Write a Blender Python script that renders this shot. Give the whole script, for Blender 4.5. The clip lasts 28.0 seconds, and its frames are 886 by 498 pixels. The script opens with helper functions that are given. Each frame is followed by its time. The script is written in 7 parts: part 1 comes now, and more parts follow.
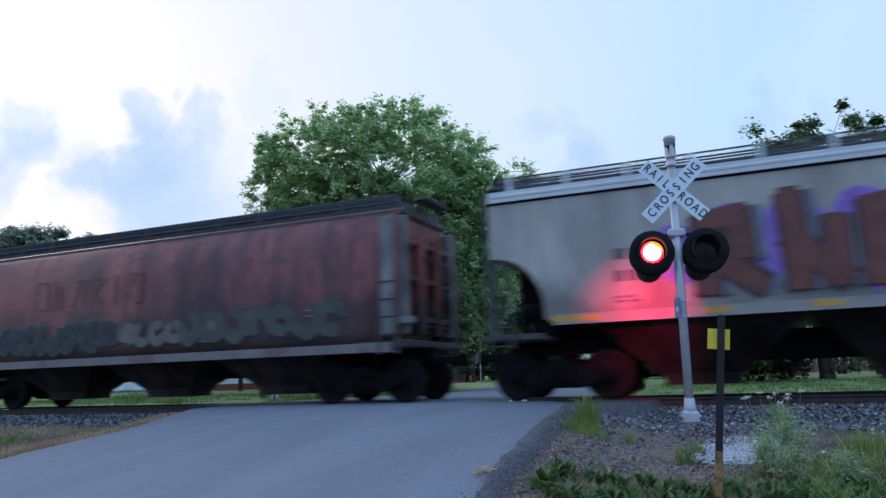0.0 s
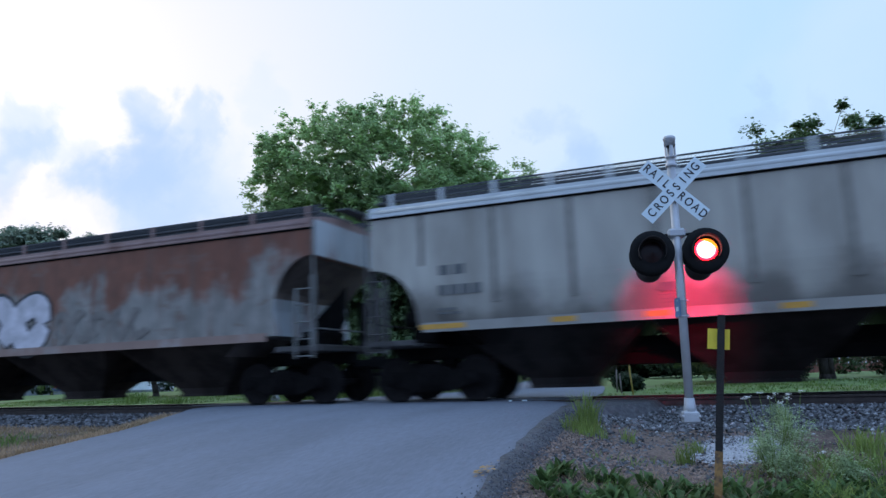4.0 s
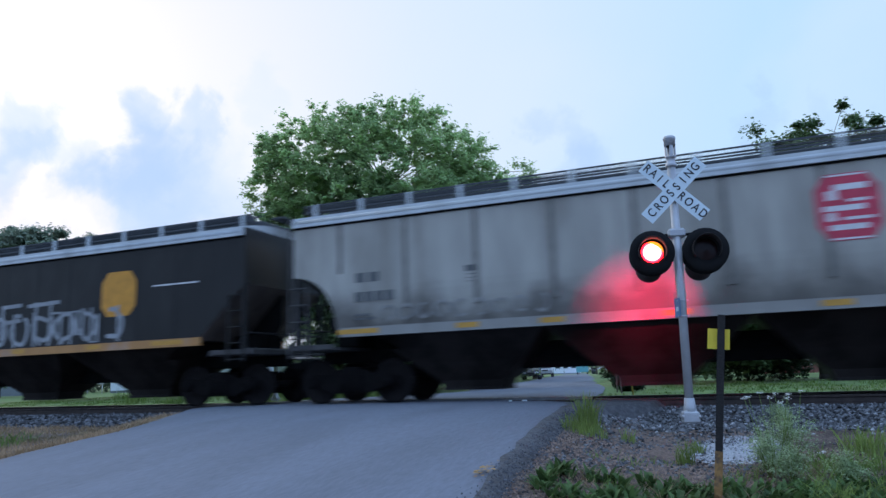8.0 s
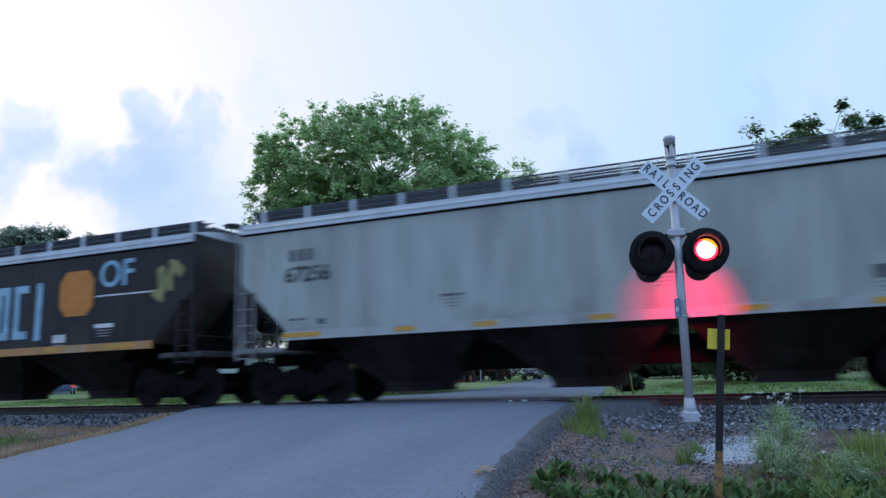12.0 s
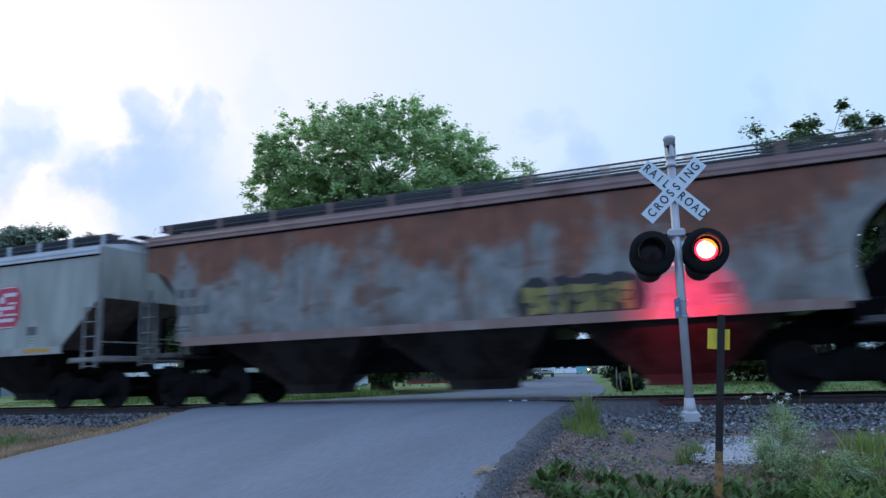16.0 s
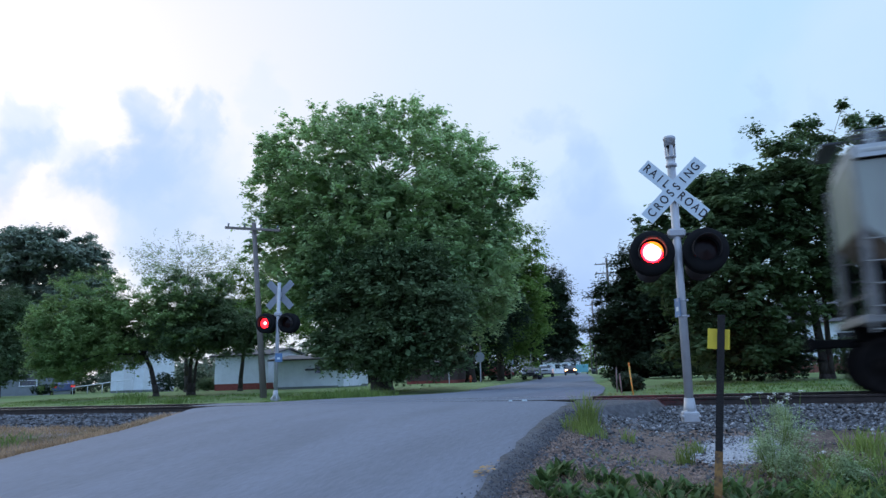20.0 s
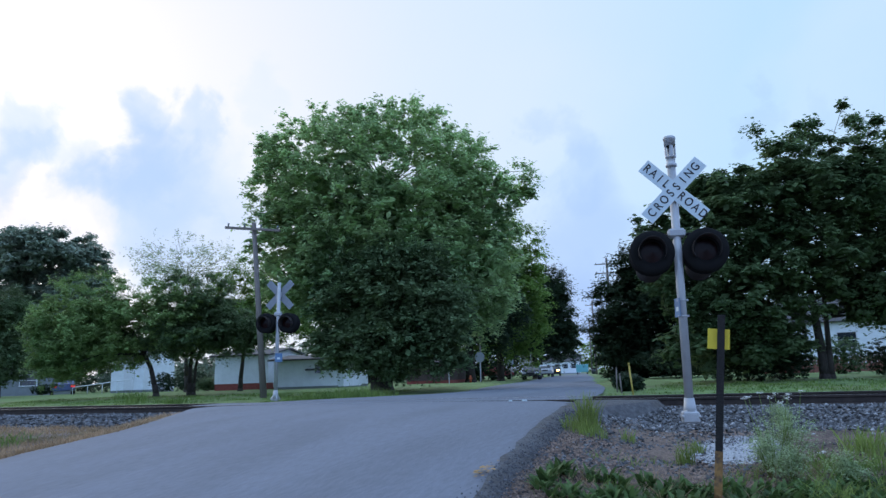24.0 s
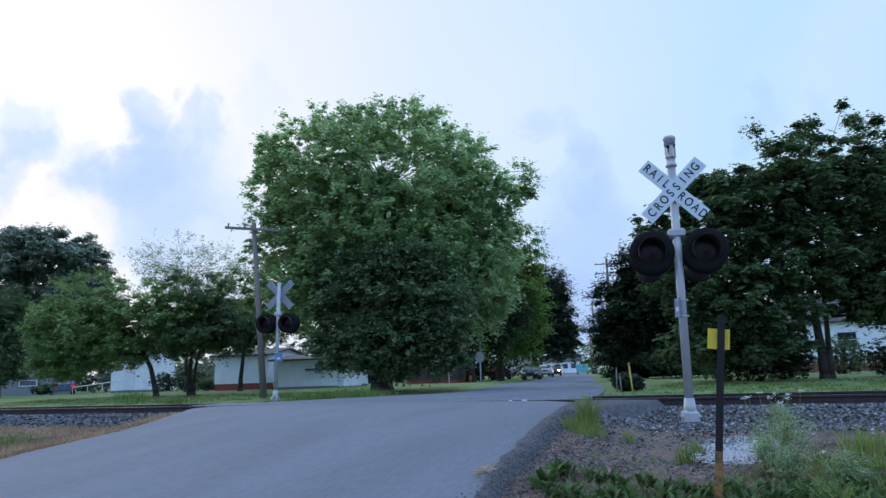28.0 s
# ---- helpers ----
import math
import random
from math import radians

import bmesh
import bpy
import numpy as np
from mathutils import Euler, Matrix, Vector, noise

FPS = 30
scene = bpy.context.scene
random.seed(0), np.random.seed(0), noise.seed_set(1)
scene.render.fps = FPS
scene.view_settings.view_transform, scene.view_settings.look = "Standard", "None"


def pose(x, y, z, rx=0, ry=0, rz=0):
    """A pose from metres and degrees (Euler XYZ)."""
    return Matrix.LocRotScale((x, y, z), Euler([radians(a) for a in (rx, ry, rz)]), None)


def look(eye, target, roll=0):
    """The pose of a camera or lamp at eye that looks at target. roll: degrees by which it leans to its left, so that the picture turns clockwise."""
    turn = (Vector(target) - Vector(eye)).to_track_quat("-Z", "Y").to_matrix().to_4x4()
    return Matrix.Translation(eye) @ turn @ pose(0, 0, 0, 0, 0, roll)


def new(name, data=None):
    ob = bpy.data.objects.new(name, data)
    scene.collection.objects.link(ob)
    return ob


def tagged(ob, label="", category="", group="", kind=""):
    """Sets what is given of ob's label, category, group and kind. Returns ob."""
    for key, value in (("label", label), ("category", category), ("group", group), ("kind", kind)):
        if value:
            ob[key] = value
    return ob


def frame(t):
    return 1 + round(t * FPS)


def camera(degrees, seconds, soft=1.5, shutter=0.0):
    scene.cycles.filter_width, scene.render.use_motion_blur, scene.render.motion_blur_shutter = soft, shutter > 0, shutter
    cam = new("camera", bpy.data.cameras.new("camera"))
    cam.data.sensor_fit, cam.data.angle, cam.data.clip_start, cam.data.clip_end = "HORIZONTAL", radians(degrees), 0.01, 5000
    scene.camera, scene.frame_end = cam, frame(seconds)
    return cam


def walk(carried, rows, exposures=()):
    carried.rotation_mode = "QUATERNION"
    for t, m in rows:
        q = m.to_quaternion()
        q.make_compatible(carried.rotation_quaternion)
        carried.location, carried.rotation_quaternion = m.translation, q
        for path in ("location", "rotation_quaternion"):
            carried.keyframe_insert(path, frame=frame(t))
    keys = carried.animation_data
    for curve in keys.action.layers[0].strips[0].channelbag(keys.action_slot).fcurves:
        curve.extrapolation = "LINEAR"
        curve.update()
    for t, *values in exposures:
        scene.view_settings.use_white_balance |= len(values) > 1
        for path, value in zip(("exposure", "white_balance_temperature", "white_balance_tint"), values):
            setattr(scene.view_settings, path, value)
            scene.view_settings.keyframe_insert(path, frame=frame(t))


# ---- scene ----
# World: x along the track, y away from the camera, z = 0 at the rail heads.
EYE_Z = 0.545
SPEED = 11.852            # train, m/s
TRACK_Y = 14.54           # track centre line

cam = camera(64.19, 28.0, soft=1.45, shutter=0.5)
HEADING, PITCH, ROLL = -21.99, 10.09, -1.89
aim = (math.sin(radians(HEADING)) * math.cos(radians(PITCH)),
       math.cos(radians(HEADING)) * math.cos(radians(PITCH)), math.sin(radians(PITCH)))
VIEW = look((0, 0, EYE_Z), (aim[0], aim[1], EYE_Z + aim[2]), ROLL)
walk(cam, [(0.0, VIEW), (28.0, VIEW)], ((0.0, 0.0, 6110, 13), (28.0, 0.0, 6110, 13)))

# ---------------------------------------------------------------- world and light
SUN_DIR = Vector((-0.80, 0.52, 0.36)).normalized()


def build_world():
    world = bpy.data.worlds.new("evening_sky")
    scene.world = world
    world.use_nodes = True
    nt = world.node_tree
    nt.nodes.clear()
    N, L = nt.nodes.new, nt.links.new
    out, bg = N("ShaderNodeOutputWorld"), N("ShaderNodeBackground")
    L(bg.outputs[0], out.inputs[0])
    sky = N("ShaderNodeTexSky")
    sky.sky_type = "NISHITA"
    sky.sun_disc = False
    sky.sun_elevation = math.asin(SUN_DIR.z)
    sky.sun_rotation = math.atan2(SUN_DIR.x, SUN_DIR.y)
    sky.air_density, sky.dust_density, sky.ozone_density = 1.2, 2.0, 1.5
    gain = N("ShaderNodeMixRGB")
    gain.blend_type = "MULTIPLY"
    gain.inputs[0].default_value = 1
    gain.inputs[2].default_value = (0.10, 0.10, 0.10, 1)
    L(sky.outputs[0], gain.inputs[1])
    co = N("ShaderNodeTexCoord")

    def noise_tex(scale, detail, offset, distort=0.3):
        mv = N("ShaderNodeVectorMath")
        mv.operation = "ADD"
        mv.inputs[1].default_value = offset
        L(co.outputs["Generated"], mv.inputs[0])
        nz = N("ShaderNodeTexNoise")
        nz.inputs["Scale"].default_value = scale
        nz.inputs["Detail"].default_value = detail
        nz.inputs["Roughness"].default_value = 0.55
        nz.inputs["Distortion"].default_value = distort
        L(mv.outputs[0], nz.inputs["Vector"])
        return nz

    def ranged(src, a, b, lo=0.0, hi=1.0, smooth=True):
        mr = N("ShaderNodeMapRange")
        mr.interpolation_type = "SMOOTHSTEP" if smooth else "LINEAR"
        for k, v in enumerate((a, b, lo, hi)):
            mr.inputs[k + 1].default_value = v
        L(src, mr.inputs[0])
        return mr.outputs[0]

    def dot_with(src, v):
        d = N("ShaderNodeVectorMath")
        d.operation = "DOT_PRODUCT"
        d.inputs[1].default_value = v
        L(src, d.inputs[0])
        return d.outputs["Value"]

    # high haze: white towards the hidden sun, blue away from it
    ramp = N("ShaderNodeValToRGB")
    e = ramp.color_ramp.elements
    e[0].position, e[0].color = 0.0, (0.60, 0.92, 1.55, 1)
    e[1].position, e[1].color = 1.0, (1.03, 1.0, 1.01, 1)
    for p, c in ((0.60, (0.56, 0.86, 1.40, 1)), (0.68, (0.53, 0.82, 1.13, 1)), (0.77, (0.60, 0.87, 1.12, 1)), (0.93, (0.84, 0.95, 1.08, 1))):
        k = e.new(p)
        k.color = c
    L(ranged(dot_with(co.outputs["Generated"], SUN_DIR), -1, 1, 0, 1, False), ramp.inputs[0])
    base = N("ShaderNodeMixRGB")
    base.inputs[0].default_value = 0.90
    L(gain.outputs[0], base.inputs[1])
    L(ramp.outputs[0], base.inputs[2])
    last = base.outputs[0]

    def layer(mask, amount, colour, last):
        mul = N("ShaderNodeMath")
        mul.operation = "MULTIPLY"
        mul.inputs[1].default_value = amount
        L(mask, mul.inputs[0])
        mx = N("ShaderNodeMixRGB")
        mx.inputs[2].default_value = (*colour, 1)
        L(mul.outputs[0], mx.inputs[0])
        L(last, mx.inputs[1])
        return mx.outputs[0]

    # thin veil
    last = layer(ranged(noise_tex(2.2, 4, (3.1, 0.4, 1.7)).outputs["Fac"], 0.42, 0.70), 0.30, (0.88, 0.95, 1.06), last)
    # ragged grey-blue cumulus: soft discs on the sky, torn by noise
    wob = noise_tex(7.0, 7, (0.3, 1.9, 0.2), 0.2)
    shift = N("ShaderNodeVectorMath")
    shift.operation = "MULTIPLY_ADD"
    shift.inputs[1].default_value = (0.27, 0.27, 0.27)
    L(wob.outputs["Color"], shift.inputs[0])
    off = N("ShaderNodeVectorMath")
    off.operation = "ADD"
    off.inputs[1].default_value = (-0.135, -0.135, -0.135)
    L(co.outputs["Generated"], off.inputs[0])
    L(off.outputs[0], shift.inputs[2])
    nrm = N("ShaderNodeVectorMath")
    nrm.operation = "NORMALIZE"
    L(shift.outputs[0], nrm.inputs[0])
    for v, size, amount, colour in CLOUDS:
        d = dot_with(nrm.outputs[0], Vector(v).normalized())
        last = layer(ranged(d, math.cos(radians(size)), math.cos(radians(size * 0.15))), amount * 0.78, colour, last)
    # cloud cover thickens and brightens overhead
    sep = N("ShaderNodeSeparateXYZ")
    L(co.outputs["Generated"], sep.inputs[0])
    zen = N("ShaderNodeMixRGB")
    zen.blend_type = "MULTIPLY"
    zen.inputs[0].default_value = 1
    L(last, zen.inputs[1])
    L(ranged(sep.outputs["Z"], 0.55, 0.97, 1.0, 1.7), zen.inputs[2])
    L(zen.outputs[0], bg.inputs[0])
    bg.inputs[1].default_value = 0.95


# direction, size in degrees, cover, colour
CLOUDS = [((-0.225, 0.972, 0.06), 7.0, 0.75, (0.36, 0.53, 0.94)), ((-0.655, 0.725, 0.200), 9.0, 0.75, (0.59, 0.77, 1.03)), ((-0.79, 0.56, 0.17), 4.5, 0.6, (0.63, 0.79, 1.03)),
          ((-0.700, 0.685, 0.195), 5.5, 0.6, (0.57, 0.75, 1.02)),
          ((-0.756, 0.607, 0.205), 4.2, 0.5, (1.12, 1.04, 1.02)), ((-0.786, 0.576, 0.232), 2.6, 0.8, (1.14, 1.06, 1.04)),
          ((-0.758, 0.569, 0.318), 2.9, 0.75, (0.59, 0.77, 1.02)), ((-0.772, 0.576, 0.272), 3.4, 0.8, (0.55, 0.73, 1.00)),
          ((-0.748, 0.601, 0.290), 2.2, 0.6, (0.61, 0.78, 1.02)),
          ((-0.667, 0.666, 0.334), 2.5, 0.8, (0.54, 0.73, 1.00)), ((-0.680, 0.674, 0.289), 3.6, 0.85, (0.51, 0.70, 0.98)),
          ((-0.706, 0.656, 0.262), 3.6, 0.8, (0.54, 0.72, 0.99)), ((-0.631, 0.709, 0.312), 1.9, 0.6, (0.58, 0.76, 1.00)),
          ((-0.670, 0.702, 0.241), 4.2, 0.6, (0.56, 0.74, 1.00)),
          ((-0.199, 0.925, 0.324), 2.8, 0.5, (0.50, 0.69, 0.98)), ((-0.186, 0.943, 0.270), 4.2, 0.6, (0.45, 0.65, 0.98)),
          ((-0.160, 0.971, 0.175), 6.5, 0.7, (0.41, 0.60, 0.98)), ((0.048, 0.951, 0.306), 1.9, 0.45, (0.47, 0.66, 0.95)),
          ((0.142, 0.942, 0.305), 2.0, 0.3, (0.50, 0.69, 0.95)), ((-0.564, 0.739, 0.375), 3.0, 0.3, (0.68, 0.85, 1.02))]



build_world()
sun = new("sun", bpy.data.lights.new("sun", "SUN"))
sun.data.energy, sun.data.angle, sun.data.color = 0.8, radians(25), (1.0, 0.95, 0.9)
sun.matrix_world = look(SUN_DIR * 60, (0, 0, 0))


# ---------------------------------------------------------------- materials
def material(name, color, rough=0.7, vary=0.15, scale=6.0, bump=0.0, bump_scale=40.0, metal=0.0,
             second=None, second_scale=1.5, second_lo=0.45, second_hi=0.65, stretch=(1, 1, 1),
             random_shift=0.0, island=0.0, spec=0.5, emission=None, strength=0.0, world_space=False):
    """A painted, stained or grown surface: colour varied at two scales, with fine relief."""
    m = bpy.data.materials.new(name)
    m.use_nodes = True
    nt = m.node_tree
    N, L = nt.nodes.new, nt.links.new
    b = nt.nodes["Principled BSDF"]
    b.inputs["Roughness"].default_value = rough
    b.inputs["Metallic"].default_value = metal
    b.inputs["Specular IOR Level"].default_value = spec
    co = N("ShaderNodeTexCoord")
    mp = N("ShaderNodeMapping")
    mp.inputs["Scale"].default_value = stretch
    if world_space:
        geo = N("ShaderNodeNewGeometry")
        L(geo.outputs["Position"], mp.inputs[0])
    else:
        L(co.outputs["Object"], mp.inputs[0])
    nz = N("ShaderNodeTexNoise")
    nz.inputs["Scale"].default_value = scale
    nz.inputs["Detail"].default_value = 6
    L(mp.outputs[0], nz.inputs["Vector"])
    ramp = N("ShaderNodeMapRange")
    ramp.inputs[1].default_value, ramp.inputs[2].default_value = 0.3, 0.7
    ramp.inputs[3].default_value, ramp.inputs[4].default_value = 1 - vary, 1 + vary
    L(nz.outputs["Fac"], ramp.inputs[0])
    colour = N("ShaderNodeRGB")
    colour.outputs[0].default_value = (*color, 1)
    last = colour.outputs[0]
    if second:
        n2 = N("ShaderNodeTexNoise")
        n2.inputs["Scale"].default_value = second_scale
        n2.inputs["Detail"].default_value = 8
        n2.inputs["Roughness"].default_value = 0.62
        L(mp.outputs[0], n2.inputs["Vector"])
        r2 = N("ShaderNodeMapRange")
        r2.interpolation_type = "SMOOTHSTEP"
        r2.inputs[1].default_value, r2.inputs[2].default_value = second_lo, second_hi
        L(n2.outputs["Fac"], r2.inputs[0])
        mx = N("ShaderNodeMixRGB")
        mx.inputs[2].default_value = (*second, 1)
        L(r2.outputs[0], mx.inputs[0])
        L(last, mx.inputs[1])
        last = mx.outputs[0]
    mul = N("ShaderNodeMixRGB")
    mul.blend_type = "MULTIPLY"
    mul.inputs[0].default_value = 1
    L(last, mul.inputs[1])
    L(ramp.outputs[0], mul.inputs[2])
    last = mul.outputs[0]
    if random_shift or island:
        if island:
            source = N("ShaderNodeNewGeometry").outputs["Random Per Island"]
        else:
            source = N("ShaderNodeObjectInfo").outputs["Random"]
        rr = N("ShaderNodeMapRange")
        k = island or random_shift
        rr.inputs[3].default_value, rr.inputs[4].default_value = 1 - k, 1 + k
        L(source, rr.inputs[0])
        m2 = N("ShaderNodeMixRGB")
        m2.blend_type = "MULTIPLY"
        m2.inputs[0].default_value = 1
        L(last, m2.inputs[1])
        L(rr.outputs[0], m2.inputs[2])
        last = m2.outputs[0]
    L(last, b.inputs["Base Color"])
    if bump:
        nb = N("ShaderNodeTexNoise")
        nb.inputs["Scale"].default_value = bump_scale
        nb.inputs["Detail"].default_value = 4
        L(mp.outputs[0], nb.inputs["Vector"])
        bp = N("ShaderNodeBump")
        bp.inputs["Strength"].default_value = bump
        bp.inputs["Distance"].default_value = 0.02
        L(nb.outputs["Fac"], bp.inputs["Height"])
        L(bp.outputs[0], b.inputs["Normal"])
    if emission:
        b.inputs["Emission Color"].default_value = (*emission, 1)
        b.inputs["Emission Strength"].default_value = strength
    return m


def leaf_material(name, color, vary=0.2, thin=0.34):
    m = material(name, color, rough=0.6, vary=0.25, scale=1.3, island=vary, spec=0.2,
                 second=(color[0] * 0.62, color[1] * 0.72, color[2] * 0.7), second_scale=0.35)
    nt = m.node_tree
    b = nt.nodes["Principled BSDF"]
    tr = nt.nodes.new("ShaderNodeBsdfTranslucent")
    mix = nt.nodes.new("ShaderNodeMixShader")
    mix.inputs[0].default_value = thin
    src = b.inputs["Base Color"].links[0].from_socket
    nt.links.new(src, tr.inputs[0])
    nt.links.new(b.outputs[0], mix.inputs[1])
    nt.links.new(tr.outputs[0], mix.inputs[2])
    nt.links.new(mix.outputs[0], nt.nodes["Material Output"].inputs[0])
    return m


ASPHALT = material("worn_asphalt", (0.136, 0.152, 0.186), 0.9, 0.12, 26.0, 0.4, 70, second=(0.112, 0.125, 0.152),
                   second_scale=0.9, second_lo=0.40, second_hi=0.72, stretch=(1, 0.22, 1), world_space=True)
ASPHALT_EDGE = material("dark_asphalt_edge", (0.082, 0.083, 0.089), 0.95, 0.35, 14.0, 1.0, 40, second=(0.075, 0.07, 0.068),
                        second_scale=2.5, world_space=True)
SOIL = material("gravelly_soil", (0.150, 0.108, 0.086), 0.95, 0.65, 26.0, 1.0, 45, second=(0.075, 0.052, 0.042),
                second_scale=1.1, world_space=True)
LAWN = material("mown_lawn", (0.122, 0.192, 0.054), 0.95, 0.35, 2.2, 0.6, 30, second=(0.120, 0.150, 0.05),
                second_scale=0.25, world_space=True)
STONE = material("limestone_ballast", (0.105, 0.108, 0.114), 0.9, 0.25, 14, 0.4, 60, island=0.85)
BALLAST_BED = material("ballast_bed", (0.06, 0.06, 0.063), 0.95, 0.4, 12, 1.0, 25, world_space=True)
PALE_GRAVEL = material("pale_gravel", (0.36, 0.37, 0.385), 0.95, 0.2, 20, 0.8, 60, world_space=True)
CHIP = material("mixed_gravel_chips", (0.32, 0.325, 0.335), 0.95, 0.3, 20, 0.5, 60, island=0.6)
CRUMB = material("asphalt_crumbs", (0.085, 0.090, 0.105), 0.95, 0.3, 20, 0.5, 60, island=0.6)
RAIL_STEEL = material("rusty_rail_steel", (0.045, 0.033, 0.028), 0.7, 0.3, 8, 0.3, 40, metal=0.3)
RAIL_HEAD = material("polished_rail_head", (0.38, 0.37, 0.36), 0.35, 0.1, 8, metal=0.9)
TIE_WOOD = material("creosoted_tie_wood", (0.06, 0.048, 0.04), 0.9, 0.3, 5, 0.6, 30, stretch=(1, 6, 1), random_shift=0.3)
GALV = material("galvanised_steel", (0.43, 0.44, 0.455), 0.5, 0.10, 5, 0.1, 40, metal=0.35, random_shift=0.05)
WHITE_SHEET = material("white_reflective_sheet", (0.60, 0.69, 0.715), 0.45, 0.05, 4, random_shift=0.03)
SIGN_BACK = material("bare_aluminium_sign_back", (0.24, 0.26, 0.28), 0.5, 0.1, 5, metal=0.4)
BLACK_PAINT = material("black_signal_paint", (0.008, 0.008, 0.0085), 0.8, 0.2, 6, spec=0.2)
LETTER_BLACK = material("black_sign_lettering", (0.012, 0.012, 0.016), 0.6, 0.1, 6)
BLUE_SHEET = material("blue_sign_sheet", (0.10, 0.20, 0.36), 0.45, 0.1, 6)
YELLOW_SHEET = material("yellow_marker_sheet", (0.72, 0.55, 0.03), 0.5, 0.1, 6)
POST_STEEL = material("rusty_post_steel", (0.012, 0.010, 0.009), 0.8, 0.4, 9, 0.4, 50)
POST_YELLOW = material("yellow_plastic_post", (0.42, 0.32, 0.06), 0.6, 0.15, 6)
WOOD_POLE = material("weathered_pole_wood", (0.19, 0.165, 0.15), 0.9, 0.2, 5, 0.5, 30, stretch=(5, 5, 0.6))
BARK = material("tree_bark", (0.055, 0.046, 0.038), 0.95, 0.35, 6, 1.0, 20, stretch=(3, 3, 0.6))
LENS_DARK = material("dark_red_signal_lens", (0.012, 0.003, 0.003), 0.2, 0.2, 10, spec=0.15)
LAMP_CORE = material("lit_lamp_core", (0.9, 0.5, 0.5), emission=(1.0, 0.42, 0.38), strength=5)
LAMP_RING = material("lit_red_lens", (0.8, 0.02, 0.02), emission=(1.0, 0.0012, 0.0024), strength=55)
LAMP_FAR = material("lit_far_red_lens", (0.8, 0.02, 0.02), emission=(1.0, 0.012, 0.02), strength=4)
# reflected lamplight on the visor, made as an emissive amber
VISOR_GLINT = material("visor_glint_glow", (0.8, 0.3, 0.05), emission=(1.0, 0.25, 0.012), strength=2.2)
LAMP_BEAM = material("lit_red_beam_lens", (0.8, 0.02, 0.02), emission=(1.0, 0.0, 0.07), strength=1150)
VISOR_PAINT = material("worn_black_visor_paint", (0.035, 0.03, 0.03), 0.5, 0.2, 6, spec=0.3)


# ---------------------------------------------------------------- mesh helpers
def part(name, bm, mat, parent=None, label=""):
    """Links a bmesh as one mesh object under a thing or a part."""
    me = bpy.data.meshes.new(name)
    bm.to_mesh(me)
    bm.free()
    for mm in (mat if isinstance(mat, (list, tuple)) else [mat]):
        me.materials.append(mm)
    return put(name, me, parent, label)


def put(name, me, parent=None, label="", m=None):
    ob = new(name, me)
    ob.parent = parent
    if m is not None:
        ob.matrix_basis = m
    if label:
        tagged(ob, label)
    return ob


def thing(name, label, category, group="", kind="", m=None):
    ob = new(name)
    tagged(ob, label, category, group, kind)
    if m is not None:
        ob.matrix_basis = m
    return ob


def bx(bm, c, s, m=None, bevel=0.0, mi=0):
    """A box of size s about c, edges bevelled."""
    r = bmesh.ops.create_cube(bm, size=1.0, matrix=Matrix.Translation(c) @ Matrix.Diagonal((*s, 1)))
    vs = r["verts"]
    if bevel:
        es = list({e for v in vs for e in v.link_edges})
        g = bmesh.ops.bevel(bm, geom=es, offset=bevel, segments=1, affect="EDGES")
        vs = list({v for f in g["faces"] for v in f.verts} | {v for v in vs if v.is_valid})
    if m is not None:
        bmesh.ops.transform(bm, matrix=m, verts=vs)
    if mi:
        for f in {f for v in vs for f in v.link_faces}:
            f.material_index = mi
    return vs


def rod(bm, a, b, r0, r1=None, seg=8, mi=0):
    """A tapered round bar from a to b."""
    a, b = Vector(a), Vector(b)
    d = b - a
    q = d.to_track_quat("Z", "Y").to_matrix().to_4x4()
    r = bmesh.ops.create_cone(bm, cap_ends=True, segments=seg, radius1=r0, radius2=r0 if r1 is None else r1, depth=d.length,
                              matrix=Matrix.Translation((a + b) / 2) @ q)
    for f in {f for v in r["verts"] for f in v.link_faces}:
        f.material_index = mi
        f.smooth = len(f.verts) == 4
    return r["verts"]


def slab(bm, pts, y0, y1, m=None, mi=0):
    """A plate with outline pts in the xz plane, from y0 to y1."""
    a = [bm.verts.new((x, y0, z)) for x, z in pts]
    b = [bm.verts.new((x, y1, z)) for x, z in pts]
    fs = [bm.faces.new(a), bm.faces.new(b[::-1])]
    n = len(pts)
    for i in range(n):
        fs.append(bm.faces.new((a[i], b[i], b[(i + 1) % n], a[(i + 1) % n])))
    for f in fs:
        f.material_index = mi
    bmesh.ops.recalc_face_normals(bm, faces=fs)
    if m is not None:
        bmesh.ops.transform(bm, matrix=m, verts=a + b)
    return a + b


def lathe(bm, prof, seg=20, m=None, mi=0):
    """A shape turned about y: prof is a list of (radius, y)."""
    rings = []
    for r, y in prof:
        rings.append([bm.verts.new((r * math.cos(2 * math.pi * i / seg), y, r * math.sin(2 * math.pi * i / seg))) for i in range(seg)])
    fs = []
    for p, q in zip(rings, rings[1:]):
        for i in range(seg):
            fs.append(bm.faces.new((p[i], q[i], q[(i + 1) % seg], p[(i + 1) % seg])))
    for f in fs:
        f.material_index = mi
        f.smooth = True
    vs = [v for r in rings for v in r]
    if m is not None:
        bmesh.ops.transform(bm, matrix=m, verts=vs)
    return vs


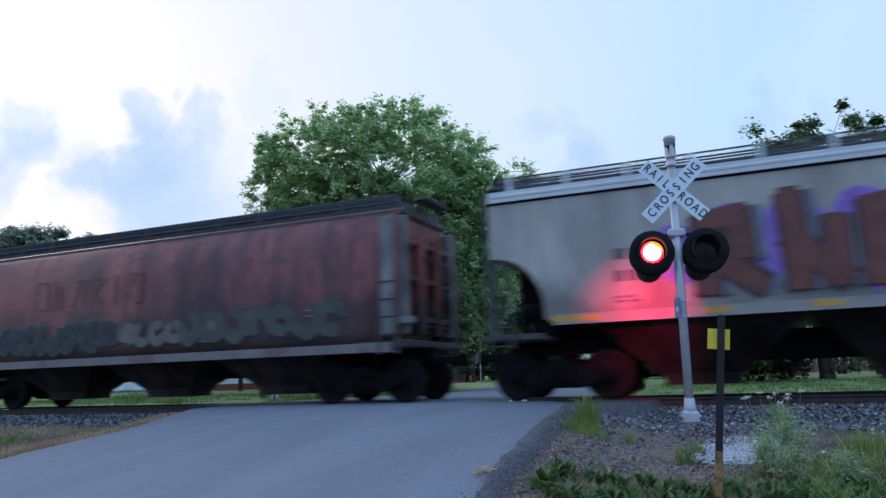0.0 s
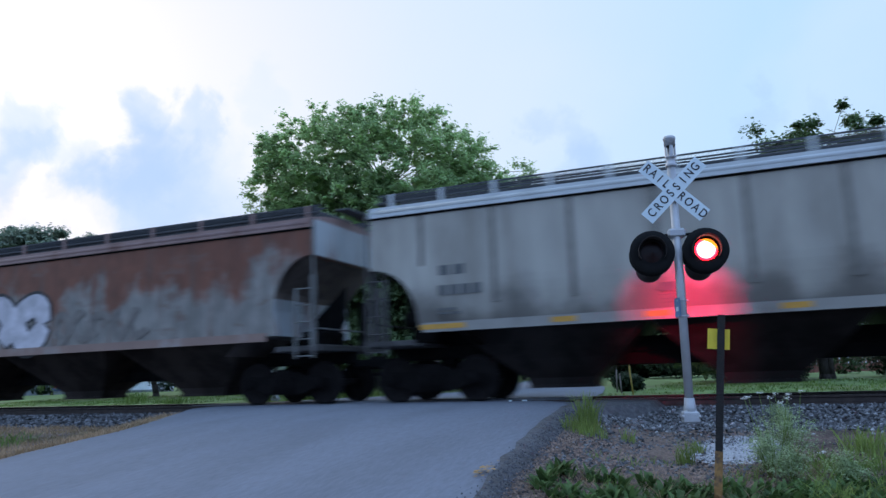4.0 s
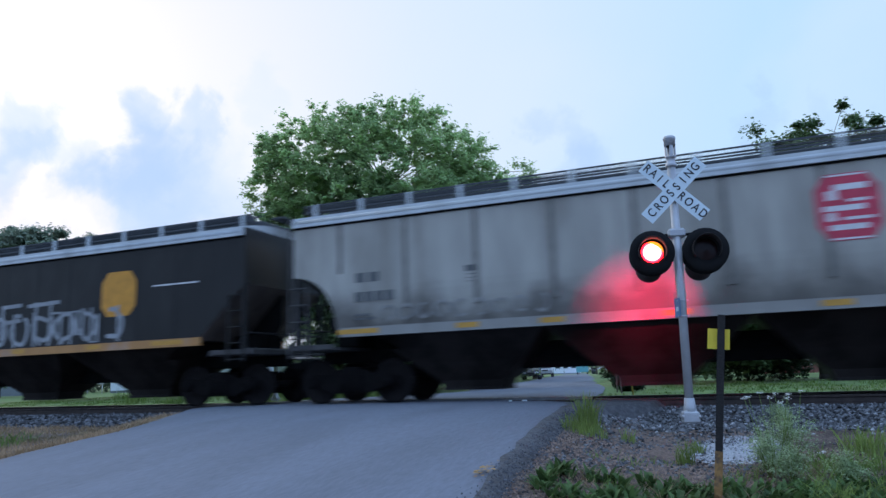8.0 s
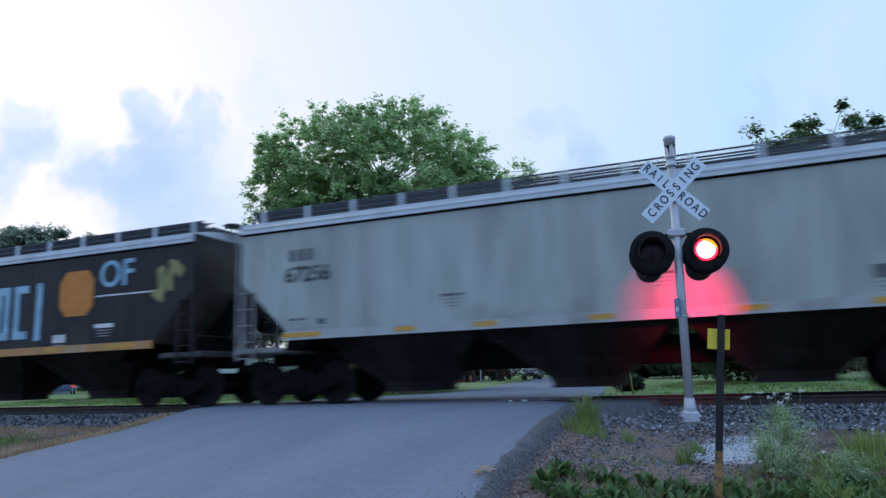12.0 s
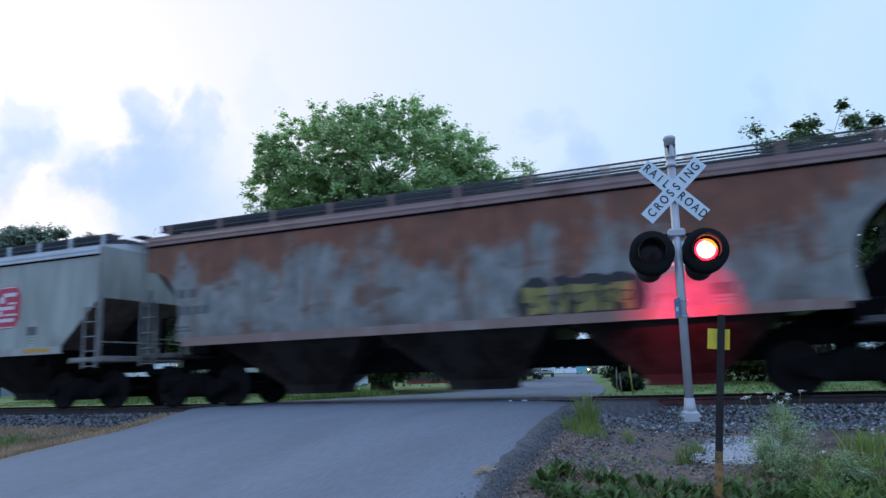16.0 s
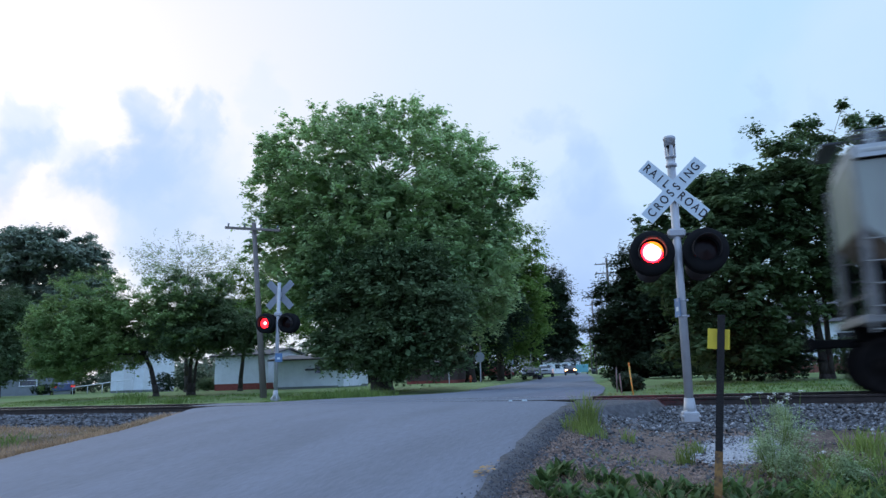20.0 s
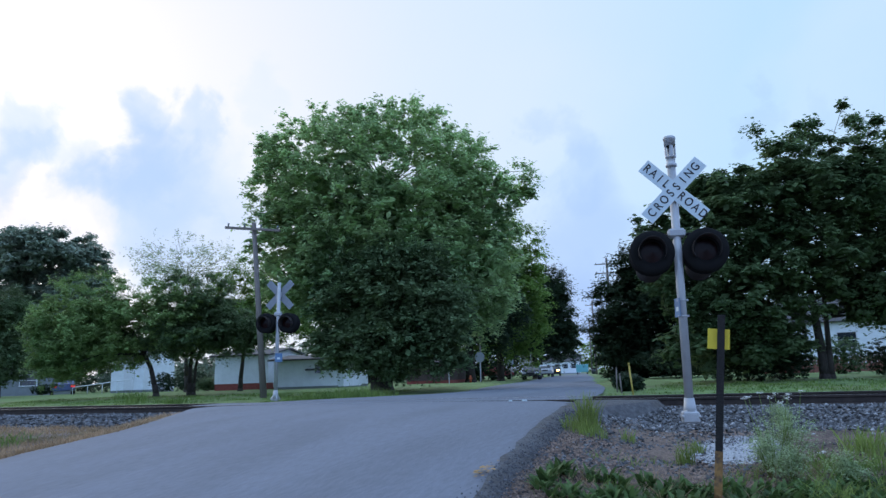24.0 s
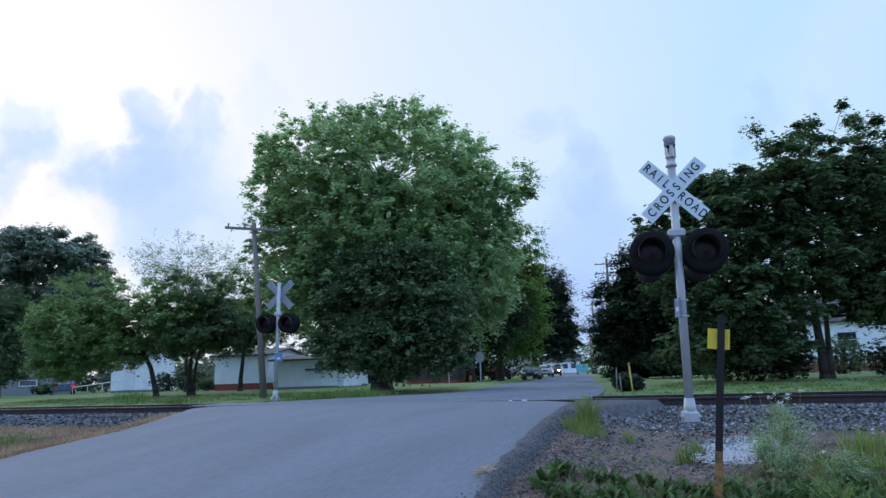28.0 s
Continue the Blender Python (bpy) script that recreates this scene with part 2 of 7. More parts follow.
def text_mesh(name, body, size, mat, extrude=0.002, width=1.0, weight=0.012):
    cu = bpy.data.curves.new(name, "FONT")
    cu.body, cu.size, cu.extrude = body, size, extrude
    cu.align_x, cu.align_y = "CENTER", "CENTER"
    cu.offset = size * weight
    tmp = new(name, cu)
    bpy.context.view_layer.update()
    me = bpy.data.meshes.new_from_object(tmp)
    bpy.data.objects.remove(tmp)
    me.materials.clear()
    me.materials.append(mat)
    me.transform(Matrix.Diagonal((width, 1, 1, 1)) )
    return me


def from_arrays(name, verts, faces, mat, parent=None, label="", smooth=False):
    me = bpy.data.meshes.new(name)
    me.from_pydata(verts, [], faces)
    me.materials.append(mat)
    if smooth:
        me.polygons.foreach_set("use_smooth", [True] * len(me.polygons))
    return put(name, me, parent, label)


# ---------------------------------------------------------------- ground, road, track
def lerp_path(path, y):
    for (x0, y0), (x1, y1) in zip(path, path[1:]):
        if y <= y1:
            k = (y - y0) / (y1 - y0)
            return x0 + (x1 - x0) * k
    return path[-1][0]


def sstep(a, b, v):
    k = min(1, max(0, (v - a) / (b - a)))
    return k * k * (3 - 2 * k)


ROAD_L = [(-9.2, -8), (-9.3, 6.9), (-9.45, 8.9), (-9.8, 9.9), (-10.35, 11.0), (-11.0, 12.1), (-12.5, 14.2), (-12.4, 15.5), (-10.9, 18.0), (-9.4, 21),
          (-10.3, 27), (-13.2, 39.4), (-17.3, 60), (-21.6, 80), (-48.0, 218)]
ROAD_R = [(-1.9, -8), (-2.06, 5.6), (-2.2, 6.6), (-2.4, 8.4), (-2.5, 9.5), (-2.6, 11.0), (-2.8, 13.0), (-2.95, 14.5), (-3.05, 16.5), (-3.3, 19), (-5.1, 30), (-6.8, 38),
          (-14.7, 80), (-42.4, 218)]


def road_z(y):
    near = -1.05 + 1.05 * sstep(-3.0, 12.6, y) if y < 12.6 else 0.0
    return near - 0.12 * sstep(17, 30, y) - 0.13 * sstep(32, 70, y)


def ground_z(x, y):
    """The lie of the land: falls from the track towards the camera, nearly flat beyond it."""
    if y < TRACK_Y:
        z = -0.36 - 0.62 * sstep(11.0, 1.0, y)
    else:
        z = -0.36 + 0.20 * sstep(17.0, 21.0, y) + 0.12 * sstep(21, 40, y) - 0.19 * sstep(34, 80, y)
    xl, xr = lerp_path(ROAD_L, y), lerp_path(ROAD_R, y)
    out = max(xl - x, x - xr, 0)
    k = 1 - sstep(0.0, 1.6 if y < 22 else 0.8, out)
    rz = road_z(y) - 0.09
    z = z * (1 - k) + rz * k
    z += 0.05 * noise.noise((x * 0.5, y * 0.5, 0)) * (1 - k) + 0.02 * noise.noise((x * 2.1, y * 2.1, 3)) * (1 - k)
    return z


def build_ground():
    xs = [-1500, -700, -300, -150, -90, -60, -45] + list(np.arange(-36, 12.1, 0.6)) + [14, 18, 24, 32, 45, 70, 120, 300, 700, 1500]
    ys = [-600, -200, -60, -20, -8] + list(np.arange(-4, 31, 0.5)) + [33, 36, 40, 45, 52, 60, 72, 90, 120, 170, 240, 400, 800, 1800, 3500]
    xs, ys = [float(v) for v in xs], [float(v) for v in ys]
    verts = [(x, y, ground_z(x, y)) for y in ys for x in xs]
    w = len(xs)
    faces = [(j * w + i, j * w + i + 1, (j + 1) * w + i + 1, (j + 1) * w + i) for j in range(len(ys) - 1) for i in range(w - 1)]
    ob = from_arrays("ground", verts, faces, LAWN, smooth=True)
    ob.data.materials.append(SOIL)
    for p in ob.data.polygons:
        c = p.center
        if c.y < TRACK_Y + 2.2:
            p.material_index = 1
    tagged(ob, "mown lawn and bare gravelly soil beside the track", "ground", kind="structure")
    return ob


def build_road():
    ys = sorted(list(np.arange(-8, 24, 0.4)) + [13.745, 15.34]) + [26, 29, 32, 36, 42, 50, 60, 72, 85, 100, 130, 170, 218]
    ys = [float(y) for y in ys]

    def strip(name, span, mat, thick, label, ends=0.0):
        verts, faces = [], []
        cols = 15
        use = [y for y in ys if span[0] <= y <= span[1]]
        for y in use:
            xl, xr = lerp_path(ROAD_L, y) + ends, lerp_path(ROAD_R, y) - ends
            for i in range(cols):
                k = i / (cols - 1)
                jag = 0.10 * noise.noise((y * 1.7, i, 2)) if i in (0, cols - 1) and y < 25 else 0
                drop = 0.03 * (2 * k - 1) ** 4 + (0.025 if i in (0, cols - 1) else 0)
                verts.append((xl + (xr - xl) * k + jag, y, road_z(y) - drop))
        for j in range(len(use) - 1):
            for i in range(cols - 1):
                faces.append((j * cols + i, j * cols + i + 1, (j + 1) * cols + i + 1, (j + 1) * cols + i))
        ob = from_arrays(name, verts, faces, mat, smooth=True)
        tagged(ob, label, "road", kind="structure")
        return ob
    # the roadway stops at the rails and goes on behind them
    strip("road", (-8, 13.75), ASPHALT, 0.1, "worn grey asphalt road rising to the level crossing")
    strip("road", (15.3, 218), ASPHALT, 0.1, "worn grey asphalt street leading away between trees")
    # crumbling dark shoulder along the road's edge and the apron beside the rails
    verts, faces = [], []
    rows = [y for y in ys if 4.0 <= y <= 13.75]
    for y in rows:
        xr = lerp_path(ROAD_R, y)
        wide = 0.16 + 0.18 * sstep(6.4, 8.6, y) + 0.08 * noise.noise((y * 1.3, 7, 1)) + 0.12 * noise.noise((y * 4.1, 3, 1)) + 1.5 * sstep(11.2, 13.4, y)
        start = 0.03 + 0.08 * noise.noise((y * 2.3, 1, 5)) + 0.05 * noise.noise((y * 7.0, 1, 5))
        for i in range(6):
            k = i / 5
            x = xr - start + (wide + start) * k
            z = road_z(y) - 0.016 - (0.03 * k + 0.09 * k * k) * (1 - 0.8 * sstep(11.2, 13.0, y)) + 0.012 * noise.noise((x * 6, y * 6, 0)) * min(1, 3 * k)
            verts.append((x, y, max(z, ground_z(x, y) + 0.012) if i < 5 else ground_z(x, y) - 0.03))
    for j in range(len(rows) - 1):
        for i in range(5):
            faces.append((j * 6 + i, j * 6 + i + 1, (j + 1) * 6 + i + 1, (j + 1) * 6 + i))
    tagged(from_arrays("road_shoulder", verts, faces, ASPHALT_EDGE, smooth=True), "dark crumbling asphalt shoulder at the road's edge", "road", kind="structure")
    # panel between the rails
    bm = bmesh.new()
    bx(bm, (-7.65, TRACK_Y, -0.10), (9.6, 1.435 - 0.07 - 0.14, 0.2), bevel=0.01)
    ob = part("crossing_panel", bm, ASPHALT)
    tagged(ob, "grey asphalt panel between the rails of the crossing", "road", kind="structure")


RAIL_PROFILE = [(-0.07, -0.172), (0.07, -0.172), (0.07, -0.158), (0.012, -0.135), (0.009, -0.05), (0.036, -0.035), (0.036, -0.004),
                (0.03, 0.0), (-0.03, 0.0), (-0.036, -0.004), (-0.036, -0.035), (-0.009, -0.05), (-0.012, -0.135), (-0.07, -0.158)]


def build_track():
    track = thing("railway_track", "single track of rusty steel rails on wooden ties", "railway track")
    for yc in (TRACK_Y - 0.7525, TRACK_Y + 0.7525):
        verts, faces = [], []
        n = len(RAIL_PROFILE)
        xs = [-420.0, -120.0, -60.0, -30.0, 0.0, 30.0, 60.0, 420.0]
        for x in xs:
            verts += [(x, yc + a, b) for a, b in RAIL_PROFILE]
        for j in range(len(xs) - 1):
            for i in range(n):
                faces.append((j * n + i, j * n + (i + 1) % n, (j + 1) * n + (i + 1) % n, (j + 1) * n + i))
        ob = from_arrays("rail", verts, faces, RAIL_STEEL, track)
        ob.data.materials.append(RAIL_HEAD)
        for k, p in enumerate(ob.data.polygons):
            if k % n == 7:
                p.material_index = 1
    bm = bmesh.new()
    bx(bm, (0, 0, -0.09), (0.22, 2.6, 0.17), bevel=0.012)
    me = bpy.data.meshes.new("tie")
    bm.to_mesh(me)
    bm.free()
    me.materials.append(TIE_WOOD)
    random.seed(5)
    x = -60.0
    while x < 30:
        if not -12.6 < x < -1.6:
            put("tie", me, track, m=pose(x, TRACK_Y + random.uniform(-0.04, 0.04), -0.172, 0, 0, random.uniform(-1, 1)))
        x += 0.53
    # ballast shoulder under the ties
    verts, faces = [], []
    prof = [(-3.3, -0.55), (-2.3, -0.31), (-1.55, -0.185), (-0.9, -0.165), (0.9, -0.19), (1.55, -0.22), (2.3, -0.36), (3.0, -0.55)]
    xs = [-420.0, -60.0, -30.0, 0.0, 30.0, 420.0]
    for x in xs:
        verts += [(x, TRACK_Y + a, b) for a, b in prof]
    n = len(prof)
    for j in range(len(xs) - 1):
        for i in range(n - 1):
            faces.append((j * n + i, (j + 1) * n + i, (j + 1) * n + i + 1, j * n + i + 1))
    bed = from_arrays("ballast_bed", verts, faces, BALLAST_BED)
    tagged(bed, "dark grey crushed-stone bed of the track", "ballast", kind="structure")


def build_stones():
    """Loose crushed stone on the shoulders of the track."""
    rng = np.random.default_rng(3)
    base = np.array([(1, 0, 0), (-1, 0, 0), (0, 1, 0), (0, -1, 0), (0, 0, 1), (0, 0, -1)], float)
    tri = [(0, 2, 4), (2, 1, 4), (1, 3, 4), (3, 0, 4), (2, 0, 5), (1, 2, 5), (3, 1, 5), (0, 3, 5)]

    def bank(name, spots, label, mat=STONE):
        verts, faces = [], []
        for (x, y, z, s) in spots:
            v = base * rng.uniform(0.55, 1.25, (6, 3)) + rng.uniform(-0.25, 0.25, (6, 3))
            a = rng.uniform(0, 6.28)
            c, d = math.cos(a), math.sin(a)
            v = v @ np.array([[c, d, 0], [-d, c, 0], [0, 0, 0.75]])
            v = v * s + (x, y, z)
            k = len(verts)
            verts += v.tolist()
            faces += [(k + p, k + q, k + r) for p, q, r in tri]
        ob = from_arrays(name, verts, faces, mat)
        tagged(ob, label, "ballast", kind="stuff")
    spots = []
    for i in range(13000):
        x, y = rng.uniform(-2.2, 7.5), TRACK_Y - rng.uniform(0.85, 3.9) ** 1.0
        if rng.random() < sstep(11.6, 10.3, y) * 0.7:
            continue
        z = max(-0.175 - 0.16 * max(0, (TRACK_Y - 1.55 - y)), ground_z(x, y))
        if x < -1.2:
            z = max(z, ground_z(x, y))
        spots.append((x, y, z + 0.012, rng.uniform(0.018, 0.044)))
    for i in range(1500):
        x, y = rng.uniform(-1.9, 0.5), rng.uniform(7.5, 10.8)
        spots.append((x, y, ground_z(x, y) + 0.005, rng.uniform(0.012, 0.034)))
    for i in range(350):
        x, y = rng.uniform(-2.2, 2.5), rng.uniform(5.8, 9.6)
        spots.append((x, y, ground_z(x, y) + 0.004, rng.uniform(0.008, 0.026)))
    bank("ballast_stones", spots, "grey and white crushed stone along the track and around the signal base")
    spots = []
    for i in range(3000):
        y = rng.uniform(5.6, 12.6)
        x = lerp_path(ROAD_R, y) + rng.normal() * 0.10 + 0.14 + 0.10 * sstep(6.4, 8.6, y)
        k = min(1, max(0, (x - lerp_path(ROAD_R, y)) / 0.4))
        z = max(road_z(y) - 0.02 - 0.03 * k - 0.09 * k * k, ground_z(x, y))
        spots.append((x, y, z, rng.uniform(0.004, 0.013)))
    bank("shoulder_crumbs", spots, "dark crumbs of broken asphalt on the road shoulder", CRUMB)
    spots = []
    for i in range(420):
        x, y = rng.uniform(-2.0, 7.0), TRACK_Y - rng.uniform(0.9, 4.6)
        z = max(-0.175 - 0.16 * max(0, (TRACK_Y - 1.55 - y)), ground_z(x, y))
        spots.append((x, y, z + 0.035, rng.uniform(0.016, 0.034)))
    bank("pale_stones", spots, "pale chips of limestone scattered over the ballast", PALE_GRAVEL)
    spots = []
    for i in range(900):
        w, q = rng.uniform(0, 6.28), math.sqrt(rng.random()) * 1.05
        x, y = -0.13 + 0.52 * q * math.cos(w) + 0.1 * q * math.sin(w), 9.15 + 0.97 * q * math.sin(w)
        spots.append((x, y, ground_z(x, y) + 0.012 + 0.02 * (1 - min(q, 1)), rng.uniform(0.008, 0.02)))
    bank("gravel_chips", spots, "fine pale and grey gravel chips beside the signal base", CHIP)
    spots = []
    for i in range(3500):
        x, y = rng.uniform(-26, -12.4), TRACK_Y - rng.uniform(0.85, 2.9)
        spots.append((x, y, -0.175 - 0.16 * max(0, (TRACK_Y - 1.55 - y)) + 0.012, rng.uniform(0.03, 0.06)))
    bank("ballast_stones", spots, "grey crushed stone along the track west of the road")


build_ground()
build_road()
build_track()
build_stones()


# ---------------------------------------------------------------- crossing signals
def crossbuck(parent, z, y):
    """Two crossed blades with the lettering on the face towards the road."""
    names = []
    for i, ang in enumerate((45, -45)):
        bm = bmesh.new()
        bx(bm, (0, 0, 0), (1.10, 0.004, 0.21), bevel=0.0)
        blade = part("blade", bm, [WHITE_SHEET, SIGN_BACK], parent)
        for p in blade.data.polygons:
            if p.normal.y > 0.5:
                p.material_index = 1
        blade.matrix_basis = pose(0, y - 0.006 * (1 - i), z, 0, -ang, 0)
        names.append(blade)
    # rising blade carries CROSSING, falling blade RAIL and ROAD
    for blade, word, start, step in ((names[0], "CROSSING", -0.44, 0.1257), (names[1], "RAIL", -0.4795, 0.115), (names[1], "ROAD", 0.1375, 0.125)):
        for k, ch in enumerate(word):
            me = text_mesh("letter", ch, 0.17, LETTER_BLACK, 0.002, 0.82)
            put("letter", me, blade, m=pose(start + step * k, -0.0045, 0, 90, 0, 0))


ROTORS = []


def lamp_unit(parent, x, z, facing, side, beam, near=True):
    """A round black signal head with target disc, visor, lens bowl and a turning lamp disc that is lit on one face."""
    turn = pose(x, 0, z, 0, 0, 0 if facing < 0 else 180)
    head = new("signal_head")
    head.parent, head.matrix_basis = parent, turn
    bm = bmesh.new()
    lathe(bm, [(0.149, -0.085), (0.152, -0.10), (0.300, -0.095), (0.305, -0.085), (0.300, -0.075), (0.175, -0.075), (0.175, 0.0), (0.13, 0.03), (0.0001, 0.03)], 28)
    part("target_disc", bm, BLACK_PAINT, head)
    bm = bmesh.new()
    seg = 22
    inner, outer = [], []
    for ring in range(2):
        for i in range(seg + 1):
            a = math.radians(-35 + 250 * i / seg) if not beam else math.radians(360 * i / seg)
            depth = (-0.10, -0.10 - (0.60 if beam else 0.26 - 0.14 * abs(i - seg / 2) / (seg / 2)))[ring]
            for r, store in ((0.182, inner), (0.188, outer)):
                store.append(bm.verts.new((r * math.cos(a), depth, r * math.sin(a))))
    n = seg + 1
    for i in range(seg):
        for s in (inner, outer):
            f = bm.faces.new((s[i], s[i + 1], s[n + i + 1], s[n + i]))
            f.smooth = True
        bm.faces.new((inner[n + i], inner[n + i + 1], outer[n + i + 1], outer[n + i]))
    part("visor", bm, VISOR_PAINT, head)
    bm = bmesh.new()
    prof = [(0.0001, -0.014), (0.122 if near else 0.05, -0.012), (0.152, -0.008)]
    if beam:
        lathe(bm, [(0.0001, -0.014), (0.150, -0.010)], 24, mi=0)
        lathe(bm, [(0.150, -0.010), (0.152, -0.008)], 24, mi=1)
        mats = [LAMP_BEAM, LENS_DARK]
    else:
        lathe(bm, prof[:2], 24, mi=2)
        lathe(bm, prof[1:], 24, mi=0)
        mats = [LAMP_RING if near else LAMP_FAR, LENS_DARK, LAMP_CORE, VISOR_GLINT if near else LAMP_FAR]
        # glowing amber crescent stands in for the lamp's reflection inside the visor
        inn, out = [], []
        for k in range(9):
            w = math.radians(-4 + 118 * k / 8)
            fat = 0.046 * math.sin(math.pi * (k + 0.4) / 8.8)
            for store, r in ((inn, 0.150 - fat), (out, 0.151)):
                store.append(bm.verts.new((r * math.cos(w), -0.019, r * math.sin(w))))
        for k in range(8):
            bm.faces.new((inn[k], inn[k + 1], out[k + 1], out[k])).material_index = 3
    lathe(bm, [(0.152, -0.008), (0.156, 0.0), (0.152, 0.008)], 24, mi=1)
    lathe(bm, [(0.152, 0.008), (0.06, 0.016), (0.0001, 0.022)], 24, mi=1)
    rotor = part("lamp_disc", bm, mats, head, "round signal lamp, glowing red on one face")
    ROTORS.append((rotor, side, pose(0, -0.070, 0)))
    return head


def signal_mast(base, yaw, lean, height, letters, group="crossing signals"):
    mast = thing("crossing_signal", "grey steel crossing signal with white crossbuck and red flashing lamps",
                 "crossing signal", group, m=pose(*base, lean[0], lean[1], yaw))
    bm = bmesh.new()
    rod(bm, (0, 0, 0.10), (0, 0, height - 0.42), 0.058, seg=14)
    part("mast_pole", bm, GALV, mast)
    bm = bmesh.new()
    if letters:
        bx(bm, (0, 0, 0.05), (0.22, 0.22, 0.15), bevel=0.02)
    else:
        bx(bm, (0, 0, 0.02), (0.2, 0.2, 0.05), bevel=0.008)
    for k in range(4):
        a = math.radians(45 + 90 * k)
        slab(bm, [(0.05, 0.04), (0.14, 0.04), (0.12, 0.09), (0.06, 0.18), (0.05, 0.18)], -0.02, 0.02, Matrix.Rotation(a, 4, "Z"))
    rod(bm, (0, 0, 0.03), (0, 0, 0.30), 0.10, 0.066, 14)
    foot = part("junction_base", bm, GALV, mast)
    for sx in (-1, 1):
        for sy in (-1, 1):
            bm = bmesh.new()
            rod(bm, (0.105 * sx, 0.105 * sy, 0.04), (0.105 * sx, 0.105 * sy, 0.085), 0.018, seg=6)
            part("anchor_bolt", bm, GALV, foot)
    lathe_up = Matrix.Rotation(math.radians(90), 4, "X")
    if letters:
        # slotted bell housing at the top
        bm = bmesh.new()
        h0 = height - 0.44
        lathe(bm, [(0.060, h0 - 0.01), (0.078, h0), (0.078, h0 + 0.035), (0.062, h0 + 0.045), (0.062, h0 + 0.125), (0.075, h0 + 0.13), (0.075, h0 + 0.15), (0.055, h0 + 0.15)], 16, lathe_up)
        lathe(bm, [(0.060, h0 + 0.30), (0.078, h0 + 0.30), (0.080, h0 + 0.39), (0.088, h0 + 0.40), (0.088, h0 + 0.425), (0.074, h0 + 0.445), (0.001, h0 + 0.455)], 16, lathe_up)
        for k in range(4):
            a = math.radians(90 * k + 10)
            bx(bm, (0, 0, 0), (0.018, 0.045, 0.17), Matrix.Rotation(a, 4, "Z") @ Matrix.Translation((0.064, 0, h0 + 0.225)))
        part("bell_housing", bm, GALV, mast)
        bm = bmesh.new()
        rod(bm, (0, 0, h0 + 0.12), (0, 0, h0 + 0.22), 0.030, 0.022, seg=10)
        part("bell_striker", bm, GALV, mast)
    zc = 3.165
    cb = bmesh.new()
    bx(cb, (0, -0.062, zc), (0.12, 0.02, 0.16), bevel=0.004)
    part("sign_bracket", cb, GALV, mast)
    crossbuck(mast, zc, -0.078)
    # cross arm with the four lamp units
    za = 2.56
    bm = bmesh.new()
    rod(bm, (-0.38, 0, za - 0.02), (0.38, 0, za - 0.02), 0.022, seg=10)
    part("cross_arm", bm, BLACK_PAINT, mast)
    bm = bmesh.new()
    bx(bm, (0, 0, za), (0.24, 0.15, 0.13), bevel=0.03)
    part("junction_box", bm, GALV, mast)
    for sx in (-1, 1):
        bm = bmesh.new()
        rod(bm, (sx * 0.355, 0, za - 0.02), (sx * 0.355, 0, za - 0.20), 0.02, seg=8)
        rod(bm, (sx * 0.30, 0, za + 0.01), (sx * 0.30, 0, za + 0.05), 0.014, seg=8)
        part("lamp_hanger", bm, BLACK_PAINT, mast)
        for facing in (-1, 1):
            h = lamp_unit(mast, sx * 0.355, za - 0.27, facing, "L" if (sx < 0) == letters else "R", letters and facing > 0, letters)
            h.matrix_basis = pose(sx * 0.355, 0.05 * facing, za - 0.27, 12 if facing > 0 and letters else 0, 0, 0 if facing < 0 else 180)
    # blue notice plate strapped to the pole
    bm = bmesh.new()
    bx(bm, (0, 0, 0), (0.23, 0.006, 0.26), bevel=0.002)
    plate = part("notice_plate", bm, BLUE_SHEET, mast, "small blue notice plate strapped to the pole")
    plate.matrix_basis = pose(-0.06, 0, 1.52, 0, 0, -78) if letters else pose(-0.09, 0.072, 1.26, 0, 0, 180)
    bm = bmesh.new()
    bx(bm, (0, -0.005, -0.02), (0.10, 0.002, 0.06))
    part("notice_bar", bm, WHITE_SHEET, plate)
    for dz in (0.10, -0.12):
        bm = bmesh.new()
        lathe(bm, [(0.060, -0.012), (0.064, -0.012), (0.064, 0.012), (0.060, 0.012)], 14, Matrix.Translation((0, 0, 1.52 + dz)) @ lathe_up)
        bx(bm, (0.075, 0, 1.52 + dz), (0.03, 0.03, 0.025), bevel=0.003)
        part("strap", bm, GALV, mast)
    return mast


signal_mast((-0.64, 10.25, -0.17), 10, (0.0, 0.8), 3.97, True)
signal_mast((-12.78, 17.95, -0.05), 191, (0.0, -1.6), 3.95, False)


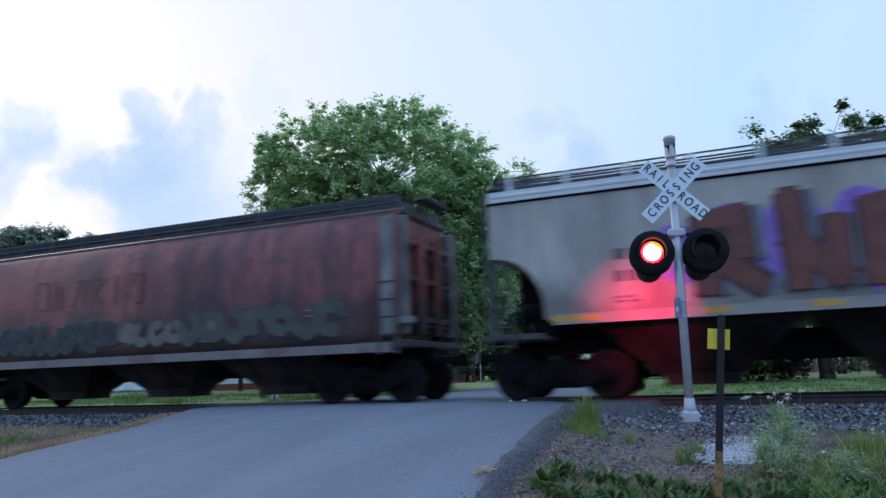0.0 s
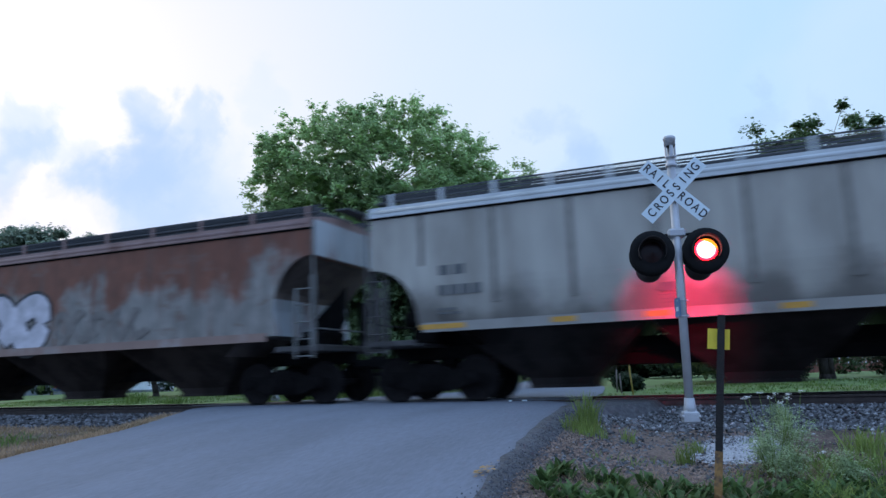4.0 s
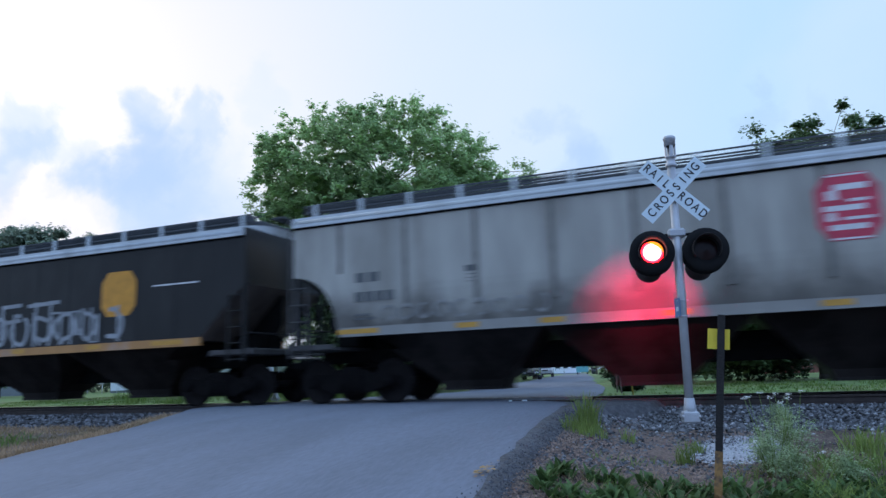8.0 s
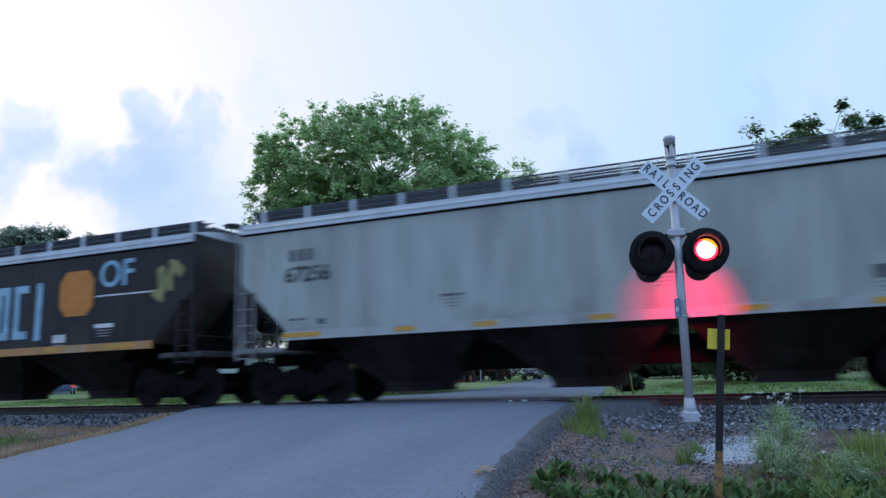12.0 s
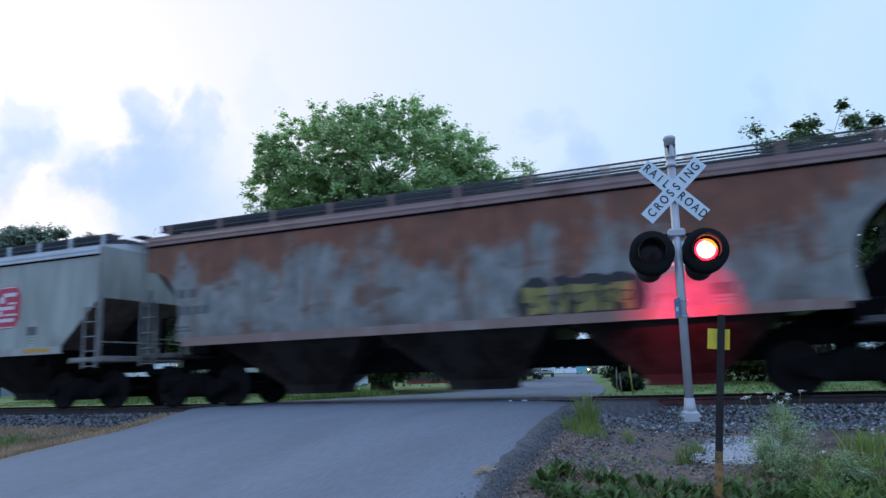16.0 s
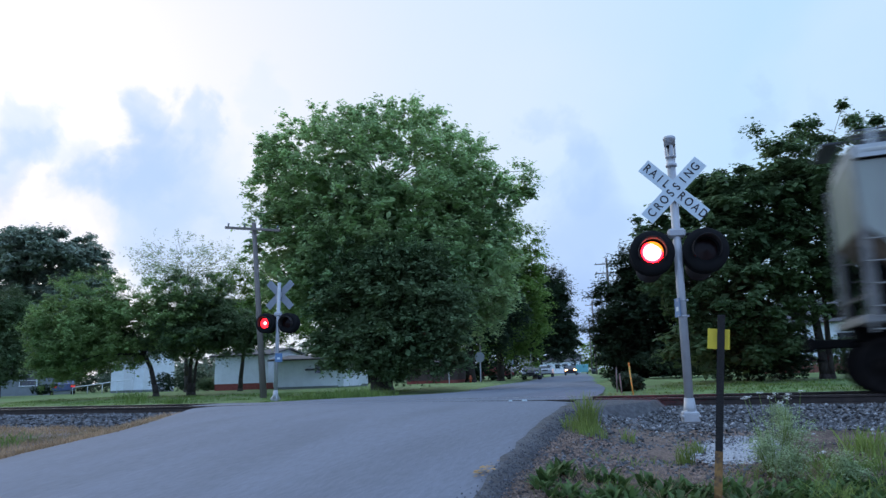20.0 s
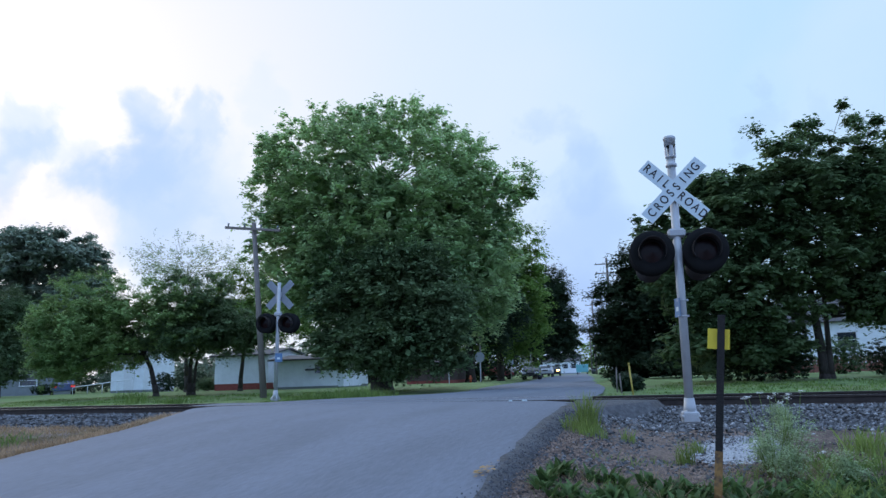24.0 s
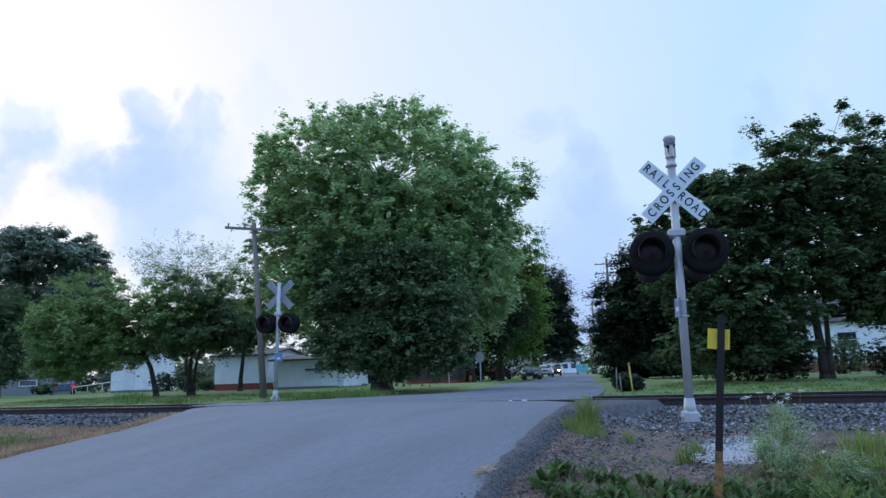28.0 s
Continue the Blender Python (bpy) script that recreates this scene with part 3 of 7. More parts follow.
# ---------------------------------------------------------------- trees
def leaf_cloud(rng, blobs, clusters, per, spread, size, inner=0.35, sprays=0.0):
    """Small folded leaves in domed pads near the skin of the blobs, with loose sprays of leaves
    reaching out of them: vertices, faces and the pad centres."""
    vol = np.array([b[3] * b[3] * b[4] for b in blobs]) ** 0.72
    pick = rng.choice(len(blobs), clusters, p=vol / vol.sum())
    bl = np.array(blobs)[pick]
    d = rng.normal(size=(clusters, 3))
    d /= np.linalg.norm(d, axis=1)[:, None]
    rad = 1 - (1 - inner) * rng.random(clusters) ** 2.2
    rad *= 1 + 0.08 * np.clip(rng.normal(size=clusters), -2, 1.6)
    c = bl[:, :3] + d * rad[:, None] * np.stack([bl[:, 3], bl[:, 3] * 0.9, bl[:, 4]], 1)
    n = clusters * per
    cc, dd = np.repeat(c, per, 0), np.repeat(d, per, 0)
    sp = spread * np.repeat(rng.uniform(0.55, 1.45, clusters), per)[:, None]
    # domed pad: leaves lie on its upper skin, fewer below
    e = rng.normal(size=(n, 3))
    e /= np.linalg.norm(e, axis=1)[:, None] + 1e-9
    e[:, 2] = np.where(rng.random(n) < 0.78, np.abs(e[:, 2]), e[:, 2])
    rough = 1 + 0.22 * np.repeat(rng.normal(size=(clusters, 1)), per, 0) * np.sin(5 * e[:, :1] + 3 * e[:, 1:2])
    p = cc + e * rng.random(n)[:, None] ** 0.45 * sp * rough * (1.1, 1.1, 0.95)
    if sprays:
        # twig sprays: leaves bunched along a line out of the pad
        far = np.repeat(rng.random(clusters) < 0.75, per) & (rng.random(n) < sprays)
        twig = rng.integers(0, 4, n)
        turn = np.stack([np.sin(twig * 2.1 + cc[:, 0] * 9), np.cos(twig * 1.7 + cc[:, 1] * 9), np.sin(twig * 2.9 + cc[:, 2] * 7)], 1)
        way = dd + 0.75 * turn + (0, 0, 0.25)
        way /= np.linalg.norm(way, axis=1)[:, None]
        reach = (0.8 + 0.32 * rng.integers(0, 4, n))[:, None]
        q = cc + way * sp * reach + rng.normal(size=(n, 3)) * size * 0.95
        p[far] = q[far]
    nrm = dd * 0.2 + e * 0.5 + (0, 0, 1.1) + 0.32 * rng.normal(size=(n, 3))
    nrm /= np.linalg.norm(nrm, axis=1)[:, None] + 1e-9
    u = np.cross(nrm, rng.normal(size=(n, 3)))
    u /= np.linalg.norm(u, axis=1)[:, None] + 1e-9
    w = np.cross(nrm, u)
    s = size * rng.uniform(0.6, 1.35, n)[:, None]
    a, b = p - u * s, p + u * s
    l, r = p + w * s * 0.6 + nrm * s * 0.15, p - w * s * 0.6 + nrm * s * 0.15
    verts = np.stack([a, l, b, r], 1).reshape(-1, 3)
    i = np.arange(n) * 4
    faces = np.concatenate([np.stack([i, i + 1, i + 2], 1), np.stack([i, i + 2, i + 3], 1)])
    return verts, faces, c


def fast_mesh(name, verts, faces, mat, parent):
    me = bpy.data.meshes.new(name)
    nf = len(faces)
    me.vertices.add(len(verts))
    me.vertices.foreach_set("co", np.asarray(verts, np.float32).ravel())
    me.loops.add(nf * 3)
    me.loops.foreach_set("vertex_index", np.asarray(faces, np.int32).ravel())
    me.polygons.add(nf)
    me.polygons.foreach_set("loop_start", np.arange(0, nf * 3, 3, dtype=np.int32))
    me.update(calc_edges=True)
    me.materials.append(mat)
    return put(name, me, parent)


def tree(seed, base, blobs, clusters, per, spread, size, mat, trunk_r, label, group="", inner=0.35, stems=1, limbs=26, fill=0, fill_top=0.62, sprays=0.22):
    rng = np.random.default_rng(seed)
    x, y = base[0], base[1]
    z0 = ground_z(x, y)
    t = thing("tree", label, "tree", group, m=pose(x, y, z0))
    blobs = [(b[0], b[1], b[2] - z0, b[3], b[4]) for b in blobs]
    verts, faces, centres = leaf_cloud(rng, blobs, clusters, per, spread, size, inner, sprays)
    low = verts[:, 2] > 0.05
    keep = low[faces].all(1)
    fast_mesh("crown", verts, faces[keep], mat, t)
    if fill:
        # dense shaded foliage filling the lower inside of the crown
        top_z = max(q[2] + q[4] for q in blobs) * fill_top
        core = [(q[0], q[1], q[2], q[3] * 0.82, q[4] * 0.82) for q in blobs if q[2] < top_z]
        cv, cf, _ = leaf_cloud(rng, core, fill, 40, 0.34, size * 1.9, 0.0)
        ok = ((cv[:, 2] > 0.05) & (cv[:, 2] < top_z))[cf].all(1)
        fast_mesh("inner_foliage", cv, cf[ok], mat, t)
    mid = np.average(np.array([b[:3] for b in blobs]), axis=0, weights=[b[3] * b[4] for b in blobs])
    top = max(b[2] + b[4] for b in blobs)
    bm = bmesh.new()
    forks = []
    for s in range(stems):
        p = Vector((0.25 * s - 0.12 * (stems - 1), 0.05 * s, -0.15))
        r = trunk_r * (1.0 if s == 0 else 0.65)
        aim_at = Vector((mid[0] + (s - (stems - 1) / 2) * 1.2, mid[1], top * 0.72))
        rod(bm, p, p + Vector((0, 0, 0.35)), r * 1.35, r, 10)
        steps = 6
        prev = p + Vector((0, 0, 0.3))
        for k in range(1, steps + 1):
            f = k / steps
            q = p.lerp(aim_at, f) + Vector((rng.normal() * 0.10, rng.normal() * 0.10, 0))
            q.x = p.x + (q.x - p.x) * f
            q.y = p.y + (q.y - p.y) * f
            r1 = r * (1 - 0.86 * f)
            rod(bm, prev, q, r * (1 - 0.86 * (k - 1) / steps), r1, 9)
            forks.append((q, r1))
            prev = q
    part("trunk", bm, BARK, t)
    high = np.nonzero(centres[:, 2] > 0.22 * top)[0]
    idx = rng.choice(high, min(limbs, len(high)), replace=False)
    for i in idx:
        c = Vector(centres[i])
        below = [fk for fk in forks if fk[0].z < c.z + 0.8] or forks[:1]
        q, r1 = min(below, key=lambda fk: (fk[0] - c).length)
        m1 = q.lerp(c, 0.5) + Vector((rng.normal() * 0.2, rng.normal() * 0.2, 0.25))
        bm = bmesh.new()
        rr = min(r1 * 0.6, 0.09)
        rod(bm, q, m1, rr, rr * 0.6, 6)
        rod(bm, m1, c, rr * 0.6, 0.012, 5)
        part("limb", bm, BARK, t)
    return t


LEAF_BIG = leaf_material("silver_maple_leaves", (0.45, 0.585, 0.28), thin=0.5)
LEAF_MAPLE = leaf_material("maple_leaves", (0.15, 0.215, 0.10))
LEAF_LAWN_MAPLE = leaf_material("lawn_maple_leaves", (0.145, 0.21, 0.092), thin=0.5)
# deep shade of street trees and hedges is put into this leaf colour
LEAF_DARK = leaf_material("shade_dark_leaves", (0.042, 0.068, 0.034))
# far foliage: distance haze is mixed into this lightened leaf colour
LEAF_OAK = leaf_material("hazed_grey_green_leaves", (0.30, 0.36, 0.27), thin=0.45)
LEAF_ORCHARD = leaf_material("pear_leaves", (0.27, 0.385, 0.14))
LEAF_SPARSE = leaf_material("pale_young_leaves", (0.40, 0.46, 0.28), thin=0.5)
LEAF_ROW = leaf_material("street_tree_leaves", (0.22, 0.34, 0.08))

tree(11, (-15.34, 30.07), [(1.0, -1.33, 9.0, 4.6, 3.85), (-1.94, -2.75, 10.18, 2.77, 2.77), (-2.66, -2.34, 6.56, 2.9, 3.43),
     (0.97, -0.55, 4.87, 5.02, 3.96), (4.6, 0.13, 8.8, 2.1, 2.2), (4.5, 0.85, 6.03, 2.1, 3.0),
     (2.95, 0.69, 4.3, 2.38, 1.85), (1.2, -1.68, 11.8, 2.8, 1.1), (-4.1, -3.47, 9.73, 1.15, 2.11), (-3.6, -3.2, 11.2, 1.0, 0.9), (4.0, 0.0, 10.4, 1.7, 1.3), (4.7, 1.53, 4.2, 1.5, 1.5),
     (6.77, 0.98, 9.09, 0.79, 1.06), (-3.6, -1.0, 4.6, 1.4, 1.4)], 3900, 68, 0.215, 0.080, LEAF_BIG, 0.42,
     "tall broad silver maple in full green leaf beside the street", limbs=60, inner=0.45, fill=1500, fill_top=0.74, sprays=0.3)
# added darker tree: gives the big maple's lower crown its shade by leaf colour
tree(25, (-13.51, 25.6), [(-0.54, 0.0, 2.09, 1.6, 1.3), (1.5, 0.0, 2.22, 1.7, 1.4), (-1.58, 0.0, 3.55, 1.3, 1.3), (0.79, 0.0, 3.85, 1.9, 1.5), (2.76, 0.0, 3.26, 1.4, 1.4), (-0.23, 0.0, 5.1, 1.3, 1.0), (2.07, 0.0, 4.67, 1.3, 1.0), (-1.87, 0.0, 1.7, 1.1, 0.8), (2.94, 0.0, 1.49, 1.2, 0.9), (0.73, 0.0, 1.14, 1.3, 0.7)], 900, 100, 0.26, 0.08, LEAF_MAPLE, 0.16,
     "darker foliage added before the big maple as its shaded lower crown", limbs=30, fill=300, fill_top=0.85)
tree(12, (3.21, 31.03), [(0.79, -1.15, 7.37, 2.27, 2.7), (-1.33, -1.98, 7.0, 1.6, 1.9), (-3.07, -2.41, 5.8, 1.62, 1.84),
     (2.33, -0.6, 7.74, 1.73, 2.05), (2.12, -0.07, 4.55, 1.94, 2.59), (-0.5, -1.11, 4.43, 2.59, 2.38), (-2.8, -1.85, 3.44, 2.16, 2.16),
     (-4.27, -2.12, 1.79, 1.62, 1.73), (-2.39, -1.31, 1.51, 1.73, 1.3), (1.11, -0.08, 2.9, 1.62, 1.08), (-1.4, -2.38, 9.15, 0.6, 0.52),
     (4.22, 0.58, 5.54, 2.38, 3.24), (-5.2, -1.6, 5.7, 1.3, 1.5), (-3.5, -1.6, 6.9, 1.3, 1.2), (-4.9, -1.6, 4.2, 1.5, 1.6), (-3.6, 0.4, 1.5, 1.3, 1.3), (-2.2, 0.6, 1.7, 1.2, 1.2), (2.6, -0.3, 2.9, 1.9, 1.1), (4.7, 0.2, 2.9, 1.9, 1.3), (-2.1, -0.4, 1.6, 1.5, 1.3)], 1000, 165, 0.29, 0.088, LEAF_LAWN_MAPLE, 0.19,
     "dense dark green maple with a forked trunk on the lawn", stems=2, limbs=40, fill=900, fill_top=0.8, sprays=0.10)
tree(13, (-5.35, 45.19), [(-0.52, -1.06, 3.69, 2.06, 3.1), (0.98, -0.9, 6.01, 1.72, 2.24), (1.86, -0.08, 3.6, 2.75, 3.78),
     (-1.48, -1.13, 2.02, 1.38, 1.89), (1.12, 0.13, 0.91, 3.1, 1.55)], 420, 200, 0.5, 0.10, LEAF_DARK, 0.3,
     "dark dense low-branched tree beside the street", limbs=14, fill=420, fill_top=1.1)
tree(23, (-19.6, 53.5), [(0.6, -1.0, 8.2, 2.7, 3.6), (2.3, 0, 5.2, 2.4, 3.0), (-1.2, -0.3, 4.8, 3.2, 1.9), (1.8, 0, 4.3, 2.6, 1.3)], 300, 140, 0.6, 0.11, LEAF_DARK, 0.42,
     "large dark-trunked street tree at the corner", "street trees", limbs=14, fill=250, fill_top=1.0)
# one row of trees; the farther two get shade through darker leaves
for sd, b, sc in ((14, (-20.3, 63.5), 1.0), (15, (-22.5, 84.0), 1.0), (16, (-27.5, 106.0), 1.1)):
    shift = 0.0 if sd == 14 else 1.6
    tree(sd, b, [(-0.51 * sc + shift + (2.9 if sd == 14 else 0), -1.92, (9.4 if sd == 14 else 8.83) * sc, 2.98 * sc, 4.9 * sc), (1.32 * sc + shift + (1.4 if sd == 14 else 0), -0.7, 6.32 * sc, 2.48 * sc, 5.21 * sc),
                 (2.6 * sc + shift, 0.31, 4.8 * sc, 1.79 * sc, 3.0 * sc), (-1.49 * sc, -1.29, 4.6 * sc, 4.46 * sc, 2.7 * sc),
                 (1.93 * sc + shift, -1.2, (11.6 if sd == 14 else 10.21) * sc, 1.39 * sc, 2.98 * sc)], 330, 130, 0.62, 0.12, LEAF_ROW if sd == 14 else LEAF_DARK, 0.35,
         "large green street tree in a row along the road", "street trees", limbs=14, fill=380, fill_top=0.8)
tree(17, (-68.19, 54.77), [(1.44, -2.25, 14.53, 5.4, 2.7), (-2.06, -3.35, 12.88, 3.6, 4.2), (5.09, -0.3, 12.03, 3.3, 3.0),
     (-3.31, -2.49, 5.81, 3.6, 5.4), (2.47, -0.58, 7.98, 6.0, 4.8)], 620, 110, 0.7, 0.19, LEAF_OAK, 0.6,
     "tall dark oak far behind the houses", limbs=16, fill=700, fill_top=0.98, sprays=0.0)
tree(18, (-28.28, 29.23), [(-3.03, -2.07, 4.32, 2.52, 2.07), (-4.72, -2.4, 2.48, 1.33, 1.63), (-0.58, -1.03, 4.09, 2.07, 1.92),
     (-1.82, -1.26, 2.3, 2.37, 1.1), (1.33, -0.25, 4.02, 1.78, 1.78), (-3.6, -2.0, 2.0, 1.6, 1.2), (-4.5, -2.3, 1.6, 1.3, 1.2), (-2.6, -2.0, 3.0, 2.6, 1.6), (-5.2, -2.6, 3.4, 1.2, 1.5)], 720, 120, 0.27, 0.062, LEAF_ORCHARD, 0.16,
     "low spreading light green tree on the lawn", "lawn trees", limbs=24, fill=420, fill_top=0.8)
tree(19, (-27.3, 30.73), [(0.1, -0.59, 3.0, 2.89, 1.3), (2.03, 0.26, 2.9, 1.9, 1.0), (0.69, -0.69, 4.98, 2.13, 1.52),
     (-0.8, -0.85, 3.1, 1.52, 0.8), (1.6, 0.0, 3.6, 2.2, 1.4), (3.4, 0.6, 2.7, 1.2, 0.7)], 560, 115, 0.27, 0.062, LEAF_MAPLE, 0.15,
     "low spreading green tree with a leaning trunk on the lawn", "lawn trees", stems=2, limbs=24, fill=380, fill_top=0.8)
tree(20, (-34.01, 37.83), [(0.83, -1.3, 8.63, 2.63, 1.32), (-1.27, -2.13, 8.52, 1.5, 1.32), (2.88, -0.38, 8.19, 1.13, 1.5),
     (0.69, -1.07, 7.15, 3.38, 1.13)], 230, 26, 0.34, 0.075, LEAF_SPARSE, 0.16, "thin sparse pale-leaved tree behind the lawn", limbs=60, sprays=0.7)
tree(21, (-29.4, 37.52), [(0.59, -0.92, 6.05, 2.16, 1.98), (-0.42, -0.99, 4.31, 2.52, 1.8), (0.86, -0.36, 4.2, 1.8, 1.5), (1.6, -0.6, 4.0, 2.4, 1.2), (3.3, -0.5, 4.3, 1.5, 1.3), (2.4, -0.5, 4.6, 1.6, 1.4), (4.7, -0.5, 4.4, 1.3, 1.1), (5.3, -0.4, 4.5, 1.3, 1.3)],
     620, 110, 0.32, 0.07, LEAF_ROW, 0.16, "rounded green tree beside the utility pole", limbs=14)
tree(24, (-49.6, 36.0), [(0, 0, 5.6, 2.1, 2.0), (-1.5, 0, 3.4, 2.3, 2.4), (0.9, 0, 2.6, 1.7, 1.7)], 620, 110, 0.3, 0.075, LEAF_MAPLE, 0.16,
     "green tree at the edge of the lawn before the oak", "lawn trees", limbs=14, fill=200, fill_top=0.9)
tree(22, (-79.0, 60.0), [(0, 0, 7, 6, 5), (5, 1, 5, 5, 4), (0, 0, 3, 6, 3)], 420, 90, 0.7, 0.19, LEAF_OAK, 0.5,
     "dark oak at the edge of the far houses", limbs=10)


# ---------------------------------------------------------------- low plants
def blades(name, label, seed, spots, mat, lean=0.35, category="grass"):
    """Grass and weed blades: narrow bent ribbons. spots: x, y, radius, count, height, width."""
    rng = np.random.default_rng(seed)
    verts, faces = [], []
    for x, y, rad, count, h, w in spots:
        for _ in range(count):
            a, r = rng.uniform(0, 6.28), rad * math.sqrt(rng.random())
            px, py = x + r * math.cos(a), y + r * math.sin(a)
            pz = ground_z(px, py) - 0.01
            hh = h * rng.uniform(0.45, 1.15)
            d = rng.uniform(0, 6.28)
            dx, dy = math.cos(d), math.sin(d)
            l = lean * hh * rng.uniform(0.2, 1.6)
            b = rng.uniform(0, 6.28)
            wx, wy = math.cos(b) * w / 2, math.sin(b) * w / 2
            k = len(verts)
            for f, ww in ((0.0, 0.7), (0.4, 1.0), (0.75, 0.7)):
                cx, cy, cz = px + dx * l * f * f, py + dy * l * f * f, pz + hh * f * (1 - 0.12 * f)
                verts += [(cx - wx * ww, cy - wy * ww, cz), (cx + wx * ww, cy + wy * ww, cz)]
            verts.append((px + dx * l, py + dy * l, pz + hh * 0.86))
            faces += [(k, k + 1, k + 3), (k, k + 3, k + 2), (k + 2, k + 3, k + 5), (k + 2, k + 5, k + 4), (k + 4, k + 5, k + 6)]
    ob = fast_mesh(name, np.array(verts), np.array(faces), mat, None)
    tagged(ob, label, category, kind="stuff")


GRASS_BRIGHT = leaf_material("bright_grass", (0.22, 0.29, 0.075))
GRASS_DARK = leaf_material("dark_weed_leaves", (0.078, 0.132, 0.042), 0.4)
GRASS_DRY = leaf_material("dry_tan_grass", (0.36, 0.255, 0.155))
GRASS_MID = leaf_material("roadside_grass", (0.17, 0.25, 0.065))
WEED_PALE = leaf_material("pale_seeding_weed", (0.33, 0.42, 0.22))
FLOWER = material("small_white_flowers", (0.62, 0.62, 0.58), 0.7, 0.2, 30)
rs = random.Random(8)
blades("grass_tuft", "bright green grass tufts at the edge of the asphalt", 31,
       [(-1.93, 9.85, 0.15, 130, 0.56, 0.011), (-1.98, 9.6, 0.26, 170, 0.26, 0.009), (-1.80, 9.35, 0.2, 90, 0.18, 0.009), (-1.36, 9.46, 0.10, 40, 0.20, 0.010), (-2.05, 10.4, 0.12, 30, 0.3, 0.010),
        (1.28, 8.9, 0.35, 260, 0.30, 0.012), (1.9, 8.7, 0.4, 220, 0.28, 0.012), (-0.61, 8.2, 0.11, 80, 0.30, 0.009), (-0.50, 8.9, 0.08, 40, 0.2, 0.01)], GRASS_BRIGHT)


def rosettes(name, label, seed, spots, mat):
    """Broad-leaved weeds: rosettes of arching leaves, folded along the midrib. spots: x, y, leaf length, leaf count."""
    rng = np.random.default_rng(seed)
    verts, faces = [], []
    for x, y, length, count in spots:
        z = ground_z(x, y)
        for k in range(count):
            a = 2.4 * k + rng.uniform(-0.3, 0.3)
            dx, dy = math.cos(a), math.sin(a)
            ln, wide = length * rng.uniform(0.6, 1.15), length * rng.uniform(0.09, 0.15)
            steep = rng.uniform(1.0, 1.55)
            px, py, pz = x + 0.02 * dx, y + 0.02 * dy, z
            first = len(verts)
            for j in range(6):
                w = wide * (0.18, 0.75, 1.0, 0.9, 0.55, 0.04)[j] * (1 + 0.12 * rng.normal())
                lift = 0.16 * w
                verts += [(px - dy * w, py + dx * w, pz + lift), (px, py, pz), (px + dy * w, py - dx * w, pz + lift)]
                px, py, pz = px + dx * math.cos(steep) * ln / 5, py + dy * math.cos(steep) * ln / 5, pz + math.sin(steep) * ln / 5
                steep -= 0.25 + 0.08 * rng.normal()
            for j in range(5):
                q = first + 3 * j
                for m in (0, 1):
                    faces += [(q + m, q + m + 1, q + m + 4), (q + m, q + m + 4, q + m + 3)]
    ob = fast_mesh(name, np.array(verts), np.array(faces), mat, None)
    tagged(ob, label, "weeds", kind="stuff")


spots = []
for i in range(900):
    x = rs.uniform(-1.8, 2.9)
    y = rs.uniform(5.3, 7.1) + 0.2 * max(0, x)
    if x < -1.1 and y < 6.15 or noise.noise((x * 1.7, y * 1.7, 9)) < -0.16:
        continue
    spots.append((x, y, rs.uniform(0.09, 0.22), rs.randint(5, 10)))
rosettes("weeds", "dark green broad-leaved weeds with arching leaves in the foreground", 32, spots, GRASS_DARK)
spots = [(rs.uniform(-1.6, 3.0), rs.uniform(5.4, 8.6), 0.2, 24, rs.uniform(0.06, 0.16), 0.009) for i in range(60)]
blades("roadside_grass", "thin grass on the gravelly verge", 33, spots, GRASS_MID, 0.6)
spots = [(rs.uniform(0.5, 3.0), rs.uniform(6.3, 8.3), 0.16, 26, rs.uniform(0.10, 0.26), 0.009) for i in range(150)]
blades("verge_grass", "light green fine grass and clover beside the ballast", 37, spots, GRASS_BRIGHT, 0.7)
spots = []
for i in range(430):
    y = rs.uniform(7.0, 11.6)
    x = lerp_path(ROAD_L, y) - 0.15 - 5.5 * rs.random() ** 1.6
    spots.append((x, y, 0.3, 22, rs.uniform(0.05, 0.14), 0.014))
blades("dry_grass", "dry tan grass on the verge by the road", 34, spots, GRASS_DRY, 0.7)
spots = [(rs.uniform(-18, -11.6), rs.uniform(7.0, 9.4), 0.35, 26, rs.uniform(0.12, 0.28), 0.014) for i in range(80)]
blades("roadside_grass", "rough green grass by the far corner of the road", 35, spots, GRASS_MID, 0.6)
spots = [(rs.uniform(-1.8, -0.9), rs.uniform(5.7, 7.4), 0.12, 9, rs.uniform(0.05, 0.13), 0.008) for i in range(46)]
spots += [(rs.uniform(-0.9, 1.6), rs.uniform(6.2, 8.2), 0.12, 7, rs.uniform(0.12, 0.28), 0.006) for i in range(40)]
blades("dry_straw", "scattered dry straw and dead stalks among the weeds", 39, spots, GRASS_DRY, 1.1)
spots = [(rs.uniform(-13.2, -9.9), rs.uniform(17.9, 20.2), 0.25, 40, rs.uniform(0.2, 0.55), 0.016) for i in range(60)]
spots += [(rs.uniform(-28, -12), rs.uniform(16.6, 18.5), 0.4, 30, rs.uniform(0.1, 0.25), 0.02) for i in range(120)]
spots += [(rs.uniform(-2.8, 6.0), rs.uniform(16.8, 18.6), 0.4, 30, rs.uniform(0.08, 0.18), 0.02) for i in range(70)]
spots += [(-21.3, 21.0, 0.4, 80, 0.5, 0.02), (-19.2, 20.6, 0.4, 60, 0.4, 0.02), (-26.5, 25.8, 0.8, 120, 0.5, 0.02)]
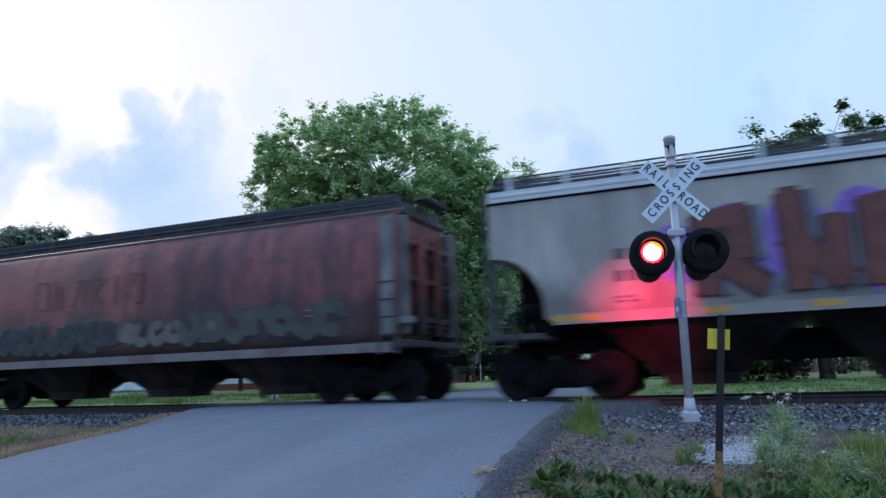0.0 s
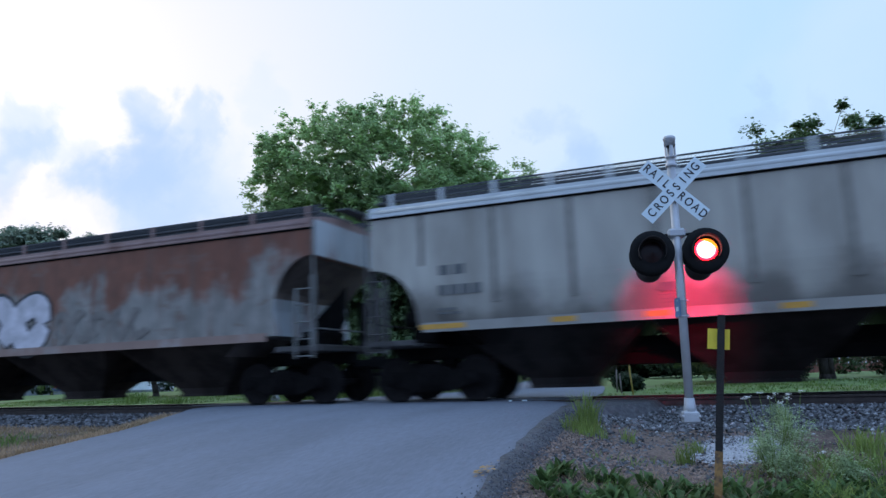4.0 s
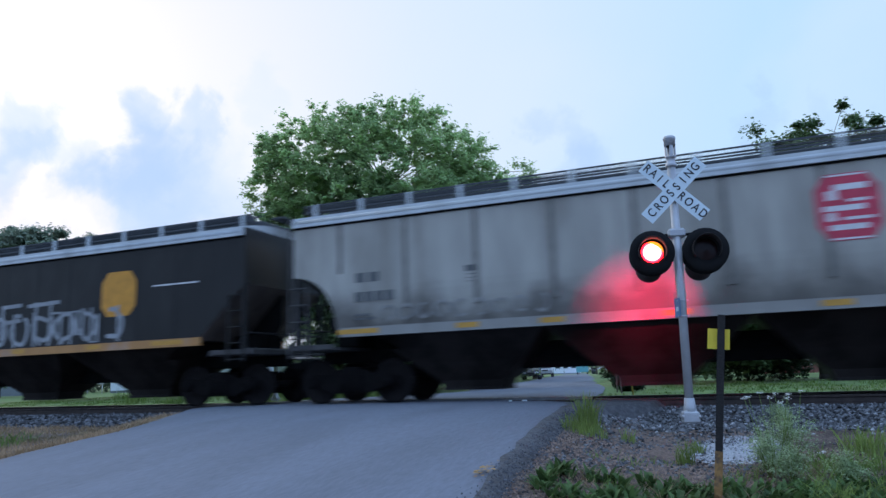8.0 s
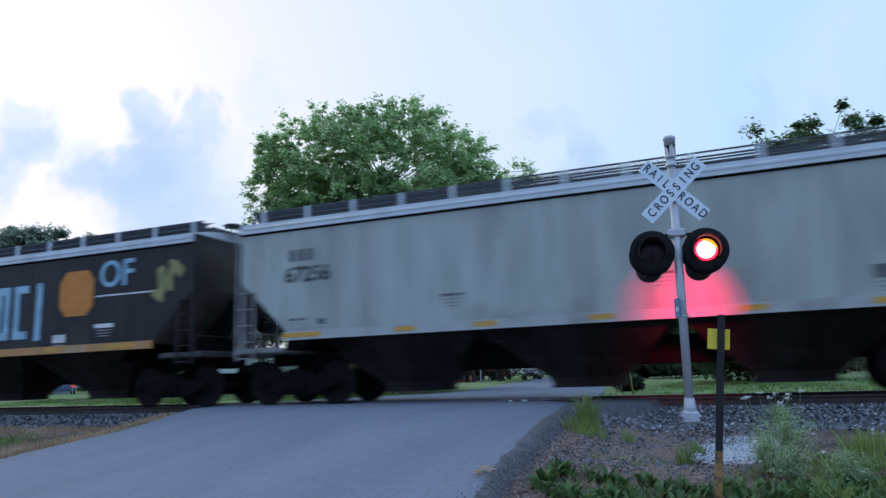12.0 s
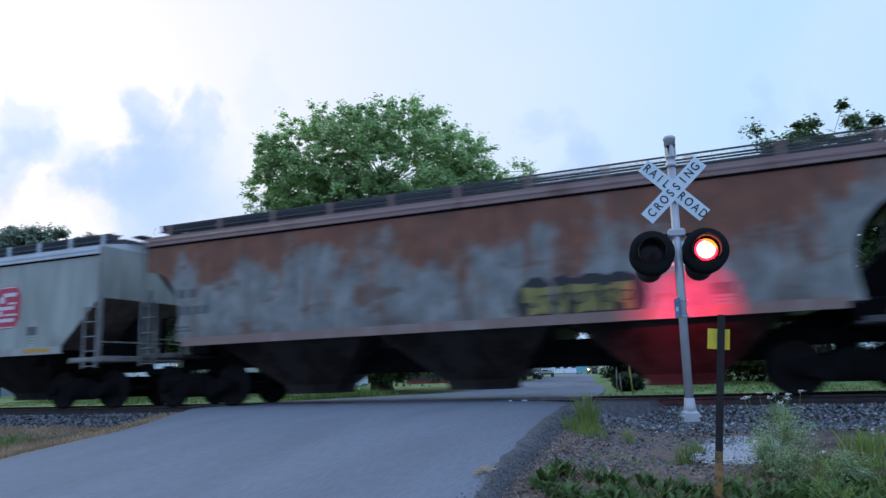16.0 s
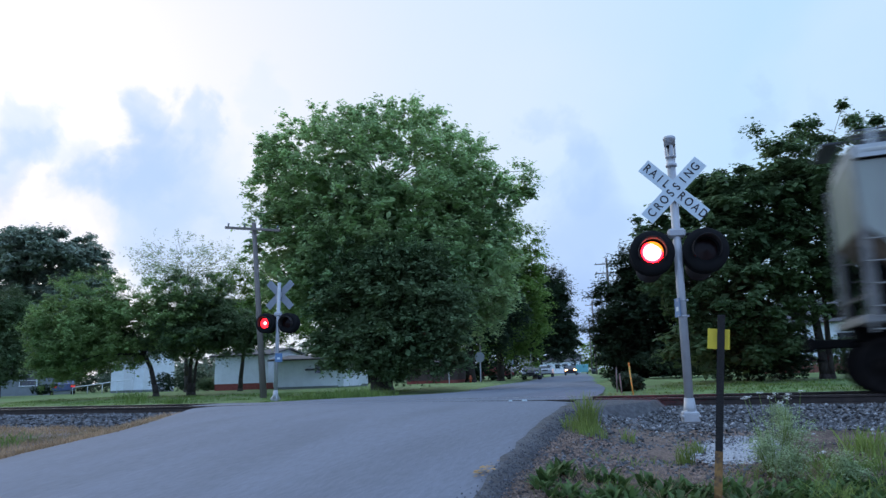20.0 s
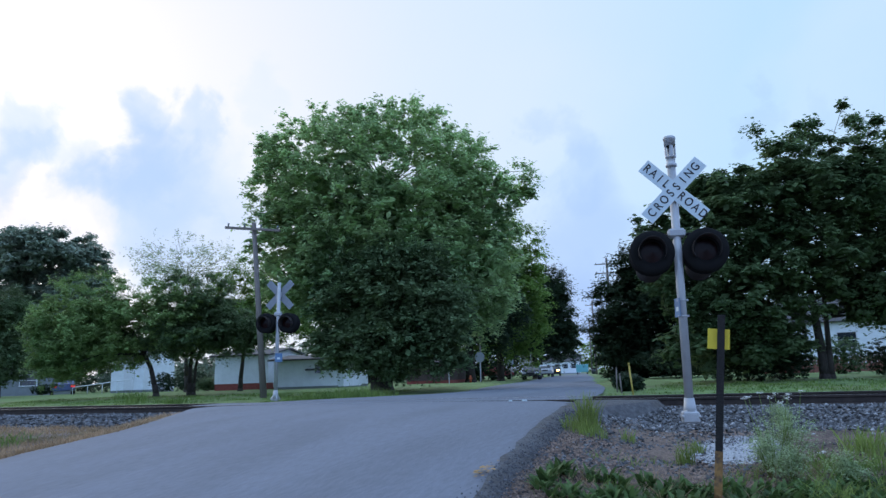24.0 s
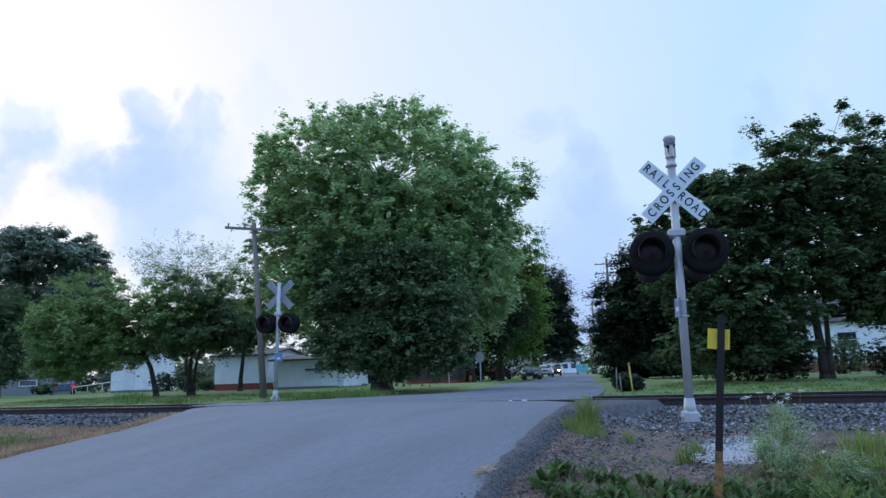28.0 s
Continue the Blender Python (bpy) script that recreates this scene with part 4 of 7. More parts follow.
spots += [(rs.uniform(-34, -13), rs.uniform(17.5, 30), 0.5, 34, rs.uniform(0.06, 0.14), 0.022) for i in range(330)]
spots += [(rs.uniform(-2.4, 9), rs.uniform(17.5, 30), 0.5, 34, rs.uniform(0.06, 0.12), 0.022) for i in range(200)]
blades("tall_grass", "uneven tall grass along the far side of the track", 36, spots, GRASS_MID, 0.5)


def seeding_weed(x, y, h, seed, heads=0):
    """A bushy pale weed: stems with clouds of tiny leaves."""
    rng = np.random.default_rng(seed)
    w = thing("weed", "pale green bushy weed growing in the ballast", "weed", "weeds in the ballast", m=pose(x, y, ground_z(x, y)))
    blobs = []
    for i in range(9):
        a, r = rng.uniform(0, 6.28), rng.uniform(0.04, 0.22) * h / 0.6
        tip = (r * math.cos(a), r * math.sin(a), h * rng.uniform(0.45, 1.0))
        bm = bmesh.new()
        rod(bm, (0, 0, -0.02), tip, 0.006, 0.003, 5)
        part("stem", bm, GRASS_MID, w)
        blobs.append((tip[0] * 0.85, tip[1] * 0.85, tip[2] * 0.75, 0.11, 0.2 * h / 0.6))
    verts, faces, _ = leaf_cloud(rng, blobs, 170, 16, 0.05, 0.010, 0.1, 0.3)
    fast_mesh("foliage", verts, faces, WEED_PALE, w)
    for k in range(heads):
        a, r = rng.uniform(0, 6.28), rng.uniform(0.05, 0.30)
        tip = Vector((r * math.cos(a), r * math.sin(a), h * rng.uniform(1.0, 1.35)))
        bm = bmesh.new()
        rod(bm, (tip.x * 0.2, tip.y * 0.2, 0), tip, 0.004, 0.002, 5)
        stalk = part("flower_stalk", bm, GRASS_MID, w)
        bm = bmesh.new()
        for q in range(14):
            o = Vector((rng.normal() * 0.018, rng.normal() * 0.018, rng.normal() * 0.006))
            bmesh.ops.create_cone(bm, cap_ends=True, segments=5, radius1=0.007, radius2=0.004, depth=0.005, matrix=Matrix.Translation(tip + o))
        part("flower_head", bm, FLOWER, stalk, "loose cluster of tiny white flowers")


for k, (x, y, h, heads) in enumerate(((0.26, 8.0, 0.58, 5), (0.44, 8.3, 0.55, 4), (0.20, 7.6, 0.40, 0), (0.38, 7.4, 0.34, 1), (0.80, 7.3, 0.30, 1), (0.45, 11.1, 0.35, 0))):
    seeding_weed(x, y, h, 60 + k, heads)

# pale gravel spread beside the signal base
bm = bmesh.new()
ring = []
for i in range(28):
    a = 2 * math.pi * i / 28
    r = 1 + 0.12 * noise.noise((math.cos(a) * 2, math.sin(a) * 2, 4))
    x, y = -0.13 + 0.50 * r * math.cos(a) + 0.1 * math.sin(a), 9.15 + 0.95 * r * math.sin(a)
    ring.append(bm.verts.new((x, y, ground_z(x, y) + 0.004)))
c = bm.verts.new((-0.13, 9.15, ground_z(-0.13, 9.15) + 0.03))
for i in range(28):
    bm.faces.new((c, ring[i], ring[(i + 1) % 28]))
tagged(part("gravel_patch", bm, PALE_GRAVEL), "pale fine gravel spread beside the signal base", "gravel", kind="structure")

# faded yellow paint on the road's edge, in worn flecks
bm = bmesh.new()
for i in range(34):
    x, y = -2.30 + rs.gauss(0, 0.045), 6.60 + rs.gauss(0, 0.13)
    q = rs.uniform(0.008, 0.03)
    vs = [bm.verts.new((x + q * rs.uniform(0.6, 1.3) * math.cos(1.05 * k), y + 1.6 * q * math.sin(1.05 * k), road_z(y) - 0.004 + 0.0003 * i)) for k in range(6)]
    bm.faces.new(vs)
tagged(part("paint_patch", bm, material("faded_yellow_paint", (0.33, 0.19, 0.045), 0.8, 0.3, 20)), "faded worn yellow paint on the asphalt edge", "road marking", kind="structure")

# crumbs of soil, chips and dry litter on the verge
rng = np.random.default_rng(90)
verts, faces = [], []
for i in range(9500):
    x, y = rng.uniform(-2.15, 1.2), rng.uniform(5.3, 9.2)
    if x < lerp_path(ROAD_R, y) + 0.05:
        continue
    q = rng.uniform(0.006, 0.020)
    z = ground_z(x, y)
    k = len(verts)
    a = rng.uniform(0, 6.28)
    for dx, dy, dz in ((1, 0, 0), (-0.5, 0.87, 0), (-0.5, -0.87, 0), (0, 0, 1)):
        verts.append((x + q * 1.6 * (dx * math.cos(a) - 0.6 * dy * math.sin(a)), y + q * 1.6 * (dx * math.sin(a) + 0.6 * dy * math.cos(a)), z + 0.001 + q * dz))
    faces += [(k, k + 1, k + 3), (k + 1, k + 2, k + 3), (k + 2, k, k + 3)]
chips = fast_mesh("soil_chips", np.array(verts), np.array(faces), material("brown_and_pale_chips", (0.14, 0.098, 0.078), 0.95, 0.3, 9, island=0.85), None)
tagged(chips, "brown and pale chips and crumbs on the bare verge", "gravel", kind="stuff")


# scraps of litter on the crossing
for k, (x, y, w) in enumerate(((-4.05, 13.2, 0.06), (-3.8, 13.3, 0.10))):
    bm = bmesh.new()
    bx(bm, (0, 0, 0.012), (w, 0.05, 0.022), bevel=0.006)
    lit = part("litter", bm, WHITE_SHEET)
    lit.matrix_basis = pose(x, y, road_z(y) + 0.002, 0, 0, 15 * k)
    tagged(lit, "small white scrap of litter on the crossing", "litter", "litter on the crossing")


# ---------------------------------------------------------------- posts, poles, signs
def near_post():
    x, y = -0.27, 6.75
    z0 = ground_z(x, y)
    p = thing("marker_post", "rusty steel channel post with a small yellow marker plate", "post", m=pose(x, y, z0 - 0.1, 0, 6.3, 0))
    top = 1.0 - z0 + 0.1
    bm = bmesh.new()
    slab(bm, [(-0.031, 0.0), (0.031, 0.0), (0.031, top), (-0.031, top)], -0.004, 0.004)
    for s in (-1, 1):
        bx(bm, (s * 0.028, 0.018, top / 2), (0.006, 0.036, top))
    part("channel", bm, POST_STEEL, p)
    bm = bmesh.new()
    bx(bm, (0, -0.005, 0.26), (0.066, 0.006, 0.52))
    part("painted_foot", bm, material("worn_orange_paint", (0.30, 0.16, 0.05), 0.8, 0.4, 14, second=(0.06, 0.045, 0.04), second_scale=8), p)
    bm = bmesh.new()
    bx(bm, (-0.020, 0.046, top - 0.215), (0.185, 0.004, 0.180), bevel=0.0)
    part("yellow_plate", bm, YELLOW_SHEET, p)


def thin_marker(x, y, h, lean):
    p = thing("marker_post", "thin yellow plastic marker post beyond the track" if h > 0.8 else "short weathered wooden stake on the far lawn", "post", m=pose(x, y, ground_z(x, y) - 0.05, 0, lean, 0))
    bm = bmesh.new()
    rod(bm, (0, 0, 0), (0, 0, h), 0.021, 0.020, 10)
    part("tube", bm, POST_YELLOW if h > 0.8 else WOOD_POLE, p)
    bm = bmesh.new()
    rod(bm, (0, 0, h), (0, 0, h + 0.05), 0.026, 0.018, 10)
    part("cap", bm, POST_YELLOW if h > 0.8 else WOOD_POLE, p)


def utility_pole(x, y, h, lean, arm_z, arm_w, arm_turn, label, r=0.14, arm_tip=0):
    p = thing("utility_pole", label, "utility pole", "utility poles", m=pose(x, y, ground_z(x, y) - 0.2, 0, lean, 0))
    bm = bmesh.new()
    rod(bm, (0, 0, 0), (0, 0, h), r, r * 0.68, 12)
    part("shaft", bm, WOOD_POLE, p)
    for az in arm_z:
        arm = new("cross_arm")
        arm.parent, arm.matrix_basis = p, pose(0, 0, az, 0, arm_tip, arm_turn)
        bm = bmesh.new()
        bx(bm, (0, -r, 0), (arm_w, 0.09, 0.11), bevel=0.01)
        part("beam", bm, WOOD_POLE, arm)
        for i in range(4):
            bm = bmesh.new()
            rod(bm, ((i - 1.5) * arm_w * 0.3, -r, 0.05), ((i - 1.5) * arm_w * 0.3, -r, 0.20), 0.03, 0.045, 8)
            part("insulator", bm, SIGN_BACK, arm)
    return p


def sign_back(x, y, h, shape, w, label, name="road_sign", turn=0):
    s = thing(name, label, "road sign", m=pose(x, y, ground_z(x, y) - 0.05, 0, 0, turn))
    bm = bmesh.new()
    bx(bm, (0, 0, h / 2), (0.06, 0.04, h))
    part("post", bm, GALV, s)
    bm = bmesh.new()
    if shape == 8:
        pts = [(w * math.cos(math.radians(22.5 + 45 * k)), h - w * 0.9 + w * math.sin(math.radians(22.5 + 45 * k))) for k in range(8)]
    else:
        pts = [(-w, h - w * 2.6), (w, h - w * 2.6), (w, h), (-w, h)]
    slab(bm, pts, -0.035, -0.030)
    part("sign_plate", bm, SIGN_BACK if shape == 8 else WHITE_SHEET, s)


near_post()
thin_marker(-2.36, 17.8, 0.90, -4)
thin_marker(-3.4, 22.0, 0.75, 2)
thin_marker(-3.05, 20.6, 0.55, -3)
utility_pole(-18.06, 24.58, 7.65, -4.75, (7.35,), 2.75, 4, "leaning weathered wooden utility pole with one cross arm", arm_tip=13)
utility_pole(-12.0, 77.0, 12.9, 0, (12.2, 11.2), 2.6, 10, "tall wooden utility pole beyond the dark tree", 0.17)
utility_pole(-21.8, 121.0, 12.6, 0, (11.8,), 2.4, 10, "distant wooden utility pole along the street", 0.17)
utility_pole(-29.8, 160.0, 12.0, 0, (11.3,), 2.4, 10, "distant wooden utility pole along the street", 0.17)
sign_back(-17.5, 49.9, 2.25, 8, 0.40, "grey back of an octagonal stop sign on a post")
bm = bmesh.new()
rod(bm, (-17.52, 50.1, -0.1), (-17.52, 50.1, 4.0), 0.05, seg=8)
tagged(part("sign_pole", bm, WOOD_POLE), "tall thin weathered wooden pole behind the stop sign", "pole")
sign_back(-18.16, 45.3, 2.0, 4, 0.09, "thin grey street sign post at the corner", turn=60)
sign_back(-22.26, 73.3, 2.2, 4, 0.30, "small white parking sign on a post beside the street")


def wire(pts, r, label):
    cu = bpy.data.curves.new("overhead_wire", "CURVE")
    cu.dimensions, cu.bevel_depth, cu.bevel_resolution = "3D", r, 1
    sp = cu.splines.new("POLY")
    a, b, sag = Vector(pts[0]), Vector(pts[1]), pts[2]
    sp.points.add(12)
    for i in range(13):
        k = i / 12
        q = a.lerp(b, k)
        sp.points[i].co = (q.x, q.y, q.z - sag * 4 * k * (1 - k), 1)
    cu.materials.append(BLACK_PAINT)
    tagged(new("overhead_wire", cu), label, "wire", "overhead wires")


wire(((-12.0, 76.8, 12.5), (-21.8, 120.9, 12.0), 0.8), 0.012, "black overhead wire between the street's poles")
wire(((-12.6, 76.8, 11.4), (-22.4, 120.9, 12.0), 0.8), 0.012, "black overhead wire between the street's poles")
wire(((-21.8, 120.9, 12.0), (-29.8, 159.9, 11.5), 0.7), 0.012, "black overhead wire between the street's poles")
wire(((-13.4, 78.8, 7.2), (-21.9, 43.0, 3.6), 0.5), 0.012, "black overhead wire across the street")

# hydrant and small things on the far lawn
hyd = thing("fire_hydrant", "small orange fire hydrant on the grass by the street", "fire hydrant", m=pose(-17.5, 47.75, ground_z(-17.5, 47.75)) @ Matrix.Scale(0.7, 4))
HYD = material("orange_hydrant_paint", (0.36, 0.07, 0.02), 0.6, 0.1, 6)
bm = bmesh.new()
rod(bm, (0, 0, 0), (0, 0, 0.62), 0.11, 0.10, 12)
bmesh.ops.create_uvsphere(bm, u_segments=12, v_segments=6, radius=0.11, matrix=Matrix.Translation((0, 0, 0.62)))
part("barrel", bm, HYD, hyd)
for s in (-1, 1):
    bm = bmesh.new()
    rod(bm, (s * 0.08, 0, 0.42), (s * 0.19, 0, 0.42), 0.055, seg=10)
    part("outlet", bm, HYD, hyd)


def bush(x, y, r, h, mat, seed, label, n=240):
    rng = np.random.default_rng(seed)
    b = thing("bush", label, "bush", m=pose(x, y, ground_z(x, y)))
    verts, faces, c = leaf_cloud(rng, [(0, 0, h * 0.5, r, h * 0.5), (r * 0.4, 0, h * 0.4, r * 0.7, h * 0.42)], n, 26, 0.10, 0.05, 0.3)
    keep = (verts[:, 2] > 0.0)[faces].all(1)
    fast_mesh("foliage", verts, faces[keep], mat, b)
    for k in range(5):
        bm = bmesh.new()
        rod(bm, (0, 0, -0.05), tuple(c[k * 7] * (0.8, 0.8, 0.8)), 0.02, 0.008, 5)
        part("branch", bm, BARK, b)


bush(-3.2, 22.9, 0.44, 0.52, LEAF_DARK, 71, "low rounded green bush on the lawn")
bush(4.6, 40.0, 1.3, 1.9, LEAF_MAPLE, 72, "rounded green shrub on the lawn behind the maple", 400)
bush(-56.0, 44.5, 0.9, 0.9, LEAF_DARK, 73, "dark shrub in front of the far trailer")
# LEAF_DARK shrubs supply the shade below the maple by their colour
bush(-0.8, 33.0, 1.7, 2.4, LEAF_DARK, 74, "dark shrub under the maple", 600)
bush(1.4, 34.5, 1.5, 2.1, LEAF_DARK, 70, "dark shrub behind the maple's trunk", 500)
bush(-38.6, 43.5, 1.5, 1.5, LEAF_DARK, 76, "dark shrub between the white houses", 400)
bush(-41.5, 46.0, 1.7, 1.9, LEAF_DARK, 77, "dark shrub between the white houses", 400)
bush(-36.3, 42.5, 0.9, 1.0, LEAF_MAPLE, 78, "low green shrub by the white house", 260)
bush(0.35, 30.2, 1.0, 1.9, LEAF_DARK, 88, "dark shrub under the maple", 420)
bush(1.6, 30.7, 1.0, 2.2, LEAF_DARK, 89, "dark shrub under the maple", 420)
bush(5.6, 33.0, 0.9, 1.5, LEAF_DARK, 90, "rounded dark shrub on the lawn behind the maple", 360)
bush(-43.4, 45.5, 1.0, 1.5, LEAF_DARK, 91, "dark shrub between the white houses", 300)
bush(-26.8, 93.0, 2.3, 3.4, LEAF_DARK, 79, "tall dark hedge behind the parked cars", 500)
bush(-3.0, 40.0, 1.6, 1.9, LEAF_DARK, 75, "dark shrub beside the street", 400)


def rock(x, y, r, seed, label):
    rng = random.Random(seed)
    bm = bmesh.new()
    bmesh.ops.create_icosphere(bm, subdivisions=2, radius=r)
    for v in bm.verts:
        v.co *= 0.8 + 0.45 * noise.noise(v.co * 4 / r * 0.3 + Vector((seed, 0, 0)))
        v.co.z *= 0.6
    ob = part("rock", bm, STONE)
    ob.matrix_basis = pose(x, y, ground_z(x, y) + r * 0.2, 0, 0, rng.uniform(0, 360))
    tagged(ob, label, "rock", "rocks at the lawn's edge")


for k, (x, y, r) in enumerate(((-9.75, 26.6, 0.16), (-9.95, 27.1, 0.12), (-10.1, 27.7, 0.17), (-10.35, 28.3, 0.11))):
    rock(x, y, r, k + 3, "dark rough rock lying at the lawn's edge by the street")


# ---------------------------------------------------------------- houses and the far street
WHITE_SIDING = material("white_lap_siding", (0.78, 0.82, 0.85), 0.6, 0.06, 3)
GREY_SIDING = material("grey_trailer_siding", (0.20, 0.22, 0.225), 0.7, 0.1, 3)
BRICK_BASE = material("red_brick_base", (0.28, 0.07, 0.055), 0.85, 0.2, 9)
SHINGLE = material("dark_roof_shingle", (0.07, 0.07, 0.075), 0.9, 0.2, 5)
# brown wall with the deep shade of the trees put into its colour
BROWN_WALL = material("shade_dark_brown_wall", (0.075, 0.05, 0.042), 0.8, 0.15, 4)
GLASS = material("dark_window_glass", (0.03, 0.035, 0.045), 0.08, 0.1, 2, spec=0.8)
TRIM = material("white_house_trim", (0.72, 0.74, 0.76), 0.6, 0.05, 5)
CARPORT_SHADE = material("carport_inside_shade", (0.02, 0.02, 0.022), 0.9, 0.2, 3)


def house(x, y, turn, w, d, h, rise, wall, base, label, windows=(), door=None, base_h=0.45, z=None):
    """A small gabled house: walls of lap siding on a base, roof with eaves, windows with frames and panes. Front faces local -y."""
    z = ground_z(x, y) - 0.05 if z is None else z
    H = thing("house", label, "house", "houses beyond the track", m=pose(x, y, z, 0, 0, turn))
    bm = bmesh.new()
    bx(bm, (0, 0, base_h / 2), (w, d, base_h))
    part("base_course", bm, base, H)
    bm = bmesh.new()
    n = int((h - base_h) / 0.2)
    rings = []
    for i in range(n):
        for zz, o in ((base_h + 0.2 * i, 0.018), (base_h + 0.2 * i + 0.199, 0.0)):
            rings.append([bm.verts.new((sx * (w / 2 + o), sy * (d / 2 + o), zz)) for sx, sy in ((-1, -1), (1, -1), (1, 1), (-1, 1))])
    for a, b in zip(rings, rings[1:]):
        for k in range(4):
            bm.faces.new((a[k], a[(k + 1) % 4], b[(k + 1) % 4], b[k]))
    bm.faces.new(rings[0][::-1])
    bm.faces.new(rings[-1])
    part("wall", bm, wall, H)
    for s in (-1, 1):
        bm = bmesh.new()
        slab(bm, [(-d / 2, 0), (d / 2, 0), (0, rise)], -0.05, 0.05, Matrix.Translation((s * (w / 2 - 0.05), 0, base_h + n * 0.2)) @ Matrix.Rotation(math.radians(90), 4, "Z"))
        part("gable", bm, wall, H)
        bm = bmesh.new()
        sl = math.hypot(d / 2 + 0.35, rise * (d / 2 + 0.35) / (d / 2))
        ang = math.atan2(rise, d / 2)
        bx(bm, (0, 0, 0), (w + 0.6, sl, 0.10), Matrix.Translation((0, s * (d / 4 + 0.175), base_h + n * 0.2 + rise / 2 - 0.04)) @ Matrix.Rotation(-s * ang, 4, "X"))
        part("roof", bm, SHINGLE, H)
    for wx, wz, ww, wh in windows:
        win = new("window")
        win.parent, win.matrix_basis = H, pose(wx, -d / 2 - 0.02, wz)
        bm = bmesh.new()
        for a, b, c, e in ((0, wh / 2, ww + 0.12, 0.07), (0, -wh / 2, ww + 0.12, 0.07), (-ww / 2, 0, 0.07, wh), (ww / 2, 0, 0.07, wh), (0, 0, ww, 0.05)):
            bx(bm, (a, -0.02, b), (c, 0.06, e))
        part("frame", bm, TRIM, win)
        bm = bmesh.new()
        bx(bm, (0, 0.0, 0), (ww, 0.02, wh))
        part("pane", bm, GLASS, win)
    if door:
        bm = bmesh.new()
        bx(bm, (door[0], -d / 2 - 0.03, base_h + 1.0), (0.95, 0.06, 2.0), bevel=0.01)
        # without trim the slab is no door: near-black for a carport's shaded inside
        part("door", bm, TRIM if door[1] else CARPORT_SHADE, H)
    return H


house(-33.0, 44.7, 12, 4.0, 7.0, 2.5, 0.5, WHITE_SIDING, BRICK_BASE, "white sided house on a red brick base", (), base_h=0.5)
house(-47.9, 48.0, 14, 2.9, 5.0, 3.0, 1.2, WHITE_SIDING, GREY_SIDING, "white sided house with steps and a rail", (), (0.2, True), 0.25)
house(-27.0, 43.6, 12, 4.4, 7.0, 2.0, 0.35, WHITE_SIDING, GREY_SIDING, "low white sided house under the trees", ((0.9, 1.3, 0.5, 0.6),), None, 0.2)
house(-25.3, 42.6, 12, 2.2, 4.0, 1.5, 0.3, WHITE_SIDING, GREY_SIDING, "low pale lean-to with a dark open carport", (), (-0.35, False), 0.1)
house(-62.8, 48.0, 28, 7.5, 5.0, 2.3, 0.5, GREY_SIDING, GREY_SIDING, "long grey mobile home under the trees", ((1.6, 1.4, 1.5, 1.0), (-1.6, 1.4, 1.0, 0.9)), None, 0.3)
house(-22.0, 52.5, 8, 3.6, 5.0, 1.9, 0.6, BROWN_WALL, BRICK_BASE, "brown house in deep shade behind the big maple", (), None, 0.3)
house(8.5, 60.0, -4, 13.0, 8.0, 3.6, 1.8, WHITE_SIDING, BRICK_BASE, "long white house seen behind the maple", ((-4.0, 2.2, 1.2, 1.1), (-1.0, 2.2, 1.2, 1.1), (3.0, 2.2, 1.2, 1.1)), None, 0.6)
house(-41.5, 182.0, 10, 9.0, 8.0, 3.4, 1.6, WHITE_SIDING, GREY_SIDING, "white building at the end of the street", ((-3.0, 2.0, 1.2, 1.1), (-1.0, 2.0, 1.2, 1.1), (1.0, 2.0, 1.2, 1.1), (3.0, 2.0, 1.2, 1.1)), None, 0.3)

# handrail on the steps of the white house
hr = thing("handrail", "pale metal handrail along a ramp by the white house", "handrail", m=pose(-47.6, 43.6, ground_z(-47.6, 43.6), 0, 0, 22))
bm = bmesh.new()
rod(bm, (-2.6, 0, 0.55), (2.2, 0, 1.05), 0.035, seg=6)
part("rail_bar", bm, TRIM, hr)
for k in range(5):
    bm = bmesh.new()
    rod(bm, (-2.6 + 1.2 * k, 0, 0), (-2.6 + 1.2 * k, 0, 0.55 + 0.125 * k), 0.025, seg=6)
    part("baluster", bm, TRIM, hr)

# low red-brown fence behind the maple
fence = thing("fence", "low weathered red-brown picket fence beyond the lawn", "fence", m=pose(3.0, 50.5, ground_z(3, 50.5), 0, 0, 3))
FENCE = material("red_brown_fence_wood", (0.22, 0.10, 0.075), 0.9, 0.3, 5, random_shift=0.25)
pk = bmesh.new()
slab(pk, [(-0.06, 0), (0.06, 0), (0.06, 0.86), (0, 0.95), (-0.06, 0.86)], -0.012, 0.012)
pm = bpy.data.meshes.new("picket")
pk.to_mesh(pm)
pk.free()
pm.materials.append(FENCE)
for i in range(64):
    put("picket", pm, fence, m=pose(i * 0.16, 0, 0.03 + rs.uniform(-0.02, 0.02), 0, rs.uniform(-1, 1), 0))
for zz in (0.25, 0.7):
    bm = bmesh.new()
    bx(bm, (5.1, 0.03, zz), (10.3, 0.03, 0.08))
    part("fence_rail", bm, FENCE, fence)


# ---------------------------------------------------------------- vehicles
RUBBER = material("tyre_rubber", (0.015, 0.015, 0.016), 0.85, 0.2, 8)
HEADLIGHT = material("lit_headlamp", (0.9, 0.8, 0.6), emission=(1.0, 0.36, 0.10), strength=34)
HEADLIGHT_OFF = material("unlit_headlamp_glass", (0.5, 0.52, 0.55), 0.1, 0.1, 5)
TAIL_RED = material("red_tail_lamp", (0.5, 0.02, 0.03), 0.25, 0.1, 5, emission=(1.0, 0.05, 0.06), strength=0.8)


